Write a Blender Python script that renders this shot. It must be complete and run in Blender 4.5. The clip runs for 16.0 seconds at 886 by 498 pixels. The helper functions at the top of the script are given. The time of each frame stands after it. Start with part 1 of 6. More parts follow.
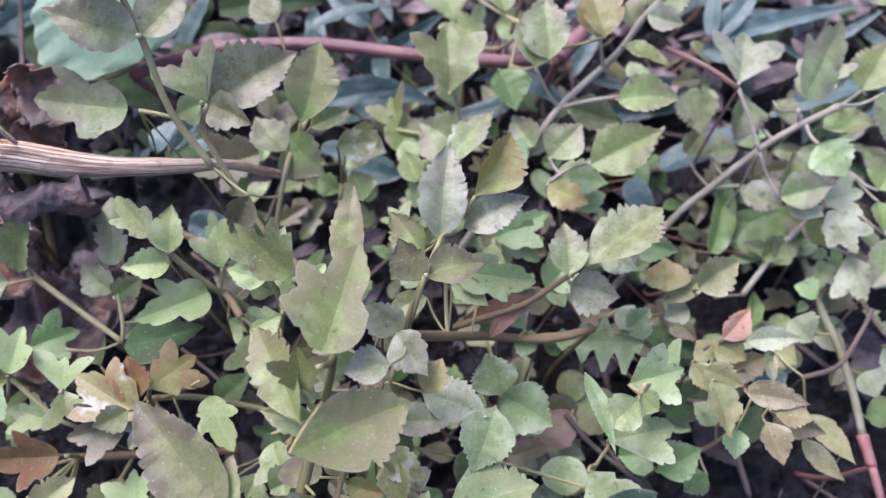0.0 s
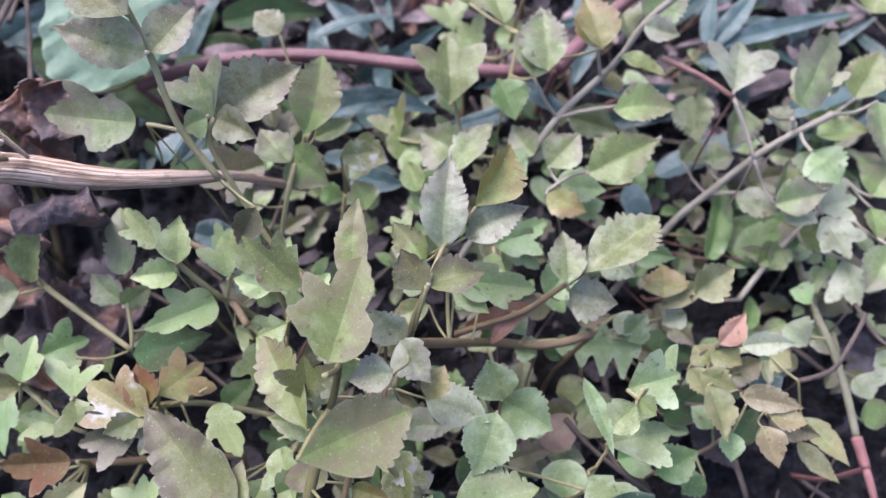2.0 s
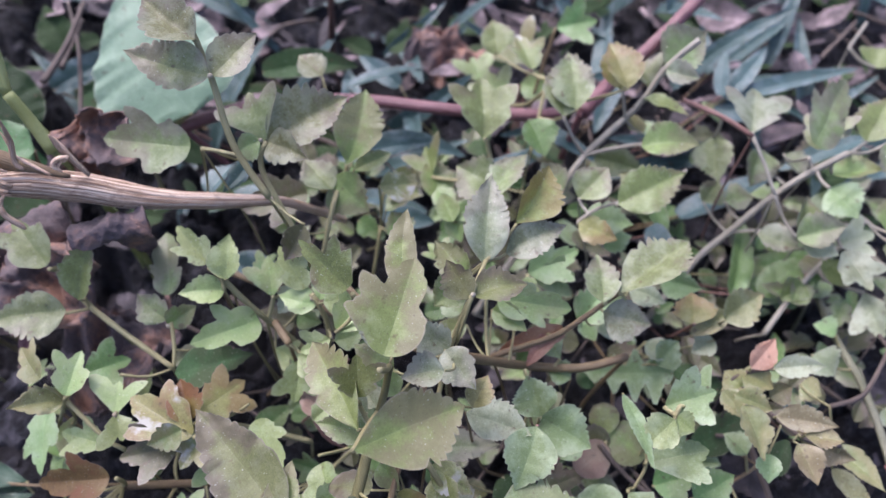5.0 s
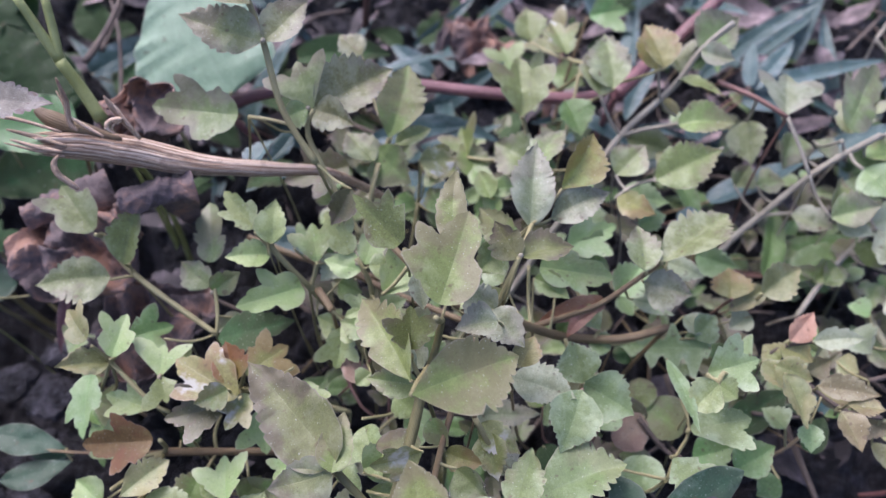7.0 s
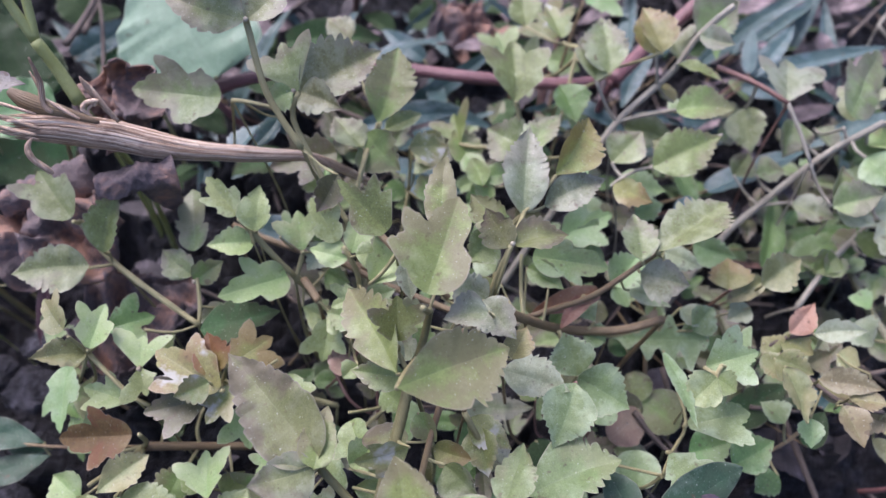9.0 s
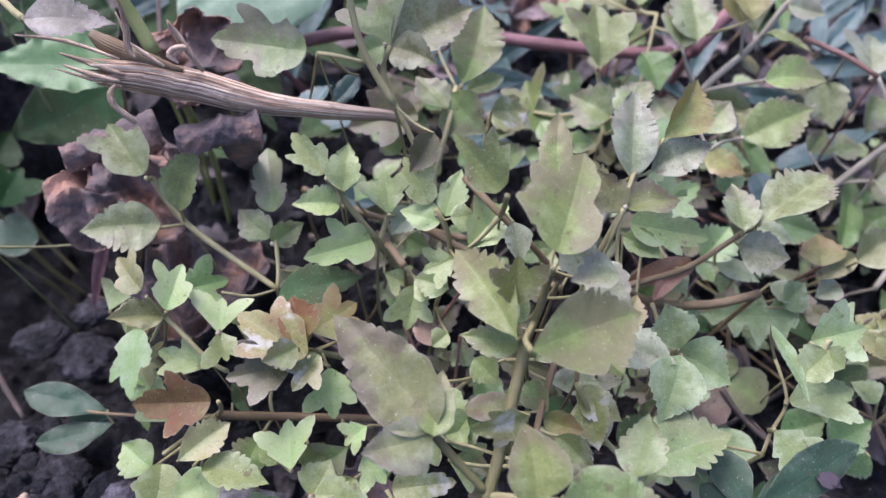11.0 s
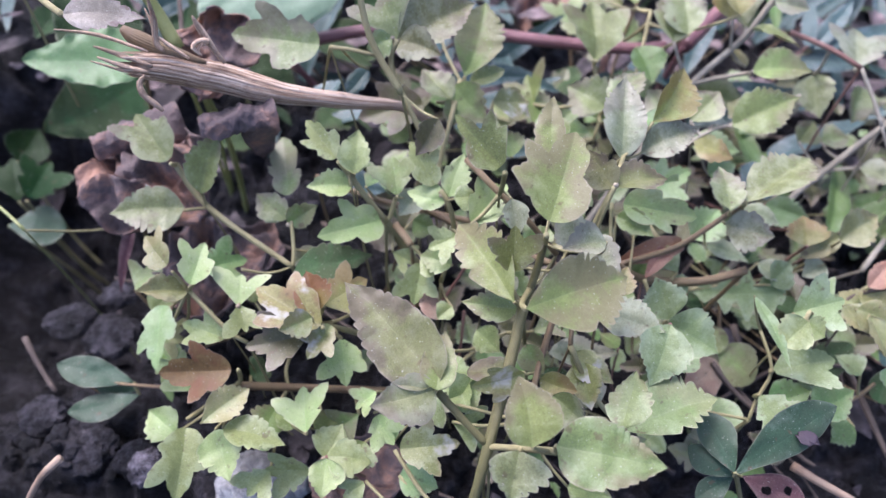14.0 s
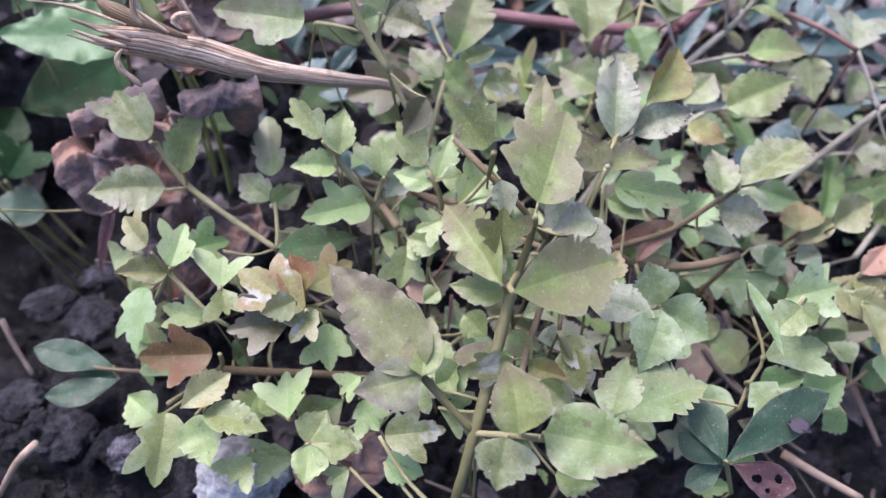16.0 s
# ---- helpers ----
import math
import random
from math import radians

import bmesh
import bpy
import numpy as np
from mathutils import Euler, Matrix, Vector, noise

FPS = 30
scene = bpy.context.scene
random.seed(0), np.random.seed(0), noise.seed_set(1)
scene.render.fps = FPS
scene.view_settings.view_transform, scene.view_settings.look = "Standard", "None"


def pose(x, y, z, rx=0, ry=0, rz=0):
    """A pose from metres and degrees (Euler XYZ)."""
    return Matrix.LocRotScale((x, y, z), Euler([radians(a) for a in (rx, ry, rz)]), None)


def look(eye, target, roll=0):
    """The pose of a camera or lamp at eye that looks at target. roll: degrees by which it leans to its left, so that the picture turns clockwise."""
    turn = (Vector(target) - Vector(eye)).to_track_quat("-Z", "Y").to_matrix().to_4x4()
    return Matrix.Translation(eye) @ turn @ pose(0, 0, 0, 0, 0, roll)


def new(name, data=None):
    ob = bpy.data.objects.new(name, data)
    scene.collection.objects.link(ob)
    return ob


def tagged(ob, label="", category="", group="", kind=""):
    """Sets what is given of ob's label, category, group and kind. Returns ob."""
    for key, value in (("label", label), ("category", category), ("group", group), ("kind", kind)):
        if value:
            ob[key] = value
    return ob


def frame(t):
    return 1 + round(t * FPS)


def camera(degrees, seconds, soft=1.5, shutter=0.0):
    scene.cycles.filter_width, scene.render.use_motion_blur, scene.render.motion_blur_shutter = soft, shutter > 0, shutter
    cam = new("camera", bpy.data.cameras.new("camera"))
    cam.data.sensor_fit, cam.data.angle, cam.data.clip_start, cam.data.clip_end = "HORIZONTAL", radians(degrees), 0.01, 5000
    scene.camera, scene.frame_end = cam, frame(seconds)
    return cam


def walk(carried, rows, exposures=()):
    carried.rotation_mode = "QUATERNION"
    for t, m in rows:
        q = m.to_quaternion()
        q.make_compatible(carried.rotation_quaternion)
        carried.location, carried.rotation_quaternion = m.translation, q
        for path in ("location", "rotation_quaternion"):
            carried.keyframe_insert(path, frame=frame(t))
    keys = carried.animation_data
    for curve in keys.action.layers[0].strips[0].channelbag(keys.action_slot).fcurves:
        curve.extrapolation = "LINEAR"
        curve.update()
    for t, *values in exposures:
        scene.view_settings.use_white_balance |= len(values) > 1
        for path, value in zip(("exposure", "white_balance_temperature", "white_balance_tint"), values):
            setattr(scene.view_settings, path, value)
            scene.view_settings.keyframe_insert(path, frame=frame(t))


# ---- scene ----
cam = camera(60.0, 16.0, 1.3)
cam.data.dof.use_dof, cam.data.dof.focus_distance, cam.data.dof.aperture_fstop = True, 0.225, 10.0
PATH = [
    (0, (0.01419, 0.07872, 0.30366), (-0.0173, 0.9537, -1.4945), -4.34),
    (0.5, (0.01894, 0.08648, 0.3091), (-0.0172, 0.9525, -1.4933), -5.09),
    (1, (0.0182, 0.0847, 0.31221), (-0.0179, 0.9564, -1.4875), -5.16),
    (1.5, (0.01751, 0.08358, 0.31086), (-0.0088, 0.9534, -1.4899), -4.6),
    (2, (0.01416, 0.07891, 0.3103), (-0.0195, 0.9536, -1.488), -4.75),
    (2.5, (0.01296, 0.0792, 0.31356), (-0.018, 0.9548, -1.4843), -4.74),
    (3, (0.01102, 0.07891, 0.31702), (-0.0322, 0.9458, -1.4848), -5.44),
    (3.2, (0.00965, 0.0741, 0.31426), (-0.0269, 0.9544, -1.4812), -4.97),
    (5.3, (-0.00773, 0.04409, 0.30556), (-0.0244, 1.1507, -1.3603), -3.0),
    (5.5, (-0.01538, 0.03432, 0.30374), (-0.0394, 1.1582, -1.3505), -3.08),
    (6, (-0.02142, 0.02773, 0.29897), (-0.0417, 1.1674, -1.3444), -2.39),
    (6.5, (-0.01871, 0.03014, 0.299), (-0.0435, 1.1647, -1.3478), -2.61),
    (7, (-0.0169, 0.03617, 0.29888), (-0.0354, 1.1662, -1.3512), -2.66),
    (7.5, (-0.01534, 0.04029, 0.29873), (-0.0295, 1.1705, -1.3512), -2.76),
    (8, (-0.01681, 0.04022, 0.29892), (-0.0345, 1.1656, -1.3544), -2.78),
    (8.5, (-0.01628, 0.03851, 0.29501), (-0.0308, 1.1614, -1.36), -2.3),
    (9, (-0.01483, 0.03991, 0.2906), (-0.0242, 1.1543, -1.3701), -2.13),
    (9.5, (-0.02006, 0.03983, 0.28829), (-0.029, 1.1457, -1.3781), -2.19),
    (10, (-0.03315, 0.04789, 0.27798), (-0.0086, 1.1491, -1.3914), -0.32),
    (10.2, (-0.04709, 0.04783, 0.27622), (-0.0105, 1.1423, -1.3973), 0.61),
    (12.3, (-0.05213, 0.02339, 0.27955), (-0.0432, 1.128, -1.3877), -0.07),
    (12.5, (-0.05049, 0.02352, 0.28113), (-0.0442, 1.1362, -1.3808), -0.36),
    (13, (-0.04994, 0.02147, 0.28258), (-0.0412, 1.1283, -1.3832), -0.03),
    (13.5, (-0.04842, 0.02263, 0.2838), (-0.0418, 1.1417, -1.3738), -0.46),
    (14, (-0.04889, 0.0211, 0.28508), (-0.0479, 1.138, -1.374), -0.61),
    (14.5, (-0.04872, 0.02131, 0.28417), (-0.0435, 1.1443, -1.3708), -0.47),
    (15, (-0.04795, 0.02162, 0.2847), (-0.0447, 1.1401, -1.3733), -0.42),
    (15.5, (-0.04803, 0.02085, 0.28476), (-0.0402, 1.1306, -1.3791), -0.07),
    (16, (-0.04752, 0.02328, 0.27921), (-0.0242, 1.1114, -1.3987), 0.73),
]
EXPOSURES = [(0.0, 1.22, 5600, 22), (3.0, 1.22, 5600, 22), (5.5, 1.03, 5600, 22), (7.0, 1.0, 5600, 22), (10.0, 1.06, 5600, 22), (12.5, 1.30, 5600, 22), (16.0, 1.33, 5600, 22)]
walk(cam, [(t, look(eye, target, roll)) for t, eye, target, roll in PATH], EXPOSURES)

# ---- light ----
world = bpy.data.worlds.new("overcast_sky")
scene.world = world
world.use_nodes = True
wn = world.node_tree
sky = wn.nodes.new("ShaderNodeTexSky")
sky.sky_type = "NISHITA"
sky.sun_disc = False
SUN_UP, SUN_ROUND = 58.0, -35.0
sky.sun_elevation, sky.sun_rotation = radians(SUN_UP), radians(SUN_ROUND)
sky.air_density, sky.dust_density, sky.ozone_density = 1.0, 6.0, 1.0
wn.links.new(sky.outputs["Color"], wn.nodes["Background"].inputs["Color"])
wn.nodes["Background"].inputs["Strength"].default_value = 0.14
sun = new("sun", bpy.data.lights.new("sun", "SUN"))
sun.data.energy, sun.data.angle, sun.data.color = 0.9, radians(25), (1.0, 0.96, 0.9)
az, el = radians(SUN_ROUND), radians(SUN_UP)
sun.matrix_world = look((math.sin(az) * math.cos(el) * 5, math.cos(az) * math.cos(el) * 5, math.sin(el) * 5), (0, 0, 0))


# ---- ground height ----
def ground_z(x, y):
    """The height of the soil: it falls gently to the right."""
    cx, cy = max(-0.6, min(0.6, x)), max(-0.2, min(0.8, y))
    z = -0.014 - 0.075 * cx + 0.03 * (cy - 0.2)
    base, p = z, Vector((x, y, 0))
    # polygonal clods of two sizes with cracks between, then grit
    q = p + Vector((noise.noise(p * 70), noise.noise(p * 70 + Vector((5, 5, 0))), 0)) * 0.006
    crumb = noise.voronoi(q * 95)[0]
    clod = noise.voronoi(q * 36 + Vector((3, 1, 0)))[0]
    grit = noise.voronoi(q * 210 + Vector((0, 7, 0)))[0]
    z += 0.0060 * min(0.55, crumb[1] - crumb[0]) - 0.007 * crumb[0]
    z += 0.0130 * min(0.45, clod[1] - clod[0]) - 0.010 * clod[0] + 0.0040 * (0.5 - grit[0])
    # a hollow under the broad leaves, sunk deep and steep to make shade
    d = math.hypot((x + 0.250) / 0.078, (y - 0.235) / 0.085)
    z -= 0.10 / (1 + math.exp(min(50, (d - 1) * 9)))
    z += 0.007 * noise.noise(p * 16) + 0.004 * noise.noise(p * 45) + 0.0022 * noise.noise(p * 130) + 0.0012 * noise.noise(p * 330) + 0.003
    # farther off only gentle swells remain
    far = min(1.0, max(0.0, (math.hypot(x, y - 0.25) - 0.45) / 0.5))
    return z * (1 - far) + far * (base + 0.03 * noise.noise(p * 1.1) + 0.01 * noise.noise(p * 3.7))


# ---- materials ----
def nodes_of(name):
    m = bpy.data.materials.new(name)
    m.use_nodes = True
    t = m.node_tree
    return m, t, t.nodes["Principled BSDF"], t.nodes["Material Output"]


def math_node(t, op, a, b=0.0, c=0.0):
    n = t.nodes.new("ShaderNodeMath")
    n.operation = op
    for i, v in enumerate((a, b, c)):
        if hasattr(v, "links"):
            t.links.new(v, n.inputs[i])
        else:
            n.inputs[i].default_value = v
    return n.outputs[0]


def noise_node(t, vec, scale, detail=3.0, rough=0.6):
    n = t.nodes.new("ShaderNodeTexNoise")
    n.inputs["Scale"].default_value, n.inputs["Detail"].default_value, n.inputs["Roughness"].default_value = scale, detail, rough
    if vec:
        t.links.new(vec, n.inputs["Vector"])
    return n.outputs["Fac"]


def ramp_node(t, fac, *stops):
    n = t.nodes.new("ShaderNodeValToRGB")
    n.color_ramp.elements.remove(n.color_ramp.elements[1])
    for i, (p, c) in enumerate(stops):
        e = n.color_ramp.elements[0] if i == 0 else n.color_ramp.elements.new(p)
        e.position, e.color = p, ((*c, 1) if len(c) == 3 else c)
    t.links.new(fac, n.inputs[0])
    return n.outputs[0]


def mix_node(t, fac, a, b, mode="MIX"):
    n = t.nodes.new("ShaderNodeMix")
    n.data_type, n.blend_type = "RGBA", mode
    for i, v in ((0, fac), (6, a), (7, b)):
        if hasattr(v, "links"):
            t.links.new(v, n.inputs[i])
        elif i == 0:
            n.inputs[i].default_value = v
        else:
            n.inputs[i].default_value = (*v, 1)
    return n.outputs[2]


def bump_node(t, height, strength, distance, bsdf):
    n = t.nodes.new("ShaderNodeBump")
    n.inputs["Strength"].default_value, n.inputs["Distance"].default_value = strength, distance
    t.links.new(height, n.inputs["Height"])
    t.links.new(n.outputs[0], bsdf.inputs["Normal"])


def cooler(c):
    """Leaf pigments a little greyer than the named greens."""
    return (c[0] * 1.05, c[1], c[2] * 1.0)


def leaf_material(name, colour, dust, dust_amount, margin, vein=1.25, rough=0.44, blush=0.5, scar=0.0, ribs=1.0, shine=0.6, mottle=1.0):
    """A leaf: base colour, a paler bloom in patches, a blush of the margin's tint towards the tip, veins, specks and scars."""
    colour, dust = cooler(colour), (dust[0] * 1.0, dust[1], dust[2] * 0.93)
    m, t, bsdf, out = nodes_of(name)
    tc = t.nodes.new("ShaderNodeTexCoord")
    uv = t.nodes.new("ShaderNodeSeparateXYZ")
    t.links.new(tc.outputs["UV"], uv.inputs[0])
    u, v = uv.outputs[0], uv.outputs[1]
    info = t.nodes.new("ShaderNodeObjectInfo")
    shift = t.nodes.new("ShaderNodeVectorMath")
    shift.operation = "ADD"
    t.links.new(tc.outputs["Object"], shift.inputs[0])
    t.links.new(info.outputs["Random"], shift.inputs[1])
    pos = shift.outputs[0]
    big, fine = noise_node(t, pos, 150, 5, 0.68), noise_node(t, pos, 820, 4, 0.8)
    off = math_node(t, "ABSOLUTE", math_node(t, "SUBTRACT", u, 0.5))

    def clamp(value, low, gain):
        out_value = math_node(t, "MULTIPLY", math_node(t, "SUBTRACT", value, low), gain)
        out_value.node.use_clamp = True
        return out_value
    # bloom: stronger away from the midrib
    cover = clamp(math_node(t, "ADD", math_node(t, "MULTIPLY", off, 0.45), math_node(t, "ADD", big, math_node(t, "MULTIPLY", fine, 0.16))), 0.80 - dust_amount, 5.0)
    tone = math_node(t, "ADD", 0.95 - 0.73 * mottle, math_node(t, "ADD", math_node(t, "MULTIPLY", big, 0.74 * mottle), math_node(t, "MULTIPLY", fine, 0.72 * mottle)))
    tone = math_node(t, "ADD", tone, math_node(t, "MULTIPLY", math_node(t, "SUBTRACT", noise_node(t, pos, 2400, 2, 0.6), 0.5), 0.55))
    tone = math_node(t, "ADD", tone, math_node(t, "MULTIPLY", math_node(t, "SUBTRACT", info.outputs["Random"], 0.5), 0.35))
    tinted = t.nodes.new("ShaderNodeHueSaturation")
    tinted.inputs["Color"].default_value = (*colour, 1)
    t.links.new(math_node(t, "ADD", 0.480, math_node(t, "MULTIPLY", info.outputs["Random"], 0.04)), tinted.inputs["Hue"])
    t.links.new(tone, tinted.inputs["Value"])
    col = mix_node(t, math_node(t, "MULTIPLY", cover, 0.48), tinted.outputs[0], dust)
    # blush: patchy, towards the tip and the rim
    red = math_node(t, "ADD", math_node(t, "MULTIPLY", v, 0.45), math_node(t, "ADD", math_node(t, "MULTIPLY", off, 0.55), math_node(t, "ADD", math_node(t, "MULTIPLY", noise_node(t, pos, 160, 3, 0.6), 0.8), math_node(t, "MULTIPLY", noise_node(t, pos, 62, 2, 0.5), 0.9))))
    red = math_node(t, "ADD", red, math_node(t, "MULTIPLY", info.outputs["Random"], 0.35))
    col = mix_node(t, math_node(t, "MULTIPLY", clamp(red, 1.34, 4.6), blush), col, margin)
    rim = clamp(math_node(t, "ADD", off, math_node(t, "MULTIPLY", fine, 0.02)), 0.480, 40.0)
    col = mix_node(t, math_node(t, "MULTIPLY", rim, 0.55), col, tuple(0.6 * a + 0.4 * b for a, b in zip(margin, (0.45, 0.42, 0.33))))
    mid = math_node(t, "SUBTRACT", 1.0, math_node(t, "MULTIPLY", off, 44.0))
    mid.node.use_clamp = True
    bent = math_node(t, "ADD", math_node(t, "SUBTRACT", v, math_node(t, "MULTIPLY", off, 0.60)), math_node(t, "MULTIPLY", big, 0.10))
    wave = math_node(t, "SINE", math_node(t, "MULTIPLY", bent, 42.0))
    side = clamp(wave, 0.88, 8.0)
    veins = math_node(t, "MAXIMUM", math_node(t, "MULTIPLY", mid, 0.40), math_node(t, "MULTIPLY", side, 0.05 * ribs))
    light = t.nodes.new("ShaderNodeHueSaturation")
    light.inputs["Value"].default_value, light.inputs["Saturation"].default_value = vein, 0.85
    t.links.new(col, light.inputs["Color"])
    col = mix_node(t, veins, col, light.outputs[0])
    # brown spots, pale specks for dust and painted water glints, and white mined patches
    col = mix_node(t, math_node(t, "MULTIPLY", clamp(noise_node(t, pos, 260, 2), 0.665, 14.0), 0.6), col, (0.10, 0.06, 0.035))
    col = mix_node(t, math_node(t, "MULTIPLY", clamp(noise_node(t, pos, 900, 1), 0.70, 9.0), 0.5), col, (0.07, 0.05, 0.03))
    col = mix_node(t, math_node(t, "MULTIPLY", clamp(noise_node(t, pos, 1300, 1), 0.685, 9.0), 0.36), col, (0.7, 0.7, 0.64))
    if scar:
        torn = noise_node(t, pos, 75, 4, 0.55)
        col = mix_node(t, math_node(t, "MULTIPLY", clamp(torn, 0.66 - scar, 16.0), 0.85), col, (0.43, 0.42, 0.38))
    t.links.new(col, bsdf.inputs["Base Color"])
    t.links.new(math_node(t, "ADD", rough - 0.12, math_node(t, "MULTIPLY", fine, 0.3)), bsdf.inputs["Roughness"])
    bsdf.inputs["Specular IOR Level"].default_value = shine
    height = math_node(t, "ADD", math_node(t, "MULTIPLY", fine, 0.45), math_node(t, "MULTIPLY", veins, -0.5))
    bump_node(t, math_node(t, "ADD", height, math_node(t, "MULTIPLY", noise_node(t, pos, 260, 2), 0.5)), 0.45, 0.0006, bsdf)
    thin = t.nodes.new("ShaderNodeBsdfTranslucent")
    t.links.new(col, thin.inputs["Color"])
    mixer = t.nodes.new("ShaderNodeMixShader")
    mixer.inputs[0].default_value = 0.20
    t.links.new(bsdf.outputs[0], mixer.inputs[1])
    t.links.new(thin.outputs[0], mixer.inputs[2])
    t.links.new(mixer.outputs[0], out.inputs["Surface"])
    return m


GREY_BLOOM, PURPLE = (0.35, 0.37, 0.27), (0.17, 0.115, 0.105)
FRESH = dict(blush=0.18, mottle=0.6)
LEAF = {
    "olive": leaf_material("olive_leaf", (0.185, 0.252, 0.074), (0.325, 0.375, 0.224), 0.09, (0.18, 0.125, 0.085)),
    "dusk": leaf_material("dull_green_leaf", (0.198, 0.255, 0.094), GREY_BLOOM, 0.18, PURPLE),
    "duskp": leaf_material("dusty_leaf", (0.20, 0.22, 0.085), (0.36, 0.37, 0.29), 0.20, PURPLE),
    "umber": leaf_material("brownish_olive_leaf", (0.186, 0.222, 0.067), (0.324, 0.348, 0.216), 0.11, (0.185, 0.130, 0.088), blush=0.55, shine=0.45),
    "purple": leaf_material("purplish_leaf", (0.151, 0.168, 0.062), (0.224, 0.218, 0.162), 0.13, (0.10, 0.066, 0.058), blush=0.6, shine=0.4),
    "grey": leaf_material("grey_green_leaf", (0.20, 0.235, 0.12), (0.38, 0.39, 0.335), 0.22, PURPLE, blush=0.35),
    "bright": leaf_material("bright_young_leaf", (0.260, 0.344, 0.121), (0.381, 0.428, 0.279), 0.15, (0.40, 0.41, 0.19), **FRESH),
    "lime": leaf_material("lime_leaf", (0.221, 0.309, 0.103), (0.372, 0.431, 0.284), 0.12, (0.27, 0.24, 0.13), blush=0.3),
    "pale": leaf_material("pale_leaf", (0.25, 0.30, 0.165), (0.41, 0.44, 0.35), 0.22, (0.42, 0.40, 0.30), **FRESH),
    "palegreen": leaf_material("pale_green_leaf", (0.216, 0.315, 0.122), (0.376, 0.442, 0.320), 0.15, (0.35, 0.40, 0.24), **FRESH),
    "green": leaf_material("green_leaf", (0.14, 0.25, 0.07), (0.33, 0.42, 0.26), 0.10, (0.20, 0.20, 0.09), blush=0.3),
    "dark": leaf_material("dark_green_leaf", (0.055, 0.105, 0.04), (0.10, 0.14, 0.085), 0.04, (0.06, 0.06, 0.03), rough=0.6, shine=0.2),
    "darkolive": leaf_material("dark_olive_leaf", (0.11, 0.115, 0.045), (0.2, 0.2, 0.14), 0.08, PURPLE),
    "yellow": leaf_material("yellow_olive_leaf", (0.235, 0.25, 0.062), (0.34, 0.355, 0.2), 0.08, (0.2, 0.1, 0.04)),
    "bronze": leaf_material("bronze_leaf", (0.24, 0.24, 0.075), (0.38, 0.37, 0.22), 0.10, (0.235, 0.125, 0.06), blush=0.55),
    "scarbronze": leaf_material("scarred_bronze_leaf", (0.24, 0.24, 0.075), (0.38, 0.37, 0.22), 0.10, (0.235, 0.125, 0.06), blush=0.6, scar=0.12),
    "maroon": leaf_material("maroon_leaf", (0.16, 0.115, 0.04), (0.21, 0.165, 0.075), 0.08, (0.17, 0.072, 0.036), blush=0.75, shine=0.3),
    "cream": leaf_material("cream_leaf", (0.215, 0.235, 0.09), (0.33, 0.34, 0.23), 0.14, (0.34, 0.27, 0.13), blush=0.4),
    "variegated": leaf_material("scarred_leaf", (0.22, 0.26, 0.09), (0.42, 0.44, 0.34), 0.12, (0.26, 0.20, 0.10), scar=0.10),
    "bluegreen": leaf_material("blue_green_leaf", (0.058, 0.115, 0.108), (0.21, 0.25, 0.31), 0.10, (0.10, 0.13, 0.10), 1.15, 0.42, blush=0.2),
    # the deep shade round these leaves is darkened into their green
    "shade": leaf_material("shade_darkened_leaf", (0.015, 0.050, 0.010), (0.028, 0.06, 0.022), 0.05, (0.06, 0.10, 0.04), rough=0.55, blush=0.2, shine=0.25),
    "deepgreen": leaf_material("glossy_dark_leaf", (0.04, 0.085, 0.045), (0.15, 0.19, 0.165), 0.08, (0.10, 0.11, 0.07), 1.15, 0.48, blush=0.25, shine=0.42),
    "wine": leaf_material("wine_red_leaf", (0.095, 0.045, 0.048), (0.18, 0.125, 0.125), 0.12, (0.07, 0.032, 0.034), shine=0.35),
    "sheath": leaf_material("red_brown_sheath", (0.31, 0.165, 0.10), (0.40, 0.27, 0.19), 0.10, (0.25, 0.11, 0.065)),
    "pinkdead": leaf_material("salmon_dead_leaf", (0.42, 0.25, 0.17), (0.50, 0.37, 0.28), 0.1, (0.4, 0.2, 0.12)),
    "pink": leaf_material("faded_pink_leaf", (0.30, 0.215, 0.16), (0.40, 0.34, 0.28), 0.1, (0.28, 0.16, 0.12)),
    "mint": leaf_material("broad_mint_leaf", (0.165, 0.255, 0.155), (0.26, 0.345, 0.265), 0.12, (0.3, 0.42, 0.28), 1.12, ribs=0.25, **FRESH),
    "fading": leaf_material("fading_tan_leaf", (0.22, 0.205, 0.095), (0.34, 0.32, 0.22), 0.14, (0.20, 0.13, 0.07), blush=0.5),
    "lush": leaf_material("rippled_green_leaf", (0.10, 0.21, 0.065), (0.23, 0.34, 0.20), 0.10, (0.16, 0.24, 0.10), blush=0.3, ribs=1.6),
    "sage": leaf_material("sage_green_leaf", (0.175, 0.255, 0.085), (0.32, 0.385, 0.25), 0.10, (0.27, 0.22, 0.13), blush=0.3),
    "russet": leaf_material("russet_edged_leaf", (0.155, 0.235, 0.07), (0.28, 0.345, 0.215), 0.11, (0.16, 0.105, 0.06), blush=0.55),
    "streak": leaf_material("dying_leaf", (0.21, 0.20, 0.15), (0.34, 0.31, 0.32), 0.14, (0.12, 0.06, 0.065), blush=0.85),
}


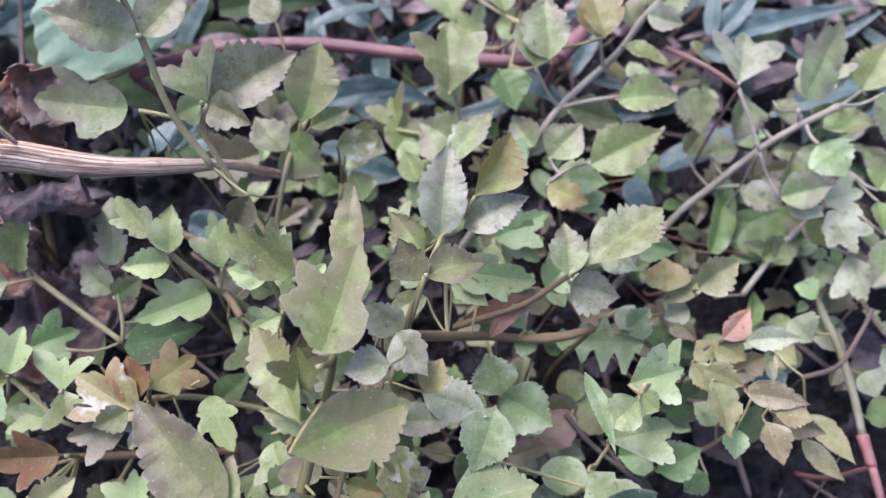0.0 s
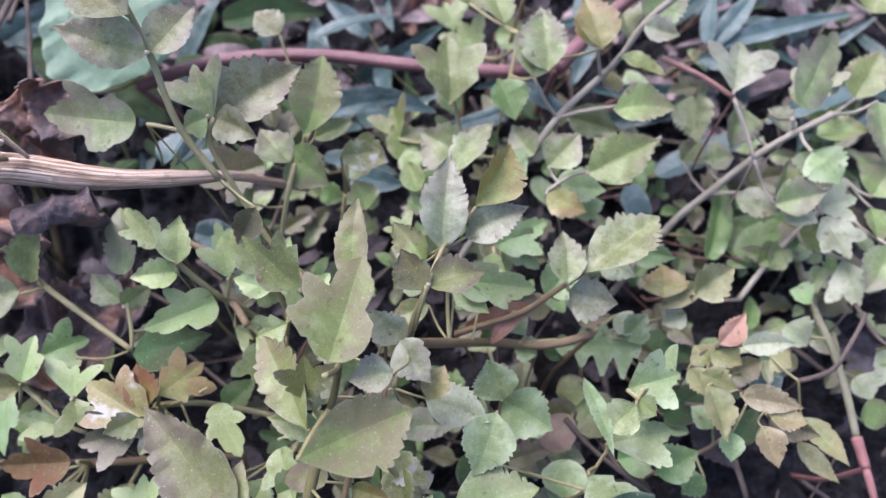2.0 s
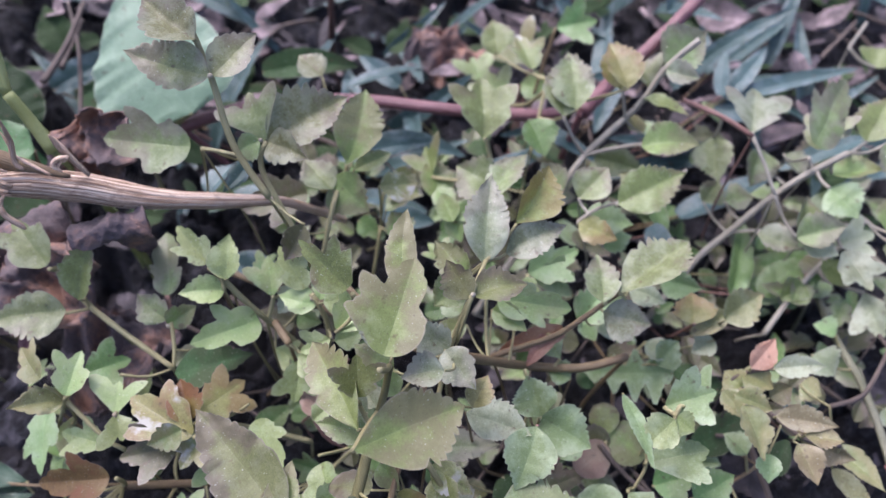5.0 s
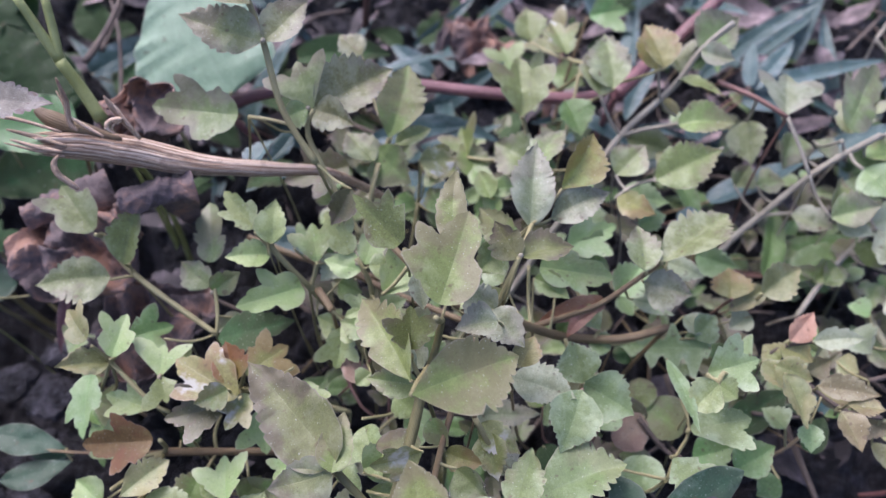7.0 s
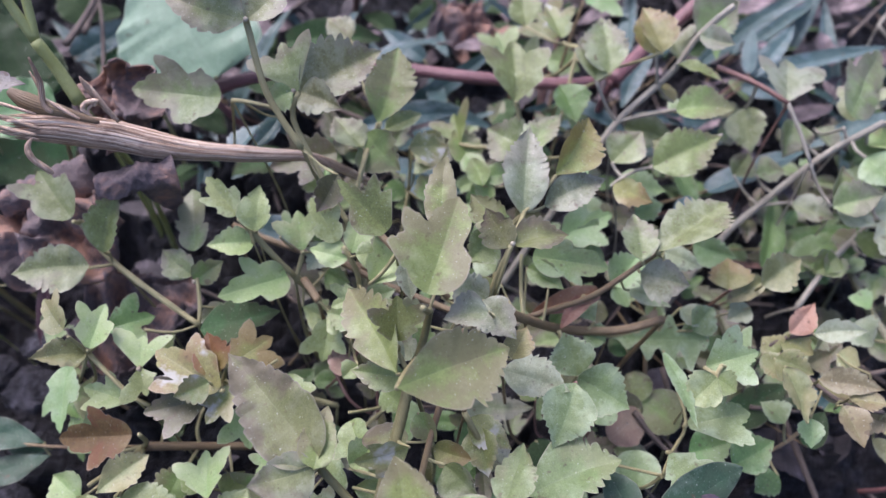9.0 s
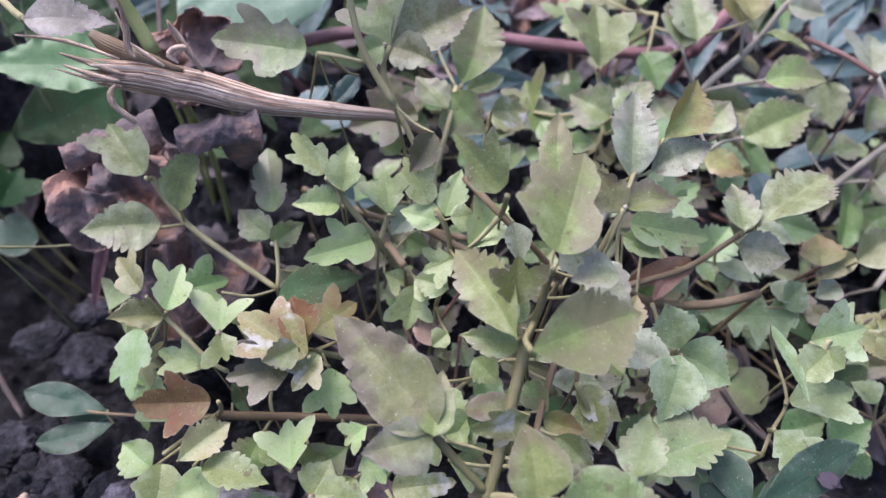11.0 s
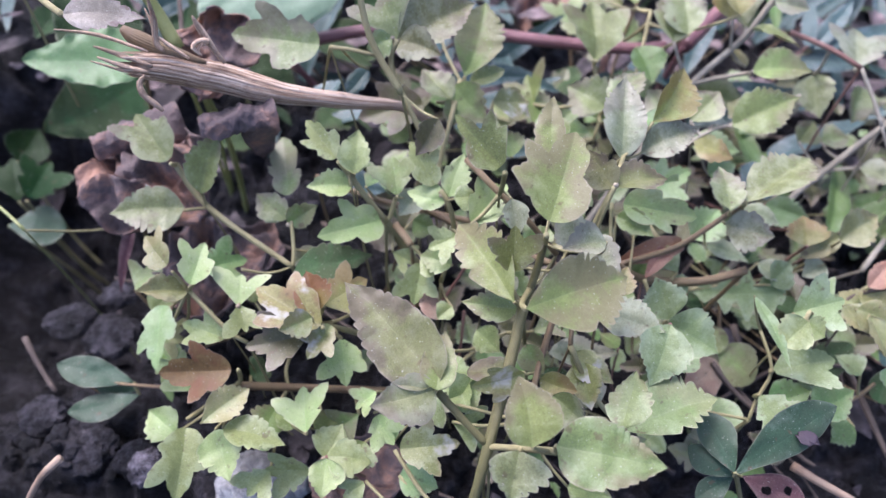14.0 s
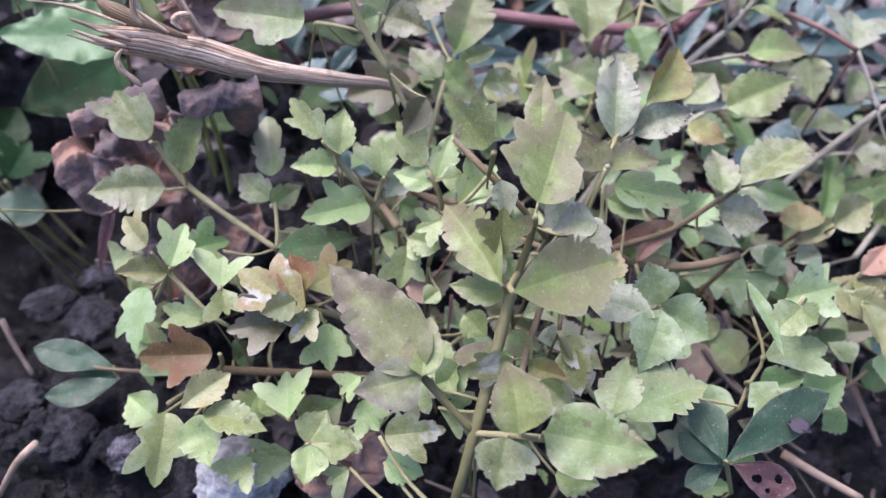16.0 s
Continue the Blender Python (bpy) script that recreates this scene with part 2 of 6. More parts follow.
def stem_material(name, a, b, rough=0.5, stripe=140.0, nodes_dark=0.4):
    m, t, bsdf, _ = nodes_of(name)
    tc = t.nodes.new("ShaderNodeTexCoord")
    mp = t.nodes.new("ShaderNodeMapping")
    mp.inputs["Scale"].default_value = (1, 1, 1)
    t.links.new(tc.outputs["Object"], mp.inputs[0])
    big, fine = noise_node(t, mp.outputs[0], 60, 3), noise_node(t, mp.outputs[0], 700, 3)
    sep = t.nodes.new("ShaderNodeSeparateXYZ")
    t.links.new(tc.outputs["UV"], sep.inputs[0])
    ribs = math_node(t, "SINE", math_node(t, "MULTIPLY", sep.outputs[0], stripe))
    col = ramp_node(t, math_node(t, "ADD", big, math_node(t, "MULTIPLY", ribs, 0.06)), (0.32, a), (0.68, b))
    col = mix_node(t, math_node(t, "MULTIPLY", fine, nodes_dark), col, tuple(c * 0.45 for c in a))
    t.links.new(col, bsdf.inputs["Base Color"])
    bsdf.inputs["Roughness"].default_value = rough
    bump_node(t, math_node(t, "ADD", fine, math_node(t, "MULTIPLY", ribs, 0.35)), 0.4, 0.0006, bsdf)
    return m


STEM = {
    "petiole": stem_material("green_stalk", (0.25, 0.22, 0.10), (0.38, 0.35, 0.175), nodes_dark=0.22),
    "olivestalk": stem_material("olive_brown_stalk", (0.125, 0.115, 0.045), (0.22, 0.205, 0.085)),
    "greenstalk": stem_material("fresh_green_stalk", (0.25, 0.275, 0.08), (0.38, 0.41, 0.16), 0.4),
    "stalk": stem_material("brown_stalk", (0.17, 0.11, 0.06), (0.27, 0.20, 0.10)),
    "redstem": stem_material("reddish_stalk", (0.22, 0.105, 0.08), (0.36, 0.21, 0.17)),
    "redbig": stem_material("wine_red_stem", (0.15, 0.060, 0.065), (0.29, 0.140, 0.145), 0.38),
    "weedstem": stem_material("dull_weed_stem", (0.115, 0.115, 0.065), (0.23, 0.225, 0.15)),
    "pinkjoint": stem_material("pink_stem_joint", (0.22, 0.085, 0.085), (0.38, 0.19, 0.17)),
    "rot": stem_material("rotten_spot", (0.016, 0.011, 0.016), (0.05, 0.035, 0.05), 0.7),
    "darkstem": stem_material("dark_brown_stem", (0.05, 0.025, 0.02), (0.10, 0.05, 0.04)),
    "vine": stem_material("dry_vine", (0.30, 0.265, 0.20), (0.46, 0.42, 0.335)),
    "twig": stem_material("dead_twig", (0.075, 0.055, 0.045), (0.17, 0.13, 0.105), 0.8),
    "straw": stem_material("straw", (0.25, 0.165, 0.11), (0.50, 0.37, 0.27), 0.7, 75.0, 0.3),
}


def straw_material(name, gain):
    """Dry stalk: long buff and brown fibres with darker stains."""
    m, t, bsdf, _ = nodes_of(name)
    tc = t.nodes.new("ShaderNodeTexCoord")
    mp = t.nodes.new("ShaderNodeMapping")
    mp.inputs["Scale"].default_value = (44, 0.05, 1)
    t.links.new(tc.outputs["UV"], mp.inputs[0])
    streak, blot = noise_node(t, mp.outputs[0], 1.0, 5, 0.75), noise_node(t, tc.outputs["Object"], 170, 4, 0.6)
    ramp = [(0.36, (0.045, 0.022, 0.012)), (0.44, (0.20, 0.115, 0.062)), (0.51, (0.46, 0.315, 0.215)), (0.62, (0.82, 0.69, 0.55))]
    col = ramp_node(t, streak, *[(p, tuple(k * gain for k in c)) for p, c in ramp])
    stain = math_node(t, "MULTIPLY", math_node(t, "SUBTRACT", blot, 0.57), 7.0)
    stain.node.use_clamp = True
    col = mix_node(t, math_node(t, "MULTIPLY", stain, 0.7), col, (0.12, 0.062, 0.04))
    t.links.new(col, bsdf.inputs["Base Color"])
    bsdf.inputs["Roughness"].default_value = 0.6
    bump_node(t, math_node(t, "ADD", streak, math_node(t, "MULTIPLY", blot, 0.4)), 0.8, 0.0005, bsdf)
    return m


FIBRE, PALE_FIBRE = straw_material("dry_stalk_fibre", 1.0), straw_material("pale_loose_fibre", 1.7)
KNOT = stem_material("pale_joint", (0.32, 0.26, 0.18), (0.48, 0.42, 0.31))


def earth_material(name, gain):
    m, t, bsdf, _ = nodes_of(name)
    tc = t.nodes.new("ShaderNodeTexCoord")
    p = tc.outputs["Object"]
    a, b, c = noise_node(t, p, 60, 5), noise_node(t, p, 300, 5, 0.75), noise_node(t, p, 1500, 3)
    ramp = [(0.38, (0.006, 0.0052, 0.0062)), (0.47, (0.024, 0.021, 0.026)), (0.56, (0.105, 0.097, 0.116)), (0.66, (0.27, 0.25, 0.29))]
    col = ramp_node(t, math_node(t, "ADD", math_node(t, "MULTIPLY", a, 0.5), math_node(t, "MULTIPLY", b, 0.5)), *[(p, tuple(k * gain for k in c)) for p, c in ramp])
    t.links.new(col, bsdf.inputs["Base Color"])
    t.links.new(math_node(t, "ADD", 0.25, math_node(t, "MULTIPLY", c, 0.6)), bsdf.inputs["Roughness"])
    bsdf.inputs["Specular IOR Level"].default_value = 0.32
    bump_node(t, math_node(t, "ADD", math_node(t, "MULTIPLY", b, 1.0), math_node(t, "MULTIPLY", c, 0.45)), 1.0, 0.004, bsdf)
    return m


def dead_leaf_material(name, a, b, c):
    m, t, bsdf, _ = nodes_of(name)
    tc = t.nodes.new("ShaderNodeTexCoord")
    p = tc.outputs["Object"]
    n1, n2 = noise_node(t, p, 45, 4), noise_node(t, p, 420, 4, 0.7)
    col = ramp_node(t, math_node(t, "ADD", math_node(t, "MULTIPLY", n1, 0.75), math_node(t, "MULTIPLY", n2, 0.25)), (0.36, a), (0.49, b), (0.61, c))
    t.links.new(col, bsdf.inputs["Base Color"])
    bsdf.inputs["Roughness"].default_value = 0.75
    bump_node(t, math_node(t, "ADD", n2, math_node(t, "MULTIPLY", n1, 1.5)), 0.8, 0.0015, bsdf)
    return m


SOIL = earth_material("damp_soil", 0.36)
CLOD = earth_material("damp_clod", 0.5)
CRUMPLED = dead_leaf_material("crumpled_dead_leaf", (0.045, 0.036, 0.038), (0.135, 0.10, 0.098), (0.34, 0.19, 0.13))
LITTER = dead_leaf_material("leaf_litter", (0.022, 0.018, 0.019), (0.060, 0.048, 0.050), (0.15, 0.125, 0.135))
FAR_LITTER = dead_leaf_material("dry_leaf_litter", (0.040, 0.031, 0.031), (0.13, 0.098, 0.098), (0.33, 0.25, 0.25))
CRUST = earth_material("crusted_clod", 1.6)
STONE = dead_leaf_material("crusted_grey_stone", (0.11, 0.105, 0.105), (0.28, 0.275, 0.27), (0.52, 0.51, 0.50))


def drop_material():
    m, t, bsdf, _ = nodes_of("water_drop")
    bsdf.inputs["Transmission Weight"].default_value = 1.0
    bsdf.inputs["Roughness"].default_value = 0.03
    bsdf.inputs["IOR"].default_value = 1.33
    return m


DROP = drop_material()


# ---- builders ----
def part(name, mesh, material, parent=None, label=""):
    """One mesh object, under a thing where one is given."""
    if isinstance(mesh, bmesh.types.BMesh):
        data = bpy.data.meshes.new(name)
        mesh.to_mesh(data)
        mesh.free()
    else:
        data = mesh
    if not data.materials:
        data.materials.append(material)
    for f in data.polygons:
        f.use_smooth = True
    ob = new(name, data)
    if parent:
        ob.parent = parent
        ob.matrix_parent_inverse = parent.matrix_basis.inverted()
    return tagged(ob, label) if label else ob


def half_width(kind, s):
    """Half the width of an untoothed leaf, as a share of its greatest half width, at s from foot to tip."""
    def bow(a, b):
        peak = a / (a + b)
        return (max(0.0, s) ** a * max(0.0, 1 - s) ** b) / (peak ** a * (1 - peak) ** b)
    if kind == "round":
        return math.sin(math.pi * min(1, s * 0.97 + 0.03)) ** 0.5
    if kind == "oblong":
        return (math.sin(math.pi * s ** 1.35) ** 0.75) * 0.97 + 0.03 * (1 - s)
    if kind == "blade":
        return math.sin(math.pi * min(1, 0.10 + 0.9 * s ** 0.8)) ** 0.7
    if kind == "big":
        return math.sin(math.pi * s ** 0.55) ** 0.7
    if kind == "small":
        return bow(0.60, 0.90)
    if kind == "spear":
        return bow(0.70, 1.0)
    if kind == "broad":
        return bow(0.52, 1.02)
    if kind == "rhomb":
        return bow(1.05, 1.10)
    if kind == "oak":
        return (0.25 + 0.75 * math.cos(s * 15.5 - 2.6) ** 2) * bow(0.35, 1.15) + 0.10 * (1 - s)
    return bow(0.72, 1.18)


TEETH = {"ovate": (5, 0.125), "spear": (6, 0.09), "rhomb": (5, 0.17), "broad": (6, 0.065), "serrate": (7, 0.11), "small": (2, 0.09), "round": (4, 0.04)}


def margin_of(kind, rng, length):
    """One side of a leaf's outline: (share of the length, share of the half width) from foot to tip."""
    if kind not in TEETH:
        return [(k / 26, max(0.012, half_width(kind, k / 26))) for k in range(27)]
    count, depth = TEETH[kind]
    count = max(2, round(count * min(1.2, 0.35 + length * 33)) + rng.choice((-1, 0, 0, 1)))
    first = rng.uniform(0.30, 0.44) if kind != "rhomb" else rng.uniform(0.44, 0.52)
    pts = [(first * k / 8, max(0.012, half_width(kind, first * k / 8))) for k in range(8)]
    ends = [first + (0.97 - first) * ((k + (rng.uniform(-0.3, 0.3) if 0 < k < count else 0)) / count) ** 0.92 for k in range(count + 1)]
    for lo, hi in zip(ends, ends[1:]):
        bite = depth * rng.uniform(0.35, 1.5)
        sharp = ((0.03, 1.0), (0.30, 0.62), (0.60, 0.25), (0.88, -0.12), (0.96, 0.25))
        for u, cut in sharp if kind == "serrate" else ((0.03, 1.0), (0.20, 0.52), (0.42, 0.16), (0.66, -0.12), (0.86, -0.30), (0.95, 0.10)):
            s = lo + (hi - lo) * u
            pts.append((s, max(0.012, half_width(kind, s) - bite * cut * min(1.0, half_width(kind, s) * 1.6))))
    return pts + [(1.0, 0.012)]


# the lobes of cut leaves: degrees from the midrib to the left (+) or right (-), reach, spread in degrees, bluntness
LOBES = {
    "lobed": ((0, 1.0, 46, 0.80), (52, 1.0, 40, 0.75), (-52, 1.0, 40, 0.75), (96, 0.72, 38, 0.7), (-96, 0.72, 38, 0.7)),
    "cut": ((0, 1.0, 36, 0.85), (52, 1.0, 32, 0.8), (-52, 1.0, 32, 0.8), (100, 0.66, 36, 0.7), (-100, 0.66, 36, 0.7)),
    "crown": ((0, 0.94, 42, 0.50), (54, 1.0, 40, 0.5), (-54, 1.0, 40, 0.5), (102, 0.78, 40, 0.5), (-102, 0.78, 40, 0.5)),
    "wing_left": ((0, 1.0, 44, 0.72), (50, 1.06, 30, 0.60), (92, 1.2, 46, 0.50), (-62, 0.62, 60, 0.40), (-105, 0.66, 50, 0.40)),
    "wing_right": ((0, 1.0, 30, 0.80), (-48, 0.92, 26, 0.60), (-92, 1.1, 46, 0.50), (62, 0.55, 60, 0.40), (105, 0.6, 50, 0.40)),
    "flag_right": ((0, 1.0, 32, 0.75), (-80, 1.05, 32, 0.70), (-40, 0.78, 26, 0.60), (62, 0.46, 62, 0.40), (112, 0.5, 46, 0.40)),
    "mitten_left": ((0, 1.0, 44, 0.85), (42, 1.12, 30, 0.75), (-58, 0.78, 66, 0.55), (92, 0.72, 44, 0.6), (-94, 0.68, 44, 0.6)),
    "mitten_right": ((0, 1.0, 44, 0.85), (-42, 1.12, 30, 0.75), (58, 0.78, 66, 0.55), (92, 0.68, 44, 0.6), (-94, 0.72, 44, 0.6)),
}


def cut_leaf_mesh(name, kind, length, width, rng):
    """A leaf with lobes round a centre on its midrib, lying along +y with its foot at the origin."""
    heart = rng.uniform(0.34, 0.42)
    ahead, back = (1 - heart) * length, heart * length
    wedge = radians(rng.uniform(40, 54))
    floor = rng.uniform(0.50, 0.64) * min(ahead, width * 0.62)
    lobes = []
    for a, reach, spread, blunt in LOBES[kind]:
        a += rng.uniform(-7, 7) if a else 0
        span = ahead if abs(a) < 15 else width / 2 / max(0.72, math.sin(radians(abs(a))))
        lobes.append((radians(a), span * reach * rng.uniform(0.92, 1.06), radians(spread), blunt, rng.choice((2, 3, 3)) + (length > 0.018), rng.uniform(0.05, 0.12)))
    around, rings = 108, (0.0, 0.16, 0.34, 0.54, 0.74, 0.9, 1.0)
    rim = []
    for k in range(around):
        a = -math.pi + 2 * math.pi * k / around
        r = floor
        for mid, reach, spread, blunt, teeth, bite in lobes:
            gap = abs(a - mid) / spread
            if gap < 1:
                edge = reach * (1 - gap ** 1.45) ** blunt
                notch = (gap * teeth + 0.15) % 1.0
                edge *= 1 - bite * (max(0.0, 1 - notch * 2.2) if gap > 0.12 else 0)
                if gap < 0.10:
                    edge *= 1 + 0.04 * (1 - gap / 0.10)
                r = max(r, edge)
        tail = math.pi - abs(a)
        if tail + wedge < math.pi * 0.98:
            r = min(r, back * math.sin(wedge) / math.sin(tail + wedge))
        rim.append((a, r))
    fold, droop, cup = rng.uniform(0.22, 0.58), rng.uniform(0.0, 0.20), rng.uniform(-0.22, 0.12)
    twist, ruffle = rng.uniform(-0.3, 0.3), rng.uniform(0.2, 0.8)
    seed = Vector((rng.uniform(0, 50), rng.uniform(0, 50), rng.uniform(0, 50)))
    verts, uvs, faces = [], [], []
    soft = 0.035 * width
    for f in rings:
        for a, r in rim:
            x, y = -math.sin(a) * r * f, back + math.cos(a) * r * f
            s = y / length
            z = fold * (math.hypot(x, soft) - soft) + cup * x * x / width * 2 - droop * length * (s * s - 0.35 * s) + twist * x * (s - 0.4)
            z += (noise.noise(seed + Vector((x * 110, y * 110, 0))) * 0.0008 + ruffle * f * f * 0.0014 * noise.noise(seed + Vector((x * 170, y * 170, 4)))) * min(1, width / 0.012)
            verts.append((x, y, z))
            uvs.append((0.5 - math.copysign(0.5 * f * min(1.0, 1.6 * abs(math.sin(a))), a), max(0.0, min(1.0, s))))
    for i in range(len(rings) - 1):
        for k in range(around):
            p, q = i * around + k, i * around + (k + 1) % around
            faces.append((p, p + around, q + around, q))
    data = bpy.data.meshes.new(name)
    data.from_pydata(verts, [], faces)
    layer = data.uv_layers.new(name="UVMap")
    layer.data.foreach_set("uv", [w for f in faces for k in f for w in uvs[k]])
    return data


def blade_mesh(name, kind, length, width, rng):
    """A leaf lying along +y with its foot at the origin: toothed margin, folded midrib, drooping tip and a wavy surface."""
    if kind in LOBES:
        return cut_leaf_mesh(name, kind, length, width, rng)
    sides = {-1: margin_of(kind, rng, length), 1: margin_of(kind, rng, length)}
    rows = sorted({round(s, 4) for k in (-1, 1) for s, _ in sides[k]} | {k / 14 for k in range(15)})
    outline = {k: np.interp(rows, [p[0] for p in sides[k]], [p[1] for p in sides[k]]) for k in (-1, 1)}
    across = (-1, -0.82, -0.56, -0.30, -0.12, 0, 0.12, 0.30, 0.56, 0.82, 1)
    fold, droop = rng.uniform(0.22, 0.60), rng.uniform(0.0, 0.20)
    cup, twist, bend = rng.uniform(-0.24, 0.10), rng.uniform(-0.3, 0.3), rng.uniform(-0.09, 0.09)
    ruffle = rng.uniform(0.2, 0.8)
    if kind == "blade":
        fold, droop, bend = rng.uniform(0.2, 0.5), rng.uniform(0.0, 0.22), rng.uniform(-0.08, 0.08)
    if kind in ("big", "oblong", "round"):
        fold, ruffle = rng.uniform(0.06, 0.18), 2.2 if kind == "big" else 0.5
    seed = Vector((rng.uniform(0, 50), rng.uniform(0, 50), rng.uniform(0, 50)))
    skew = 1 + rng.uniform(-0.16, 0.16)
    push = {"small": 0.1, "ovate": 0.10, "rhomb": 0.16, "serrate": 0.22, "spear": 0.08}.get(kind, 0.03)
    verts, uvs, faces = [], [], []
    n = len(across)
    for r, s in enumerate(rows):
        for a in across:
            sign = 1 if a > 0 else -1
            x = a * outline[sign][r] * width / 2 * (skew if a > 0 else 2 - skew)
            x *= 1 + (0.05 * noise.noise(seed + Vector((s * 9, a, 0))) if abs(a) == 1 else 0)
            y = length * s + a * a * abs(x) * push * (1 - s) ** 0.7
            wave = noise.noise(seed + Vector((x * 110, y * 110, 0))) * 0.0008 + noise.noise(seed + Vector((x * 300, y * 300, 5))) * 0.0003
            wave += ruffle * a * a * 0.0016 * noise.noise(seed + Vector((a * 3, y * 230, 9)))
            z = fold * (math.hypot(x, 0.035 * width) - 0.035 * width) + cup * (x * x) / max(width, 1e-4) * 2 - droop * length * (s * s - 0.35 * s) + wave * min(1, width / 0.012)
            z += twist * x * (s - 0.4)
            verts.append((x + bend * length * s * (1 - s) * 2, y, z))
            uvs.append((0.5 + a * 0.5, s))
    for r in range(len(rows) - 1):
        for c in range(n - 1):
            i = r * n + c
            faces.append((i, i + 1, i + n + 1, i + n))
    data = bpy.data.meshes.new(name)
    data.from_pydata(verts, [], faces)
    layer = data.uv_layers.new(name="UVMap")
    layer.data.foreach_set("uv", [w for f in faces for k in f for w in uvs[k]])
    return data


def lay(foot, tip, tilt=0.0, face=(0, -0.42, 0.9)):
    """The pose of a leaf from its foot to its tip whose upper side turns up and towards the camera."""
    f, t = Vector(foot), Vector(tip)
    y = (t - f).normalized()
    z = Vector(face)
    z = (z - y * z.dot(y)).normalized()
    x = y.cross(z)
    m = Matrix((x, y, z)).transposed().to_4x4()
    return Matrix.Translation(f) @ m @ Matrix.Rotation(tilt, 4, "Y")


def tube_mesh(name, points, radii, sides=9):
    """A round stalk through the points, with a radius at each; UV runs round and along."""
    pts = [Vector(p) for p in points]
    # smooth way through the points
    way, rad = [], []
    for i in range(len(pts) - 1):
        p0, p1, p2, p3 = pts[max(0, i - 1)], pts[i], pts[i + 1], pts[min(len(pts) - 1, i + 2)]
        steps = max(3, min(10, int((p2 - p1).length / 0.004)))
        for k in range(steps + (i == len(pts) - 2)):
            u = k / steps
            way.append(0.5 * ((2 * p1) + (p2 - p0) * u + (2 * p0 - 5 * p1 + 4 * p2 - p3) * u * u + (3 * p1 - p0 - 3 * p2 + p3) * u ** 3))
            rad.append(radii[i] * (1 - u) + radii[i + 1] * u)
    verts, uvs, faces = [], [], []
    up = Vector((0.3, 0.2, 1)).normalized()
    for i, p in enumerate(way):
        d = (way[min(i + 1, len(way) - 1)] - way[max(i - 1, 0)]).normalized()
        x = d.cross(up).normalized() if d.cross(up).length > 1e-3 else Vector((1, 0, 0))
        y = x.cross(d)
        wob = 1 + 0.10 * noise.noise(p * 220)
        for k in range(sides):
            a = 2 * math.pi * k / sides
            verts.append(p + (x * math.cos(a) + y * math.sin(a)) * rad[i] * wob)
            uvs.append((k / sides, i))
    for i in range(len(way) - 1):
        for k in range(sides):
            a, b = i * sides + k, i * sides + (k + 1) % sides
            faces.append((a, b, b + sides, a + sides))
    faces.append(tuple(range(sides))[::-1])
    faces.append(tuple(range((len(way) - 1) * sides, len(way) * sides)))
    data = bpy.data.meshes.new(name)
    data.from_pydata([v[:] for v in verts], [], faces)
    layer = data.uv_layers.new(name="UVMap")
    for loop in data.loops:
        layer.data[loop.index].uv = uvs[loop.vertex_index]
    return data


class Plant:
    """A plant that grows from one root: its leaves, its stems and the thin stalks that join them."""

    def __init__(self, name, label, category, root, group=""):
        z = ground_z(*root)
        self.root = Vector((root[0], root[1], z))
        self.ob = new(name)
        self.ob.empty_display_size = 0.01
        self.ob.matrix_basis = Matrix.Translation(self.root)
        bpy.context.view_layer.update()
        tagged(self.ob, label, category, group)
        self.feet, self.joints, self.rng = [], [], random.Random(name + label)


def leaf(plant, kind, colour, foot, tip, width, tilt=None):
    """A leaf from foot to tip; tilt turns it about its midrib, in degrees, its left side up where positive."""
    rng = random.Random(round(foot[0] * 4e4) * 7 + round(tip[1] * 4e4))
    length = (Vector(tip) - Vector(foot)).length
    ob = part("leaf", blade_mesh("leaf", kind, length, width * 1.06, rng), LEAF[colour], plant.ob)
    turn = rng.uniform(-0.42, 0.42) if tilt is None else radians(tilt)
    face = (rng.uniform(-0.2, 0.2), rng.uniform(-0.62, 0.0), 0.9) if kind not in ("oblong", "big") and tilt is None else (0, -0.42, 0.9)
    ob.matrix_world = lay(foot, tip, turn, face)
    plant.feet.append((Vector(foot), width, ""))
    if width > 0.011 and kind in ("serrate", "ovate", "spear") and colour in ("grey", "umber", "purple", "green", "dusk", "pale"):
        bead(ob, random.Random(round(foot[0] * 1e4)))
    return ob


def eaten(ob, *spots):
    """Ragged holes in a leaf, each at a share of its length and a share of its width from the midrib."""
    bm = bmesh.new()
    bm.from_mesh(ob.data)
    bmesh.ops.subdivide_edges(bm, edges=bm.edges[:], cuts=3, use_grid_fill=True)
    length, width = max(v.co.y for v in bm.verts), max(v.co.x for v in bm.verts) * 2
    gone = []
    for k, (s, a) in enumerate(spots):
        mid, r = Vector((a * width, s * length)), (0.00125, 0.00115, 0.0006)[k % 3]
        gone += [v for v in bm.verts if (v.co.xy - mid).length < r * (1 + 0.35 * noise.noise(v.co * 900))]
    bmesh.ops.delete(bm, geom=list(set(gone)), context="VERTS")
    bm.to_mesh(ob.data)
    bm.free()


def bead(ob, rng):
    """One to four small drops of water lying on a leaf."""
    for _ in range(rng.choice((0, 1, 2, 3, 4))):
        v = rng.choice(ob.data.vertices)
        bm = bmesh.new()
        bmesh.ops.create_icosphere(bm, subdivisions=2, radius=rng.uniform(0.00025, 0.00055))
        bmesh.ops.scale(bm, verts=bm.verts, vec=(1, 1, 0.7))
        bmesh.ops.translate(bm, verts=bm.verts, vec=v.co + Vector((0, 0, 0.0002)))
        drop = part("water_drop", bm, DROP, ob)
        drop.matrix_parent_inverse = Matrix.Identity(4)


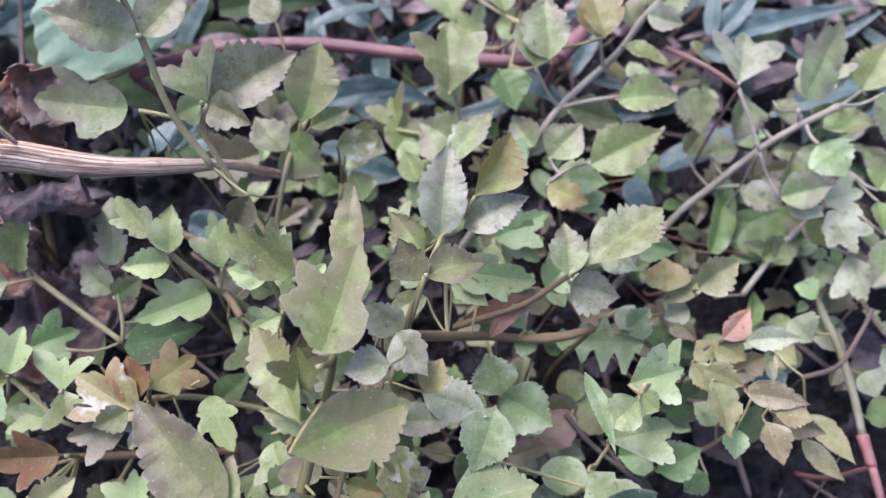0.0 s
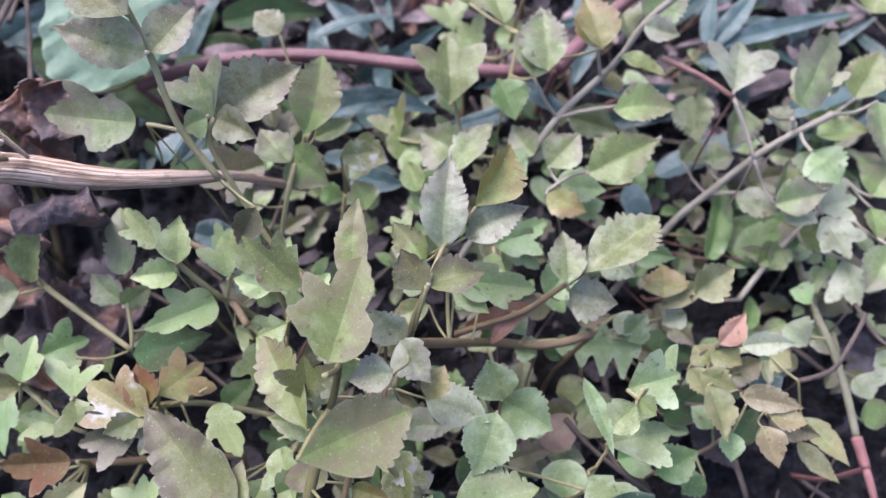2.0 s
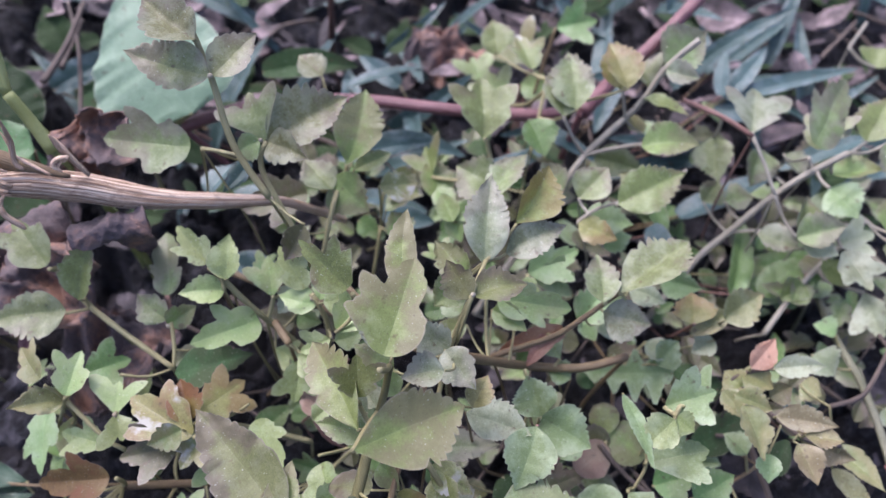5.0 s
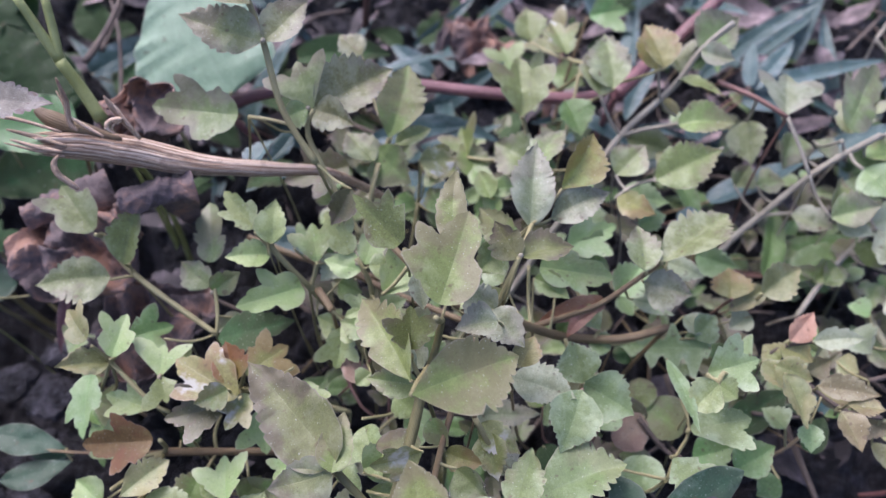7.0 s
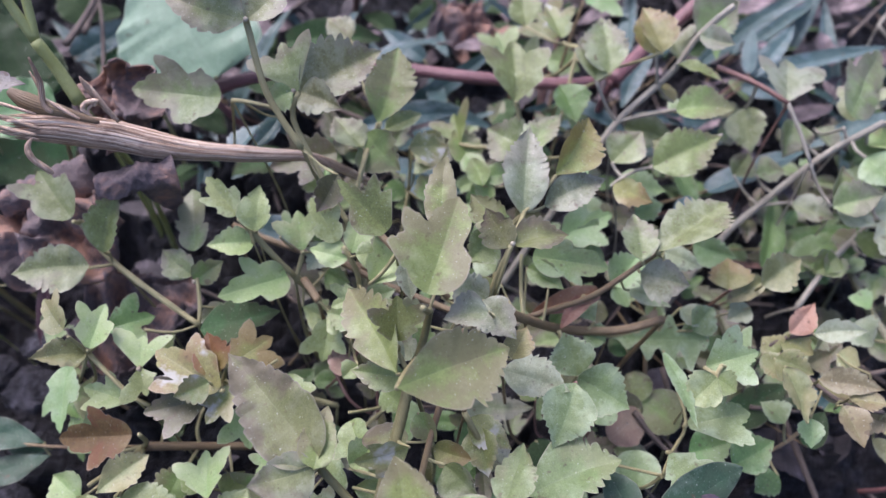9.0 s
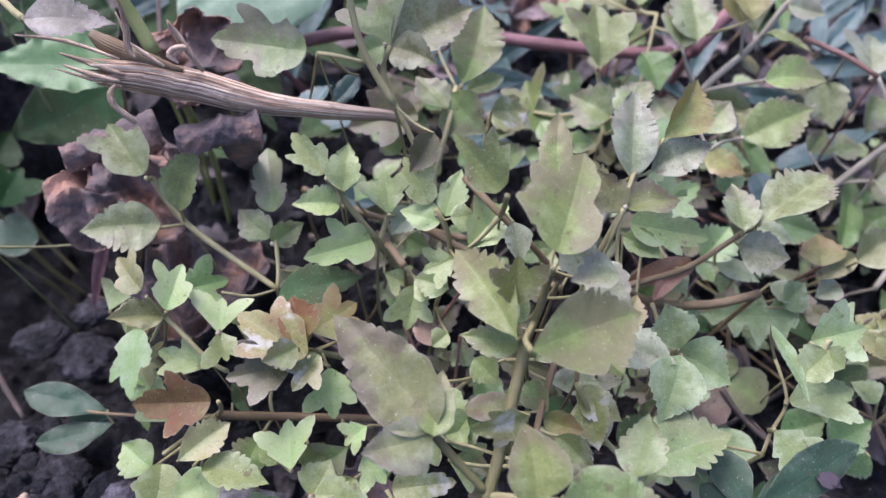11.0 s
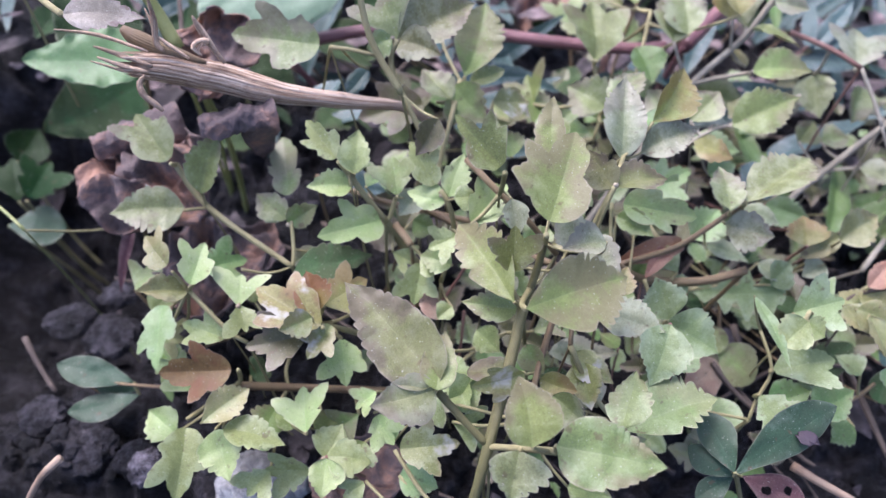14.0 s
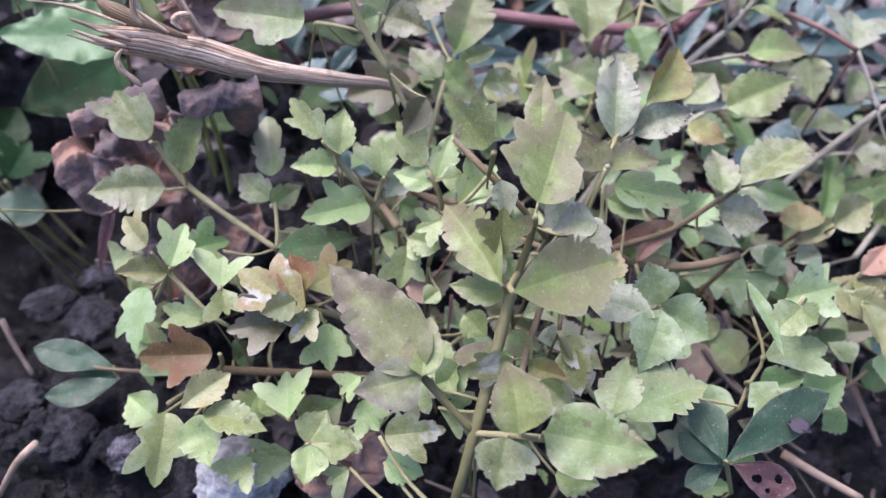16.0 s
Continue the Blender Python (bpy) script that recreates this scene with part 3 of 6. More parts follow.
def stem(plant, kind, radius, *points):
    radii = [radius * (1.08 - 0.16 * i / max(1, len(points) - 1)) for i in range(len(points))]
    name = "stem" if radius > 0.0011 else "petiole"
    ob = part(name, tube_mesh(name, points, radii), STEM[kind], plant.ob)
    for a, b in zip(points, points[1:]):
        for k in range(5):
            plant.joints.append(Vector(a).lerp(Vector(b), k / 4))
    ends = sorted((Vector(points[0]), Vector(points[-1])), key=lambda p: p.z)
    plant.feet.append((ends[0], -radius, kind))
    return ob


def join_up(plant, kind="petiole"):
    """Thin stalks from every leaf to the nearest stem, and from every stem's foot to the root."""
    # pale swollen knots where leaflets meet
    feet = [f for f, w, _ in plant.feet if w > 0.009]
    knots = []
    for f in feet:
        if all((f - k).length > 0.004 for k in knots) and sum((f - o).length < 0.0028 for o in feet) > 1:
            knots.append(f)
            bm = bmesh.new()
            bmesh.ops.create_icosphere(bm, subdivisions=2, radius=0.0009)
            bmesh.ops.translate(bm, verts=bm.verts, vec=f)
            part("knot", bm, KNOT, plant.ob, "pale swollen leaf joint")
    for foot, width, look_of in plant.feet:
        rng = plant.rng
        if width > 0:
            near = min(plant.joints, key=lambda p: (p - foot).length, default=None)
            if near is not None and (near - foot).length < 0.0018:
                continue
            if near is not None and (near - foot).length < 0.045:
                goal = near
            else:
                goal = plant.root.lerp(foot, 0.45)
                goal.z = ground_z(goal.x, goal.y) - 0.002
                look_of = rng.choice(("petiole", "stalk", "redstem", "stalk"))
            r = max(0.0004, min(0.0008, width * 0.04))
        else:
            if foot.z < ground_z(foot.x, foot.y) + 0.002:
                continue
            goal = plant.root.lerp(foot, 0.8)
            goal.z = ground_z(goal.x, goal.y) - 0.003
            r = -width * 0.5
        mid = foot.lerp(goal, 0.5) + Vector((rng.uniform(-1, 1), rng.uniform(-1, 1), 0)) * 0.05 * (foot - goal).length
        mid.z -= 0.12 * (foot - goal).length * (1 if width > 0 else 0)
        part("petiole" if width > 0 else "stem", tube_mesh("petiole", (foot, mid, goal), (r, r * 1.05, r * 1.2), 7), STEM[look_of or kind], plant.ob)


# ---- ground ----
def ground_sheet():
    def steps(lo, hi, fine_lo, fine_hi, fine):
        out, x = [], fine_lo
        while x <= fine_hi:
            out.append(x)
            x += fine
        d = fine
        while out[-1] < hi:
            d = min(d * 1.2, 0.12) if abs(d) < 0.12 and len(out) < 420 else d * 1.35
            out.append(min(hi, out[-1] + d))
        d = fine
        while out[0] > lo:
            d = min(d * 1.2, 0.12) if abs(d) < 0.12 and len(out) < 420 else d * 1.35
            out.insert(0, max(lo, out[0] - d))
        return out
    xs, ys = steps(-40, 40, -0.26, 0.24, 0.0020), steps(-40, 60, 0.04, 0.42, 0.0020)
    verts = [(x, y, ground_z(x, y)) for y in ys for x in xs]
    n = len(xs)
    faces = [(j * n + i, j * n + i + 1, (j + 1) * n + i + 1, (j + 1) * n + i) for j in range(len(ys) - 1) for i in range(n - 1)]
    data = bpy.data.meshes.new("ground")
    data.from_pydata(verts, [], faces)
    tagged(part("ground", data, SOIL), "dark damp crumbly soil of a bank", "soil", kind="structure")


ground_sheet()



bg = Plant("broad_leaved_weed", "tall weed with thick green stalks and one broad pale leaf", "weed", (-0.14, 0.27))
m3 = Plant("water_dropwort", "dusty olive water dropwort with long toothed leaflets", "plant", (-0.05, 0.23), "dropwort plants")
m14 = Plant("water_dropwort", "olive dropwort with scarred lime leaflets by the red stem", "plant", (0.02, 0.27), "dropwort plants")
m1 = Plant("water_dropwort", "tall dropwort with grey-green serrated top leaf", "plant", (0.0, 0.17), "dropwort plants")
m2 = Plant("water_dropwort", "large purple-tinged dropwort with broad upper leaves", "plant", (-0.02, 0.125), "dropwort plants")
m15 = Plant("water_dropwort", "small dropwort with finely toothed fresh green leaflets", "plant", (0.035, 0.15), "dropwort plants")
m4 = Plant("water_dropwort", "thin dropwort leaning over the crumpled dead leaf", "plant", (-0.10, 0.17), "dropwort plants")
m5 = Plant("water_dropwort", "bright yellow-green young dropwort with cut brown stalk", "plant", (-0.06, 0.17), "dropwort plants")
m6 = Plant("water_dropwort", "pale lime young dropwort beside bare soil", "plant", (-0.12, 0.15), "dropwort plants")
m7 = Plant("water_dropwort", "bronze and maroon ageing dropwort low on the soil", "plant", (-0.09, 0.135), "dropwort plants")
m8 = Plant("water_dropwort", "dropwort with reddish stalk and pale lower leaflets", "plant", (0.06, 0.18), "dropwort plants")
m9 = Plant("trailing_vine", "dry brown trailing vine with dull olive leaflets", "vine", (0.11, 0.24))
m10 = Plant("lobed_weed", "pale green weed with rounded lobed leaves", "weed", (0.07, 0.14))
m11 = Plant("fading_seedling", "cream and bronze fading seedling with twisted stalks", "weed", (0.13, 0.16))
m12 = Plant("oblong_leaved_weed", "small weed with dark oblong leaves flat on soil", "weed", (-0.14, 0.14))
m13 = Plant("oblong_leaved_weed", "dark green oblong-leaved weed with one holed maroon leaf", "weed", (0.03, 0.09))
bg2 = Plant("broad_leaved_weed", "broad dark green weed with one dying streaked leaf", "weed", (-0.23, 0.25))
bg3 = Plant("red_stemmed_weed", "fallen wine-red weed stem lying across the grass", "weed", (0.0, 0.29))
gr = Plant("creeping_grass", "blue-green creeping grass with broad short blades", "grass", (0.02, 0.30))


def twig(kind, radius, *points):
    """A loose dead twig or straw, a thing of its own."""
    data = tube_mesh("twig", points, [radius * (1.1 - 0.3 * i / (len(points) - 1)) for i in range(len(points))])
    name, label, cat = {
        "straw": ("straw", "dry buff straw lying on the soil", "straw"),
        "stalk": ("cut_stalk", "cut brown stalk lying on the soil", "stalk"),
    }.get(kind, ("twig", "thin dead grey-brown twig among the weeds", "twig"))
    tagged(part(name, data, STEM["twig" if kind == "stalk" else kind]), label, cat, "loose twigs and straws")


leaf(bg, "big", "mint", (-0.1126, 0.2908, 0.0566), (-0.1415, 0.3478, 0.0861), 0.0616)
stem(bg, "greenstalk", 0.0023, (-0.1448, 0.2400, 0.0935), (-0.1503, 0.2466, 0.1041), (-0.1552, 0.2512, 0.1128))
stem(bg, "greenstalk", 0.0017, (-0.1552, 0.2512, 0.1128), (-0.1594, 0.2560, 0.1220), (-0.1642, 0.2613, 0.1331))
stem(bg, "greenstalk", 0.0016, (-0.1552, 0.2512, 0.1128), (-0.1555, 0.2570, 0.1200), (-0.1563, 0.2644, 0.1304))
stem(bg, "petiole", 0.0018, (-0.1455, 0.2957, 0.0400), (-0.1551, 0.3217, 0.0400))

leaf(m3, "ovate", "duskp", (-0.0763, 0.2371, 0.1306), (-0.1033, 0.2434, 0.1375), 0.0158)
leaf(m3, "ovate", "duskp", (-0.0761, 0.2380, 0.1298), (-0.0619, 0.2521, 0.1345), 0.0137)
leaf(m3, "ovate", "duskp", (-0.0794, 0.2430, 0.1406), (-0.0955, 0.2554, 0.1488), 0.0168)
leaf(m3, "mitten_right", "dusk", (-0.0883, 0.2345, 0.0982), (-0.1219, 0.2377, 0.1024), 0.0240)
leaf(m3, "ovate", "lime", (-0.0656, 0.2321, 0.1039), (-0.0749, 0.2297, 0.1017), 0.0098)
leaf(m3, "lobed", "dusk", (-0.0641, 0.2321, 0.1035), (-0.0698, 0.2457, 0.1128), 0.0224)
leaf(m3, "ovate", "duskp", (-0.0635, 0.2322, 0.1034), (-0.0355, 0.2524, 0.1030), 0.0198)
leaf(m3, "ovate", "duskp", (-0.0635, 0.2319, 0.1032), (-0.0489, 0.2217, 0.1054), 0.0124)
leaf(m3, "rhomb", "olive", (-0.0395, 0.2422, 0.0761), (-0.0310, 0.2658, 0.0929), 0.0185)
leaf(m3, "small", "lime", (-0.0374, 0.2453, 0.0692), (-0.0231, 0.2520, 0.0713), 0.0081)
leaf(m3, "ovate", "olive", (-0.0438, 0.2375, 0.0759), (-0.0313, 0.2233, 0.0705), 0.0175)
leaf(m3, "ovate", "dusk", (-0.0449, 0.2319, 0.0738), (-0.0554, 0.2451, 0.0792), 0.0140)
leaf(m3, "lobed", "darkolive", (-0.0507, 0.2360, 0.0686), (-0.0792, 0.2292, 0.0687), 0.0207)
leaf(m3, "ovate", "darkolive", (-0.0499, 0.2018, 0.0951), (-0.0576, 0.1922, 0.0874), 0.0095)
leaf(m3, "ovate", "olive", (-0.0627, 0.2245, 0.0586), (-0.0695, 0.2313, 0.0614), 0.0096)
leaf(m3, "ovate", "bluegreen", (-0.0990, 0.2443, 0.0580), (-0.0903, 0.2590, 0.0621), 0.0118)
leaf(m3, "ovate", "bluegreen", (-0.0770, 0.2464, 0.0767), (-0.0875, 0.2336, 0.0733), 0.0072)
leaf(m3, "ovate", "duskp", (-0.0525, 0.2937, 0.0726), (-0.0621, 0.3033, 0.0774), 0.0134)
stem(m3, "petiole", 0.0011, (-0.0624, 0.2125, 0.0965), (-0.0726, 0.2249, 0.1107), (-0.0771, 0.2397, 0.1284), (-0.0816, 0.2491, 0.1421))
stem(m3, "petiole", 0.0007, (-0.0883, 0.2345, 0.0982), (-0.0807, 0.2320, 0.0991), (-0.0716, 0.2287, 0.0991))
stem(m3, "petiole", 0.0010, (-0.0637, 0.2319, 0.1032), (-0.0662, 0.2252, 0.0973), (-0.0564, 0.2092, 0.0814), (-0.0489, 0.1981, 0.0719))
stem(m3, "petiole", 0.0010, (-0.0408, 0.2591, 0.0578), (-0.0439, 0.2293, 0.0727), (-0.0509, 0.2085, 0.0574))

leaf(m14, "ovate", "variegated", (-0.0281, 0.2402, 0.0644), (-0.0121, 0.2446, 0.0603), 0.0127)
leaf(m14, "ovate", "olive", (-0.0045, 0.2537, 0.0342), (-0.0079, 0.2744, 0.0414), 0.0150)
leaf(m14, "small", "lime", (0.0004, 0.2312, 0.0497), (-0.0037, 0.2430, 0.0535), 0.0093)
leaf(m14, "small", "lime", (0.0010, 0.2347, 0.0504), (0.0118, 0.2355, 0.0511), 0.0093)
leaf(m14, "small", "lime", (0.0007, 0.2359, 0.0483), (0.0034, 0.2248, 0.0448), 0.0082)
leaf(m14, "lobed", "olive", (0.0148, 0.2592, 0.0675), (0.0153, 0.2844, 0.0784), 0.0271)
leaf(m14, "ovate", "dusk", (0.0176, 0.2398, 0.0607), (0.0025, 0.2501, 0.0636), 0.0191)
leaf(m14, "ovate", "dusk", (0.0155, 0.2225, 0.0778), (0.0299, 0.2443, 0.0790), 0.0127)
leaf(m14, "ovate", "green", (0.0345, 0.2737, 0.0619), (0.0404, 0.2576, 0.0564), 0.0151)
leaf(m14, "lobed", "variegated", (0.0444, 0.3424, 0.0271), (0.0352, 0.3578, 0.0329), 0.0253)
leaf(m14, "lobed", "lime", (0.0184, 0.3399, 0.0170), (0.0147, 0.3551, 0.0231), 0.0218)
leaf(m14, "ovate", "olive", (0.0259, 0.3297, 0.0462), (0.0242, 0.3476, 0.0539), 0.0158)
leaf(m14, "lobed", "green", (0.0550, 0.3442, 0.0485), (0.0756, 0.3457, 0.0515), 0.0231)
leaf(m14, "ovate", "lime", (0.0383, 0.3348, 0.0208), (0.0551, 0.3273, 0.0192), 0.0152)
leaf(m14, "ovate", "dusk", (0.0534, 0.2693, 0.0720), (0.0519, 0.2954, 0.0807), 0.0177)
leaf(m14, "ovate", "bronze", (0.0738, 0.2736, 0.0782), (0.0690, 0.2955, 0.0853), 0.0158)
leaf(m14, "lobed", "variegated", (0.0400, 0.3060, 0.0566), (0.0340, 0.3253, 0.0634), 0.0178)
leaf(m14, "lobed", "lime", (0.0283, 0.3156, 0.0273), (0.0213, 0.3316, 0.0327), 0.0224)
leaf(m14, "small", "lime", (-0.0011, 0.2469, 0.0387), (-0.0054, 0.2564, 0.0413), 0.0103)
leaf(m14, "lobed", "olive", (-0.0080, 0.2643, 0.0380), (-0.0099, 0.2776, 0.0420), 0.0201)
leaf(m14, "ovate", "variegated", (-0.0273, 0.2516, 0.0512), (-0.0112, 0.2463, 0.0488), 0.0149)
leaf(m14, "ovate", "olive", (-0.0202, 0.2251, 0.0481), (-0.0246, 0.2370, 0.0519), 0.0122)
leaf(m14, "lobed", "lime", (-0.0030, 0.2056, 0.0587), (-0.0091, 0.2147, 0.0613), 0.0128)
leaf(m14, "ovate", "palegreen", (0.0348, 0.2444, 0.0509), (0.0434, 0.2364, 0.0491), 0.0116)
leaf(m14, "ovate", "dusk", (-0.0270, 0.2392, 0.0493), (-0.0174, 0.2438, 0.0507), 0.0110)
leaf(m14, "small", "green", (-0.0395, 0.2404, 0.0409), (-0.0311, 0.2353, 0.0391), 0.0096)
stem(m14, "petiole", 0.0009, (0.0160, 0.2680, 0.0594), (0.0192, 0.2526, 0.0458), (0.0165, 0.2435, 0.0379))
stem(m14, "petiole", 0.0008, (0.0452, 0.2993, 0.0600), (0.0387, 0.2778, 0.0500), (0.0358, 0.2690, 0.0450))
stem(m14, "petiole", 0.0008, (-0.0299, 0.2376, 0.0400), (-0.0329, 0.2271, 0.0300), (-0.0359, 0.2192, 0.0200))

leaf(m1, "rhomb", "yellow", (0.0211, 0.1964, 0.0981), (0.0338, 0.2144, 0.1054), 0.0142)
leaf(m1, "serrate", "grey", (0.0096, 0.1836, 0.0941), (0.0150, 0.2135, 0.1051), 0.0151)
leaf(m1, "serrate", "grey", (0.0173, 0.1894, 0.0909), (0.0383, 0.1972, 0.0952), 0.0118)
leaf(m1, "ovate", "purple", (0.0054, 0.1708, 0.0974), (0.0233, 0.1757, 0.0957), 0.0135)
leaf(m1, "ovate", "purple", (0.0047, 0.1699, 0.0964), (-0.0024, 0.1812, 0.1020), 0.0109)
leaf(m1, "ovate", "olive", (0.0040, 0.1848, 0.0836), (-0.0063, 0.1983, 0.0874), 0.0110)
leaf(m1, "ovate", "lime", (0.0014, 0.1899, 0.0744), (-0.0076, 0.1810, 0.0717), 0.0126)
leaf(m1, "mitten_right", "lime", (0.0108, 0.1845, 0.0704), (0.0403, 0.1800, 0.0674), 0.0167)
leaf(m1, "ovate", "lime", (0.0128, 0.1822, 0.0656), (0.0244, 0.1725, 0.0661), 0.0089)
leaf(m1, "ovate", "grey", (-0.0028, 0.1589, 0.0837), (-0.0126, 0.1663, 0.0903), 0.0117)
leaf(m1, "ovate", "grey", (-0.0042, 0.1391, 0.1122), (-0.0163, 0.1377, 0.1117), 0.0102)
leaf(m1, "ovate", "grey", (-0.0041, 0.1564, 0.0883), (0.0043, 0.1427, 0.0903), 0.0124)
leaf(m1, "ovate", "bronze", (0.0036, 0.1401, 0.0810), (0.0088, 0.1500, 0.0834), 0.0090)
leaf(m1, "ovate", "variegated", (0.0037, 0.1788, 0.0608), (-0.0108, 0.1737, 0.0592), 0.0086)
leaf(m1, "ovate", "grey", (-0.0270, 0.1441, 0.0740), (-0.0327, 0.1530, 0.0761), 0.0093)
leaf(m1, "lobed", "palegreen", (0.0380, 0.1716, 0.0442), (0.0322, 0.1805, 0.0458), 0.0128)
leaf(m1, "ovate", "lime", (0.0227, 0.1944, 0.0602), (0.0317, 0.1906, 0.0598), 0.0089)
leaf(m1, "ovate", "palegreen", (0.0021, 0.1847, 0.0592), (-0.0059, 0.1914, 0.0608), 0.0101)
leaf(m1, "small", "lime", (-0.0169, 0.1659, 0.0744), (-0.0129, 0.1705, 0.0756), 0.0071)
stem(m1, "petiole", 0.0007, (0.0102, 0.1845, 0.0947), (0.0075, 0.1777, 0.0959), (0.0050, 0.1706, 0.0969), (-0.0003, 0.1619, 0.0821))
stem(m1, "petiole", 0.0009, (0.0050, 0.1706, 0.0969), (-0.0022, 0.1612, 0.0816), (-0.0074, 0.1461, 0.0733))
stem(m1, "stalk", 0.0013, (-0.0594, 0.1973, 0.0550), (-0.0381, 0.1869, 0.0500), (-0.0068, 0.1712, 0.0500))
stem(m1, "stalk", 0.0017, (-0.0024, 0.1577, 0.0822), (0.0105, 0.1644, 0.0614), (0.0258, 0.1707, 0.0413), (0.0455, 0.1679, 0.0438), (0.0614, 0.1693, 0.0490))

leaf(m2, "ovate", "olive", (-0.0270, 0.1305, 0.0905), (-0.0438, 0.1343, 0.0895), 0.0088, 0)
leaf(m2, "ovate", "pale", (-0.0284, 0.1378, 0.0858), (-0.0396, 0.1484, 0.0905), 0.0085, 0)
leaf(m2, "rhomb", "umber", (-0.0280, 0.1170, 0.1150), (0.0012, 0.1302, 0.1086), 0.0198, 4)
leaf(m2, "rhomb", "umber", (-0.0292, 0.1278, 0.0997), (-0.0455, 0.1565, 0.0999), 0.0145, -10)
leaf(m2, "wing_left", "umber", (-0.0214, 0.1373, 0.1186), (-0.0104, 0.1684, 0.1271), 0.0236, 4)
leaf(m2, "spear", "umber", (-0.0153, 0.1655, 0.1087), (-0.0138, 0.1919, 0.1168), 0.0094, 0)
leaf(m2, "lobed", "umber", (-0.0290, 0.1358, 0.1003), (-0.0286, 0.1449, 0.1112), 0.0154, 4)
leaf(m2, "ovate", "olive", (-0.0220, 0.1589, 0.0688), (-0.0352, 0.1683, 0.0714), 0.0117)
leaf(m2, "broad", "purple", (-0.0504, 0.1060, 0.0930), (-0.0775, 0.1368, 0.0985), 0.0186, 6)
leaf(m2, "broad", "umber", (-0.0510, 0.1042, 0.0938), (-0.0481, 0.1214, 0.0958), 0.0097, 0)
leaf(m2, "broad", "duskp", (-0.0510, 0.1049, 0.0929), (-0.0685, 0.1000, 0.0937), 0.0134, 0)
leaf(m2, "lobed", "variegated", (-0.0264, 0.1106, 0.0904), (-0.0402, 0.1063, 0.0902), 0.0111)
leaf(m2, "lobed", "lime", (-0.0483, 0.1359, 0.0534), (-0.0417, 0.1136, 0.0565), 0.0143)
leaf(m2, "round", "purple", (-0.0282, 0.1182, 0.0733), (-0.0420, 0.1221, 0.0698), 0.0101)
leaf(m2, "small", "olive", (-0.0248, 0.1250, 0.0785), (-0.0199, 0.1166, 0.0770), 0.0080)
leaf(m2, "small", "bronze", (-0.0204, 0.1165, 0.0735), (-0.0096, 0.1125, 0.0729), 0.0085)
leaf(m2, "serrate", "grey", (-0.0117, 0.1423, 0.0380), (0.0138, 0.1430, 0.0390), 0.0118)
leaf(m2, "serrate", "variegated", (-0.0102, 0.1256, 0.0711), (0.0027, 0.1167, 0.0699), 0.0099)
leaf(m2, "serrate", "variegated", (-0.0080, 0.1237, 0.0698), (-0.0050, 0.1090, 0.0675), 0.0109)
leaf(m2, "ovate", "sage", (-0.0019, 0.0952, 0.0879), (0.0039, 0.1110, 0.0908), 0.0125)
leaf(m2, "rhomb", "sage", (0.0073, 0.1066, 0.0558), (0.0367, 0.1161, 0.0594), 0.0196)
leaf(m2, "broad", "umber", (-0.0268, 0.0876, 0.0962), (-0.0296, 0.1044, 0.1022), 0.0143, 0)
leaf(m2, "ovate", "dusk", (-0.0171, 0.1108, 0.0745), (-0.0076, 0.1004, 0.0732), 0.0116)
leaf(m2, "ovate", "bright", (-0.0892, 0.1063, 0.0343), (-0.0834, 0.1178, 0.0357), 0.0128)
leaf(m2, "ovate", "bright", (-0.0883, 0.1066, 0.0356), (-0.0731, 0.1049, 0.0344), 0.0131)
leaf(m2, "ovate", "bright", (-0.0882, 0.1058, 0.0359), (-0.0893, 0.0931, 0.0342), 0.0118)
leaf(m2, "lobed", "bright", (-0.0937, 0.1042, 0.0293), (-0.1097, 0.1036, 0.0307), 0.0179)
leaf(m2, "lobed", "variegated", (-0.0650, 0.1052, 0.0450), (-0.0444, 0.1072, 0.0450), 0.0167)
leaf(m2, "lobed", "lime", (-0.0710, 0.1231, 0.0503), (-0.0781, 0.1177, 0.0497), 0.0110)
leaf(m2, "lobed", "bright", (-0.0720, 0.1175, 0.0460), (-0.0655, 0.1073, 0.0440), 0.0120)
leaf(m2, "lobed", "lime", (-0.0526, 0.1246, 0.0507), (-0.0563, 0.1166, 0.0493), 0.0154)
leaf(m2, "ovate", "lime", (-0.0472, 0.1172, 0.0544), (-0.0363, 0.1223, 0.0556), 0.0134)
leaf(m2, "ovate", "dusk", (-0.0290, 0.0904, 0.0860), (-0.0319, 0.0772, 0.0840), 0.0158)
leaf(m2, "broad", "russet", (-0.0196, 0.0903, 0.0891), (0.0077, 0.0833, 0.0921), 0.0181, -14)
leaf(m2, "ovate", "palegreen", (-0.0640, 0.1000, 0.0354), (-0.0512, 0.0964, 0.0346), 0.0141)
leaf(m2, "ovate", "olive", (-0.0132, 0.0885, 0.0597), (-0.0006, 0.0849, 0.0603), 0.0110)
leaf(m2, "ovate", "lime", (-0.0760, 0.1132, 0.0306), (-0.0814, 0.1040, 0.0294), 0.0125)
leaf(m2, "ovate", "palegreen", (-0.0658, 0.1100, 0.0392), (-0.0725, 0.1182, 0.0408), 0.0101)
leaf(m2, "lobed", "lime", (-0.0463, 0.1124, 0.0503), (-0.0371, 0.1105, 0.0497), 0.0136)
leaf(m2, "ovate", "grey", (-0.0005, 0.1152, 0.0545), (-0.0056, 0.1224, 0.0555), 0.0119)
leaf(m2, "lobed", "dusk", (-0.0179, 0.1451, 0.0496), (-0.0079, 0.1486, 0.0504), 0.0142)
leaf(m2, "ovate", "lime", (-0.0375, 0.1452, 0.0509), (-0.0298, 0.1374, 0.0491), 0.0105)
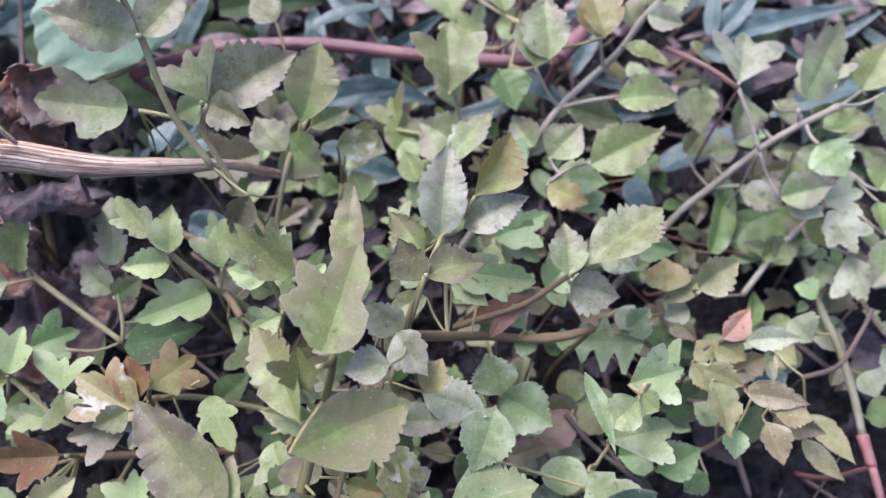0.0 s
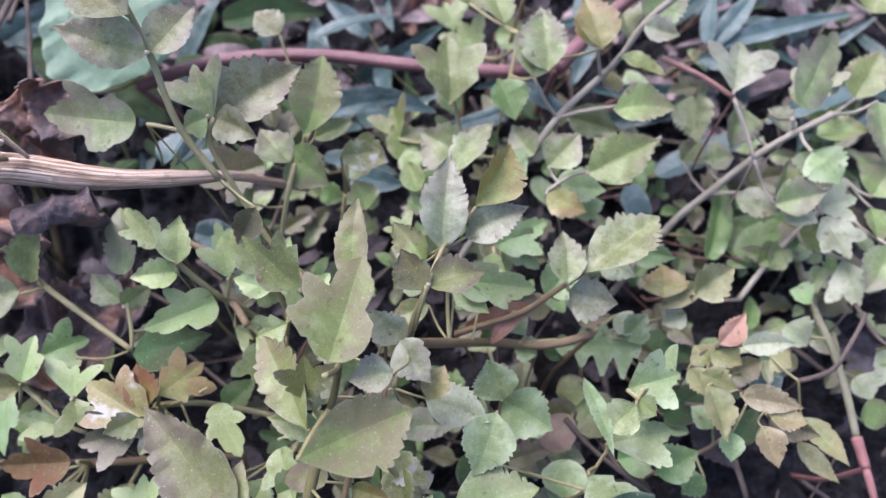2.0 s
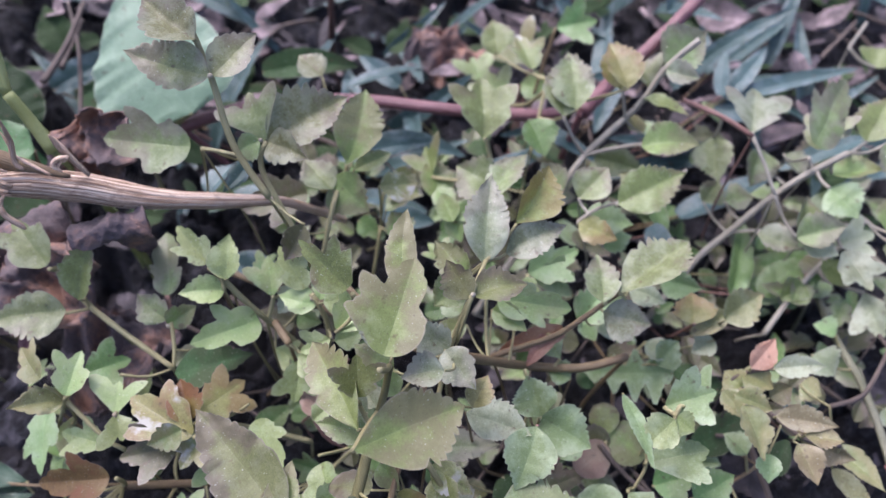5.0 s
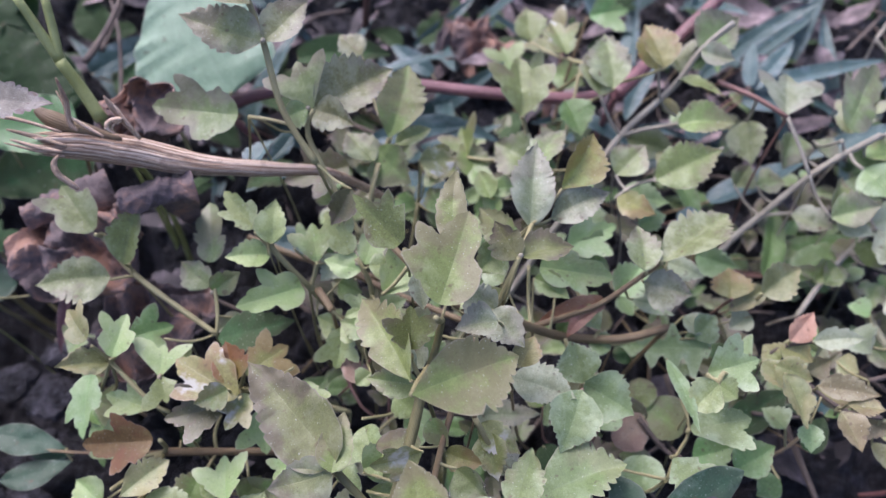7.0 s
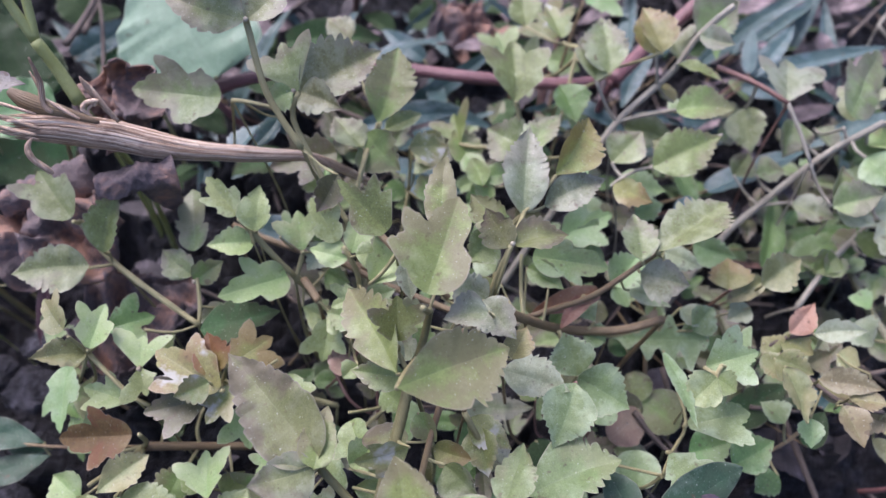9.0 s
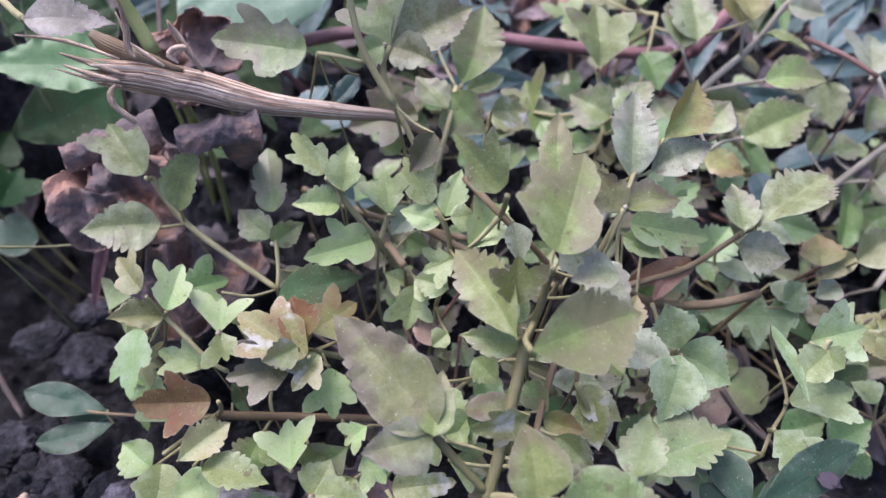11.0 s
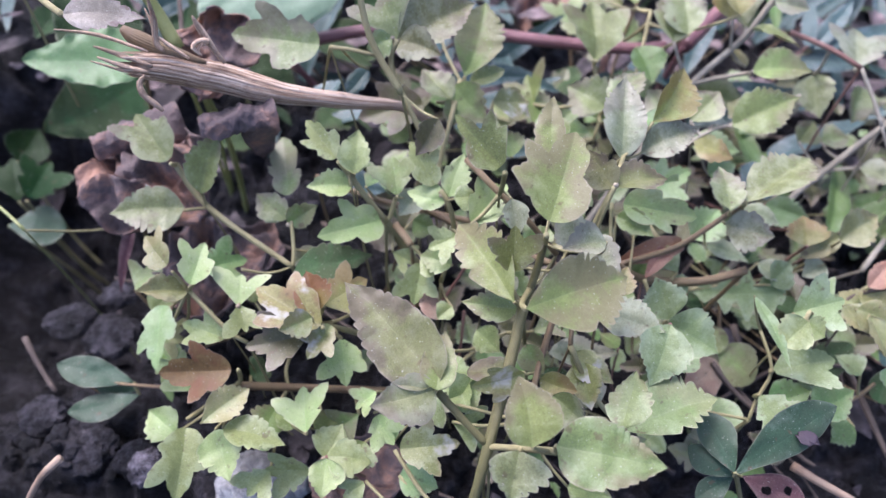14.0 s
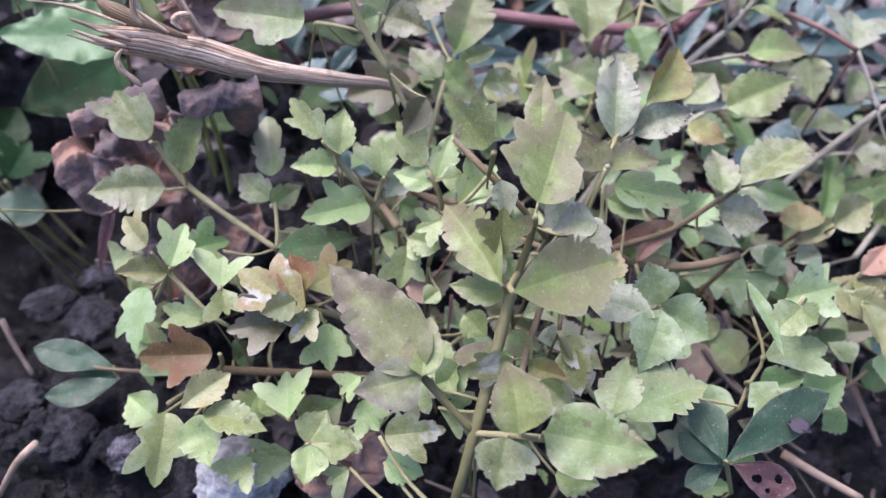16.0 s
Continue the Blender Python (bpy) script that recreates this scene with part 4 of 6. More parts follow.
stem(m2, "olivestalk", 0.0016, (-0.0260, 0.1305, 0.0917), (-0.0287, 0.1208, 0.0876), (-0.0323, 0.1089, 0.0832), (-0.0369, 0.0942, 0.0787), (-0.0410, 0.0828, 0.0674), (-0.0445, 0.0766, 0.0452))
stem(m2, "olivestalk", 0.0011, (-0.0200, 0.1443, 0.1052), (-0.0220, 0.1385, 0.0989), (-0.0260, 0.1305, 0.0917))
stem(m2, "olivestalk", 0.0011, (-0.0511, 0.1069, 0.0885), (-0.0445, 0.1008, 0.0838), (-0.0372, 0.0944, 0.0789))
stem(m2, "petiole", 0.0010, (-0.0192, 0.0900, 0.0856), (-0.0253, 0.0916, 0.0830), (-0.0369, 0.0939, 0.0791))
stem(m2, "petiole", 0.0007, (-0.0298, 0.1374, 0.0946), (-0.0260, 0.1305, 0.0917))
stem(m2, "stalk", 0.0010, (-0.0103, 0.1461, 0.0892), (-0.0198, 0.1218, 0.0781), (-0.0253, 0.1035, 0.0720))
stem(m2, "stalk", 0.0008, (-0.0087, 0.1430, 0.0876), (-0.0112, 0.1246, 0.0792))
stem(m2, "redstem", 0.0006, (-0.0411, 0.1614, 0.0350), (-0.0434, 0.1489, 0.0100))
stem(m2, "redstem", 0.0006, (-0.0613, 0.1692, 0.0300), (-0.0531, 0.1545, 0.0200), (-0.0452, 0.1525, 0.0100))
stem(m2, "petiole", 0.0007, (-0.0525, 0.1387, 0.0200), (-0.0349, 0.1497, 0.0300), (-0.0261, 0.1496, 0.0400))
leaf(m2, "lobed", "bright", (-0.0754, 0.0999, 0.0302), (-0.0826, 0.0946, 0.0298), 0.0138)
leaf(m2, "small", "lime", (-0.0999, 0.1200, 0.0293), (-0.1079, 0.1237, 0.0307), 0.0103)

leaf(m15, "serrate", "pale", (0.0018, 0.1452, 0.0628), (0.0226, 0.1358, 0.0651), 0.0138)
leaf(m15, "serrate", "palegreen", (0.0269, 0.1452, 0.0564), (0.0226, 0.1565, 0.0656), 0.0154)
leaf(m15, "serrate", "palegreen", (0.0273, 0.1468, 0.0519), (0.0434, 0.1350, 0.0512), 0.0186)
leaf(m15, "serrate", "palegreen", (0.0248, 0.1392, 0.0643), (0.0164, 0.1197, 0.0602), 0.0171)
leaf(m15, "ovate", "green", (0.0283, 0.1796, 0.0412), (0.0212, 0.1714, 0.0388), 0.0083)
leaf(m15, "ovate", "palegreen", (0.0416, 0.1655, 0.0398), (0.0337, 0.1703, 0.0402), 0.0100)
leaf(m15, "serrate", "palegreen", (0.0353, 0.1391, 0.0289), (0.0444, 0.1466, 0.0311), 0.0115)
leaf(m15, "ovate", "olive", (0.0155, 0.1482, 0.0295), (0.0097, 0.1548, 0.0305), 0.0100)

leaf(m4, "mitten_left", "dusk", (-0.1466, 0.2021, 0.0733), (-0.1605, 0.2194, 0.0816), 0.0196, 0)
leaf(m4, "ovate", "olive", (-0.1344, 0.1906, 0.0706), (-0.1254, 0.2047, 0.0891), 0.0120, 0)
leaf(m4, "ovate", "dusk", (-0.1432, 0.1913, 0.0612), (-0.1673, 0.1854, 0.0675), 0.0174, 6)
leaf(m4, "mitten_left", "dusk", (-0.1040, 0.1874, 0.0622), (-0.1094, 0.2195, 0.0661), 0.0135, 0)
leaf(m4, "ovate", "dusk", (-0.1051, 0.1858, 0.0610), (-0.1169, 0.1952, 0.0652), 0.0110)
leaf(m4, "ovate", "olive", (-0.1047, 0.1841, 0.0599), (-0.0938, 0.1890, 0.0647), 0.0094)
leaf(m4, "small", "dusk", (-0.0954, 0.1797, 0.0507), (-0.1038, 0.1718, 0.0518), 0.0063)
leaf(m4, "ovate", "dark", (-0.1022, 0.1686, 0.0526), (-0.0745, 0.1739, 0.0582), 0.0163)
leaf(m4, "ovate", "darkolive", (-0.0655, 0.1982, 0.0285), (-0.0817, 0.2038, 0.0315), 0.0148)
stem(m4, "petiole", 0.0011, (-0.1461, 0.2046, 0.0700), (-0.1356, 0.1939, 0.0578), (-0.1028, 0.1700, 0.0536))
stem(m4, "petiole", 0.0006, (-0.1433, 0.1904, 0.0609), (-0.1356, 0.1939, 0.0578))
stem(m4, "petiole", 0.0006, (-0.1368, 0.1958, 0.0627), (-0.1364, 0.1941, 0.0583))
stem(m4, "petiole", 0.0007, (-0.1037, 0.1862, 0.0612), (-0.1026, 0.1762, 0.0559), (-0.1028, 0.1694, 0.0533))
stem(m4, "petiole", 0.0005, (-0.1197, 0.1663, 0.0582), (-0.1107, 0.1667, 0.0547), (-0.1028, 0.1700, 0.0536))

leaf(m5, "mitten_left", "bright", (-0.0841, 0.1945, 0.0812), (-0.0951, 0.2065, 0.0892), 0.0125, 5)
leaf(m5, "ovate", "bright", (-0.0789, 0.1898, 0.0812), (-0.0774, 0.2030, 0.0898), 0.0109, 0)
leaf(m5, "ovate", "bright", (-0.0804, 0.1888, 0.0758), (-0.0950, 0.1859, 0.0803), 0.0102, 9)
leaf(m5, "mitten_right", "bright", (-0.0679, 0.1857, 0.0604), (-0.0882, 0.1707, 0.0735), 0.0168, -4)
leaf(m5, "mitten_right", "bright", (-0.0491, 0.1829, 0.0776), (-0.0593, 0.1970, 0.0890), 0.0120, 0)
leaf(m5, "ovate", "bright", (-0.0478, 0.1810, 0.0763), (-0.0611, 0.1847, 0.0780), 0.0097, 0)
leaf(m5, "ovate", "bright", (-0.0466, 0.1825, 0.0772), (-0.0410, 0.1964, 0.0842), 0.0097, 0)
leaf(m5, "ovate", "lime", (-0.0449, 0.1801, 0.0793), (-0.0366, 0.1820, 0.0788), 0.0088, 0)
leaf(m5, "lobed", "bright", (-0.0398, 0.1671, 0.0822), (-0.0269, 0.1816, 0.0859), 0.0155, 0)
leaf(m5, "lobed", "lime", (-0.0647, 0.1881, 0.0705), (-0.0665, 0.2008, 0.0772), 0.0172, 0)
leaf(m5, "ovate", "pale", (-0.0565, 0.1945, 0.0648), (-0.0645, 0.1860, 0.0621), 0.0099, 0)
leaf(m5, "wing_right", "olive", (-0.0303, 0.1651, 0.1109), (-0.0451, 0.1769, 0.1238), 0.0179, 0)
leaf(m5, "serrate", "pale", (-0.0273, 0.1663, 0.0968), (-0.0258, 0.1549, 0.0924), 0.0077, 0)
leaf(m5, "lobed", "bright", (-0.0559, 0.1719, 0.0554), (-0.0596, 0.1572, 0.0465), 0.0150, -4)
leaf(m5, "small", "bright", (-0.0489, 0.1661, 0.0572), (-0.0566, 0.1709, 0.0589), 0.0108, -8)
leaf(m5, "lobed", "bright", (-0.0433, 0.1709, 0.0705), (-0.0539, 0.1669, 0.0689), 0.0127, 0)
leaf(m5, "small", "bright", (-0.0459, 0.1521, 0.0549), (-0.0509, 0.1479, 0.0543), 0.0070, 0)
leaf(m5, "ovate", "lime", (-0.0457, 0.1649, 0.0612), (-0.0571, 0.1697, 0.0606), 0.0106, 0)
leaf(m5, "ovate", "lime", (-0.0214, 0.1538, 0.0587), (-0.0290, 0.1647, 0.0613), 0.0104)
leaf(m5, "lobed", "bright", (-0.0673, 0.1777, 0.0508), (-0.0589, 0.1736, 0.0492), 0.0110, -8)
leaf(m5, "small", "pink", (-0.0504, 0.1531, 0.0437), (-0.0567, 0.1633, 0.0463), 0.0092)
leaf(m5, "ovate", "bright", (-0.0437, 0.1753, 0.0598), (-0.0331, 0.1782, 0.0602), 0.0086, 0)
leaf(m5, "lobed", "green", (-0.0789, 0.2100, 0.0490), (-0.0703, 0.2193, 0.0510), 0.0119)
leaf(m5, "ovate", "lime", (-0.0597, 0.1922, 0.0509), (-0.0511, 0.1879, 0.0491), 0.0100)
stem(m5, "olivestalk", 0.0008, (-0.0303, 0.1651, 0.1109), (-0.0305, 0.1662, 0.1044), (-0.0305, 0.1721, 0.0915))
stem(m5, "stalk", 0.0011, (-0.0407, 0.1855, 0.0933), (-0.0311, 0.1744, 0.0906), (-0.0208, 0.1685, 0.0818), (-0.0105, 0.1639, 0.0691))
stem(m5, "petiole", 0.0011, (-0.0841, 0.1938, 0.0835), (-0.0820, 0.1928, 0.0792), (-0.0754, 0.1884, 0.0691), (-0.0691, 0.1851, 0.0599))
stem(m5, "petiole", 0.0006, (-0.0793, 0.1920, 0.0786), (-0.0820, 0.1928, 0.0792))
stem(m5, "petiole", 0.0006, (-0.0803, 0.1884, 0.0762), (-0.0814, 0.1922, 0.0788))
stem(m5, "petiole", 0.0008, (-0.0656, 0.1906, 0.0660), (-0.0679, 0.1863, 0.0607), (-0.0691, 0.1851, 0.0599))
stem(m5, "stalk", 0.0014, (-0.0659, 0.1840, 0.0593), (-0.0625, 0.1788, 0.0595), (-0.0600, 0.1748, 0.0592))
stem(m5, "petiole", 0.0009, (-0.0495, 0.1842, 0.0785), (-0.0474, 0.1816, 0.0767), (-0.0451, 0.1779, 0.0694), (-0.0459, 0.1734, 0.0592), (-0.0497, 0.1666, 0.0473))
stem(m5, "petiole", 0.0013, (-0.0692, 0.1857, 0.0591), (-0.0650, 0.1857, 0.0459), (-0.0580, 0.1825, 0.0341), (-0.0521, 0.1766, 0.0180))
stem(m5, "stalk", 0.0013, (-0.1006, 0.2227, 0.0400), (-0.0749, 0.2104, 0.0400), (-0.0382, 0.1919, 0.0500))
stem(m5, "redstem", 0.0006, (-0.0400, 0.1724, 0.0500), (-0.0524, 0.1641, 0.0300), (-0.0638, 0.1639, 0.0100))

leaf(m6, "mitten_right", "cream", (-0.1390, 0.1583, 0.0698), (-0.1518, 0.1727, 0.0705), 0.0135)
leaf(m6, "mitten_left", "bright", (-0.1342, 0.1558, 0.0642), (-0.1312, 0.1713, 0.0672), 0.0143)
leaf(m6, "ovate", "cream", (-0.1369, 0.1569, 0.0596), (-0.1490, 0.1502, 0.0708), 0.0101)
leaf(m6, "lobed", "green", (-0.1360, 0.1692, 0.0529), (-0.1203, 0.1759, 0.0515), 0.0173)
leaf(m6, "lobed", "bright", (-0.1188, 0.1516, 0.0576), (-0.1186, 0.1634, 0.0601), 0.0199)
leaf(m6, "lobed", "bright", (-0.1186, 0.1525, 0.0576), (-0.1153, 0.1430, 0.0551), 0.0148)
leaf(m6, "mitten_right", "palegreen", (-0.1503, 0.1625, 0.0443), (-0.1514, 0.1390, 0.0397), 0.0185)
leaf(m6, "lobed", "bright", (-0.1236, 0.1441, 0.0484), (-0.1386, 0.1484, 0.0521), 0.0133)
leaf(m6, "lobed", "green", (-0.1533, 0.1615, 0.0223), (-0.1534, 0.1356, 0.0178), 0.0137)
stem(m6, "petiole", 0.0008, (-0.1364, 0.1573, 0.0596), (-0.1225, 0.1450, 0.0529), (-0.1163, 0.1422, 0.0491))
stem(m6, "petiole", 0.0005, (-0.1193, 0.1534, 0.0554), (-0.1208, 0.1470, 0.0531), (-0.1225, 0.1450, 0.0529))
leaf(m6, "lobed", "lime", (-0.1686, 0.1757, 0.0290), (-0.1637, 0.1873, 0.0310), 0.0156)
leaf(m6, "ovate", "bright", (-0.1598, 0.1653, 0.0295), (-0.1527, 0.1746, 0.0305), 0.0121)
leaf(m6, "lobed", "olive", (-0.1572, 0.1575, 0.0260), (-0.1469, 0.1561, 0.0240), 0.0150)

leaf(m7, "lobed", "scarbronze", (-0.0885, 0.1410, 0.0616), (-0.1110, 0.1549, 0.0634), 0.0223)
leaf(m7, "ovate", "maroon", (-0.0917, 0.1461, 0.0613), (-0.0954, 0.1610, 0.0650), 0.0131)
leaf(m7, "lobed", "bronze", (-0.0898, 0.1521, 0.0564), (-0.0753, 0.1626, 0.0570), 0.0188)
leaf(m7, "lobed", "maroon", (-0.1184, 0.1327, 0.0476), (-0.1444, 0.1327, 0.0460), 0.0191)
leaf(m7, "ovate", "variegated", (-0.0913, 0.1421, 0.0666), (-0.1018, 0.1370, 0.0672), 0.0095)
leaf(m7, "lobed", "darkolive", (-0.0938, 0.1410, 0.0563), (-0.1130, 0.1360, 0.0584), 0.0187)
leaf(m7, "lobed", "variegated", (-0.0859, 0.1455, 0.0576), (-0.0937, 0.1322, 0.0562), 0.0123)
leaf(m7, "lobed", "bright", (-0.0841, 0.1437, 0.0490), (-0.0822, 0.1279, 0.0439), 0.0156)
leaf(m7, "lobed", "bright", (-0.0726, 0.1533, 0.0581), (-0.0603, 0.1305, 0.0549), 0.0134)
leaf(m7, "rhomb", "cream", (-0.1272, 0.1132, 0.0496), (-0.1133, 0.1254, 0.0489), 0.0109)
leaf(m7, "ovate", "bright", (-0.1422, 0.1179, 0.0284), (-0.1530, 0.1252, 0.0317), 0.0130)
leaf(m7, "lobed", "bright", (-0.0946, 0.1126, 0.0408), (-0.0969, 0.1280, 0.0433), 0.0195)
leaf(m7, "ovate", "olive", (-0.1120, 0.1163, 0.0296), (-0.1071, 0.1279, 0.0305), 0.0124)
leaf(m7, "ovate", "olive", (-0.0916, 0.1157, 0.0296), (-0.0866, 0.1252, 0.0304), 0.0117)
leaf(m7, "lobed", "olive", (-0.1212, 0.1696, 0.0285), (-0.1255, 0.1805, 0.0316), 0.0111)
leaf(m7, "mitten_right", "bright", (-0.1357, 0.1191, 0.0384), (-0.1366, 0.0939, 0.0327), 0.0215)
leaf(m7, "ovate", "bright", (-0.1247, 0.1141, 0.0417), (-0.1186, 0.0977, 0.0384), 0.0141)
leaf(m7, "ovate", "bright", (-0.1209, 0.1130, 0.0465), (-0.1006, 0.1086, 0.0435), 0.0125)
leaf(m7, "ovate", "bright", (-0.0784, 0.1368, 0.0388), (-0.0850, 0.1466, 0.0413), 0.0102)
leaf(m7, "lobed", "olive", (-0.0789, 0.1235, 0.0300), (-0.0863, 0.1178, 0.0300), 0.0150)
leaf(m7, "ovate", "dark", (-0.1214, 0.1430, 0.0202), (-0.1136, 0.1474, 0.0198), 0.0122)
stem(m7, "stalk", 0.0015, (-0.1241, 0.1359, 0.0278), (-0.1062, 0.1375, 0.0220), (-0.0872, 0.1387, 0.0170), (-0.0707, 0.1393, 0.0136))
stem(m7, "petiole", 0.0007, (-0.1056, 0.1500, 0.0267), (-0.1074, 0.1431, 0.0245), (-0.1062, 0.1375, 0.0220))
stem(m7, "petiole", 0.0007, (-0.1106, 0.1295, 0.0206), (-0.1062, 0.1375, 0.0220))
stem(m7, "petiole", 0.0011, (-0.0949, 0.1518, 0.0450), (-0.0820, 0.1558, 0.0300), (-0.0574, 0.1523, 0.0200))
leaf(m7, "lobed", "bright", (-0.1076, 0.1041, 0.0302), (-0.1142, 0.0960, 0.0298), 0.0142)
leaf(m7, "small", "lime", (-0.1144, 0.1121, 0.0298), (-0.1092, 0.1178, 0.0302), 0.0099)
leaf(m7, "lobed", "lime", (-0.1395, 0.1335, 0.0286), (-0.1481, 0.1410, 0.0314), 0.0153)

leaf(m8, "rhomb", "dusk", (0.0578, 0.1844, 0.0695), (0.0860, 0.2055, 0.0714), 0.0209)
leaf(m8, "ovate", "dusk", (0.0514, 0.1803, 0.0699), (0.0519, 0.2007, 0.0707), 0.0126)
leaf(m8, "ovate", "grey", (0.0532, 0.1822, 0.0601), (0.0694, 0.1759, 0.0608), 0.0152)
leaf(m8, "ovate", "pale", (0.0545, 0.1892, 0.0361), (0.0699, 0.1819, 0.0363), 0.0082)
leaf(m8, "ovate", "pale", (0.0675, 0.1992, 0.0465), (0.0807, 0.1921, 0.0466), 0.0092)
leaf(m8, "ovate", "palegreen", (0.0852, 0.2130, 0.0309), (0.1009, 0.2048, 0.0313), 0.0125)
leaf(m8, "ovate", "palegreen", (0.0469, 0.1875, 0.0428), (0.0589, 0.1988, 0.0472), 0.0147)
leaf(m8, "small", "palegreen", (0.0505, 0.1938, 0.0308), (0.0551, 0.1854, 0.0292), 0.0087)
leaf(m8, "lobed", "palegreen", (0.0285, 0.2065, 0.0479), (0.0494, 0.2141, 0.0521), 0.0187)
leaf(m8, "lobed", "palegreen", (0.0311, 0.2062, 0.0442), (0.0477, 0.2066, 0.0458), 0.0151)
stem(m8, "stalk", 0.0011, (0.0124, 0.1731, 0.0453), (0.0256, 0.1756, 0.0486), (0.0373, 0.1779, 0.0522), (0.0496, 0.1833, 0.0584), (0.0595, 0.1878, 0.0642))
stem(m8, "petiole", 0.0007, (0.0239, 0.1663, 0.0485), (0.0255, 0.1588, 0.0450), (0.0228, 0.1481, 0.0396))
leaf(m8, "blade", "sheath", (0.0394, 0.1797, 0.0512), (0.0155, 0.1738, 0.0479), 0.0082)
leaf(m8, "blade", "sheath", (0.0362, 0.1797, 0.0504), (0.0250, 0.1681, 0.0467), 0.0062)

leaf(m9, "ovate", "dusk", (0.0510, 0.2344, 0.0584), (0.0638, 0.2459, 0.0639), 0.0159)
leaf(m9, "ovate", "olive", (0.0651, 0.2279, 0.0619), (0.0925, 0.2374, 0.0695), 0.0183)
leaf(m9, "ovate", "palegreen", (0.0546, 0.2344, 0.0434), (0.0752, 0.2316, 0.0451), 0.0159)
leaf(m9, "ovate", "bronze", (0.0489, 0.2205, 0.0614), (0.0630, 0.2126, 0.0608), 0.0114)
leaf(m9, "ovate", "bronze", (0.0916, 0.1857, 0.0397), (0.0924, 0.1981, 0.0430), 0.0163)
leaf(m9, "ovate", "cream", (0.1012, 0.1838, 0.0456), (0.1166, 0.1919, 0.0508), 0.0143)
leaf(m9, "small", "cream", (0.1062, 0.1901, 0.0392), (0.0909, 0.1835, 0.0348), 0.0084)
leaf(m9, "ovate", "dusk", (0.0975, 0.3002, 0.0627), (0.1166, 0.3129, 0.0715), 0.0215)
leaf(m9, "ovate", "grey", (0.0920, 0.2867, 0.0753), (0.1053, 0.2805, 0.0753), 0.0104)
leaf(m9, "ovate", "bronze", (0.0733, 0.2788, 0.0721), (0.0729, 0.3000, 0.0808), 0.0156)
leaf(m9, "ovate", "dusk", (0.0479, 0.2689, 0.0686), (0.0556, 0.2947, 0.0799), 0.0178)
leaf(m9, "lobed", "grey", (0.1309, 0.2693, 0.0522), (0.1380, 0.2936, 0.0552), 0.0278)
leaf(m9, "ovate", "dusk", (0.1180, 0.2758, 0.0432), (0.1176, 0.2557, 0.0363), 0.0166)
leaf(m9, "ovate", "dusk", (0.1363, 0.2673, 0.0433), (0.1312, 0.2519, 0.0371), 0.0167)
leaf(m9, "ovate", "olive", (0.0774, 0.2533, 0.0666), (0.1008, 0.2510, 0.0698), 0.0149)
leaf(m9, "ovate", "olive", (0.0818, 0.2764, 0.0689), (0.1008, 0.2675, 0.0688), 0.0129)
leaf(m9, "ovate", "bronze", (0.0845, 0.2734, 0.0502), (0.0789, 0.2846, 0.0535), 0.0122)
leaf(m9, "ovate", "dusk", (0.0644, 0.2705, 0.0401), (0.0855, 0.2613, 0.0399), 0.0138)
leaf(m9, "lobed", "dusk", (0.1520, 0.2555, 0.0496), (0.1762, 0.2933, 0.0567), 0.0231)
leaf(m9, "ovate", "dusk", (0.1454, 0.2254, 0.0366), (0.1509, 0.2418, 0.0428), 0.0181)
leaf(m9, "ovate", "grey", (0.1307, 0.2323, 0.0301), (0.1466, 0.2241, 0.0314), 0.0135)
leaf(m9, "ovate", "dusk", (0.1414, 0.2233, 0.0393), (0.1610, 0.2248, 0.0447), 0.0145)
leaf(m9, "ovate", "pale", (0.1453, 0.2232, 0.0351), (0.1583, 0.2159, 0.0364), 0.0118)
leaf(m9, "ovate", "palegreen", (0.1573, 0.2416, 0.0479), (0.1655, 0.2272, 0.0458), 0.0176)
leaf(m9, "lobed", "dusk", (0.1589, 0.2614, 0.0388), (0.1767, 0.2915, 0.0513), 0.0219)
leaf(m9, "ovate", "olive", (0.1853, 0.2711, 0.0407), (0.1984, 0.2900, 0.0493), 0.0173)
leaf(m9, "ovate", "olive", (0.1636, 0.2529, 0.0426), (0.1842, 0.2525, 0.0473), 0.0149)
leaf(m9, "ovate", "dusk", (0.1893, 0.2640, 0.0482), (0.1895, 0.2383, 0.0419), 0.0166)
leaf(m9, "lobed", "pale", (0.1616, 0.2263, 0.0279), (0.1780, 0.2283, 0.0320), 0.0170)
leaf(m9, "lobed", "pale", (0.1632, 0.2220, 0.0311), (0.1702, 0.2025, 0.0289), 0.0184)
leaf(m9, "lobed", "pale", (0.1713, 0.2063, 0.0214), (0.1733, 0.1864, 0.0186), 0.0193)
leaf(m9, "ovate", "palegreen", (0.1752, 0.2583, 0.0222), (0.1698, 0.2442, 0.0178), 0.0189)
leaf(m9, "ovate", "olive", (0.1845, 0.2285, 0.0320), (0.1960, 0.2429, 0.0380), 0.0183)
leaf(m9, "ovate", "dusk", (0.1854, 0.2053, 0.0328), (0.1735, 0.1891, 0.0272), 0.0175)
leaf(m9, "ovate", "olive", (0.1834, 0.2237, 0.0314), (0.1838, 0.2085, 0.0286), 0.0136)
leaf(m9, "ovate", "olive", (0.2142, 0.3287, 0.0275), (0.2222, 0.3373, 0.0325), 0.0197)
leaf(m9, "lobed", "dusk", (0.0955, 0.3082, 0.0421), (0.0932, 0.3258, 0.0479), 0.0251)
leaf(m9, "ovate", "dusk", (0.0472, 0.2462, 0.0482), (0.0388, 0.2592, 0.0519), 0.0129)
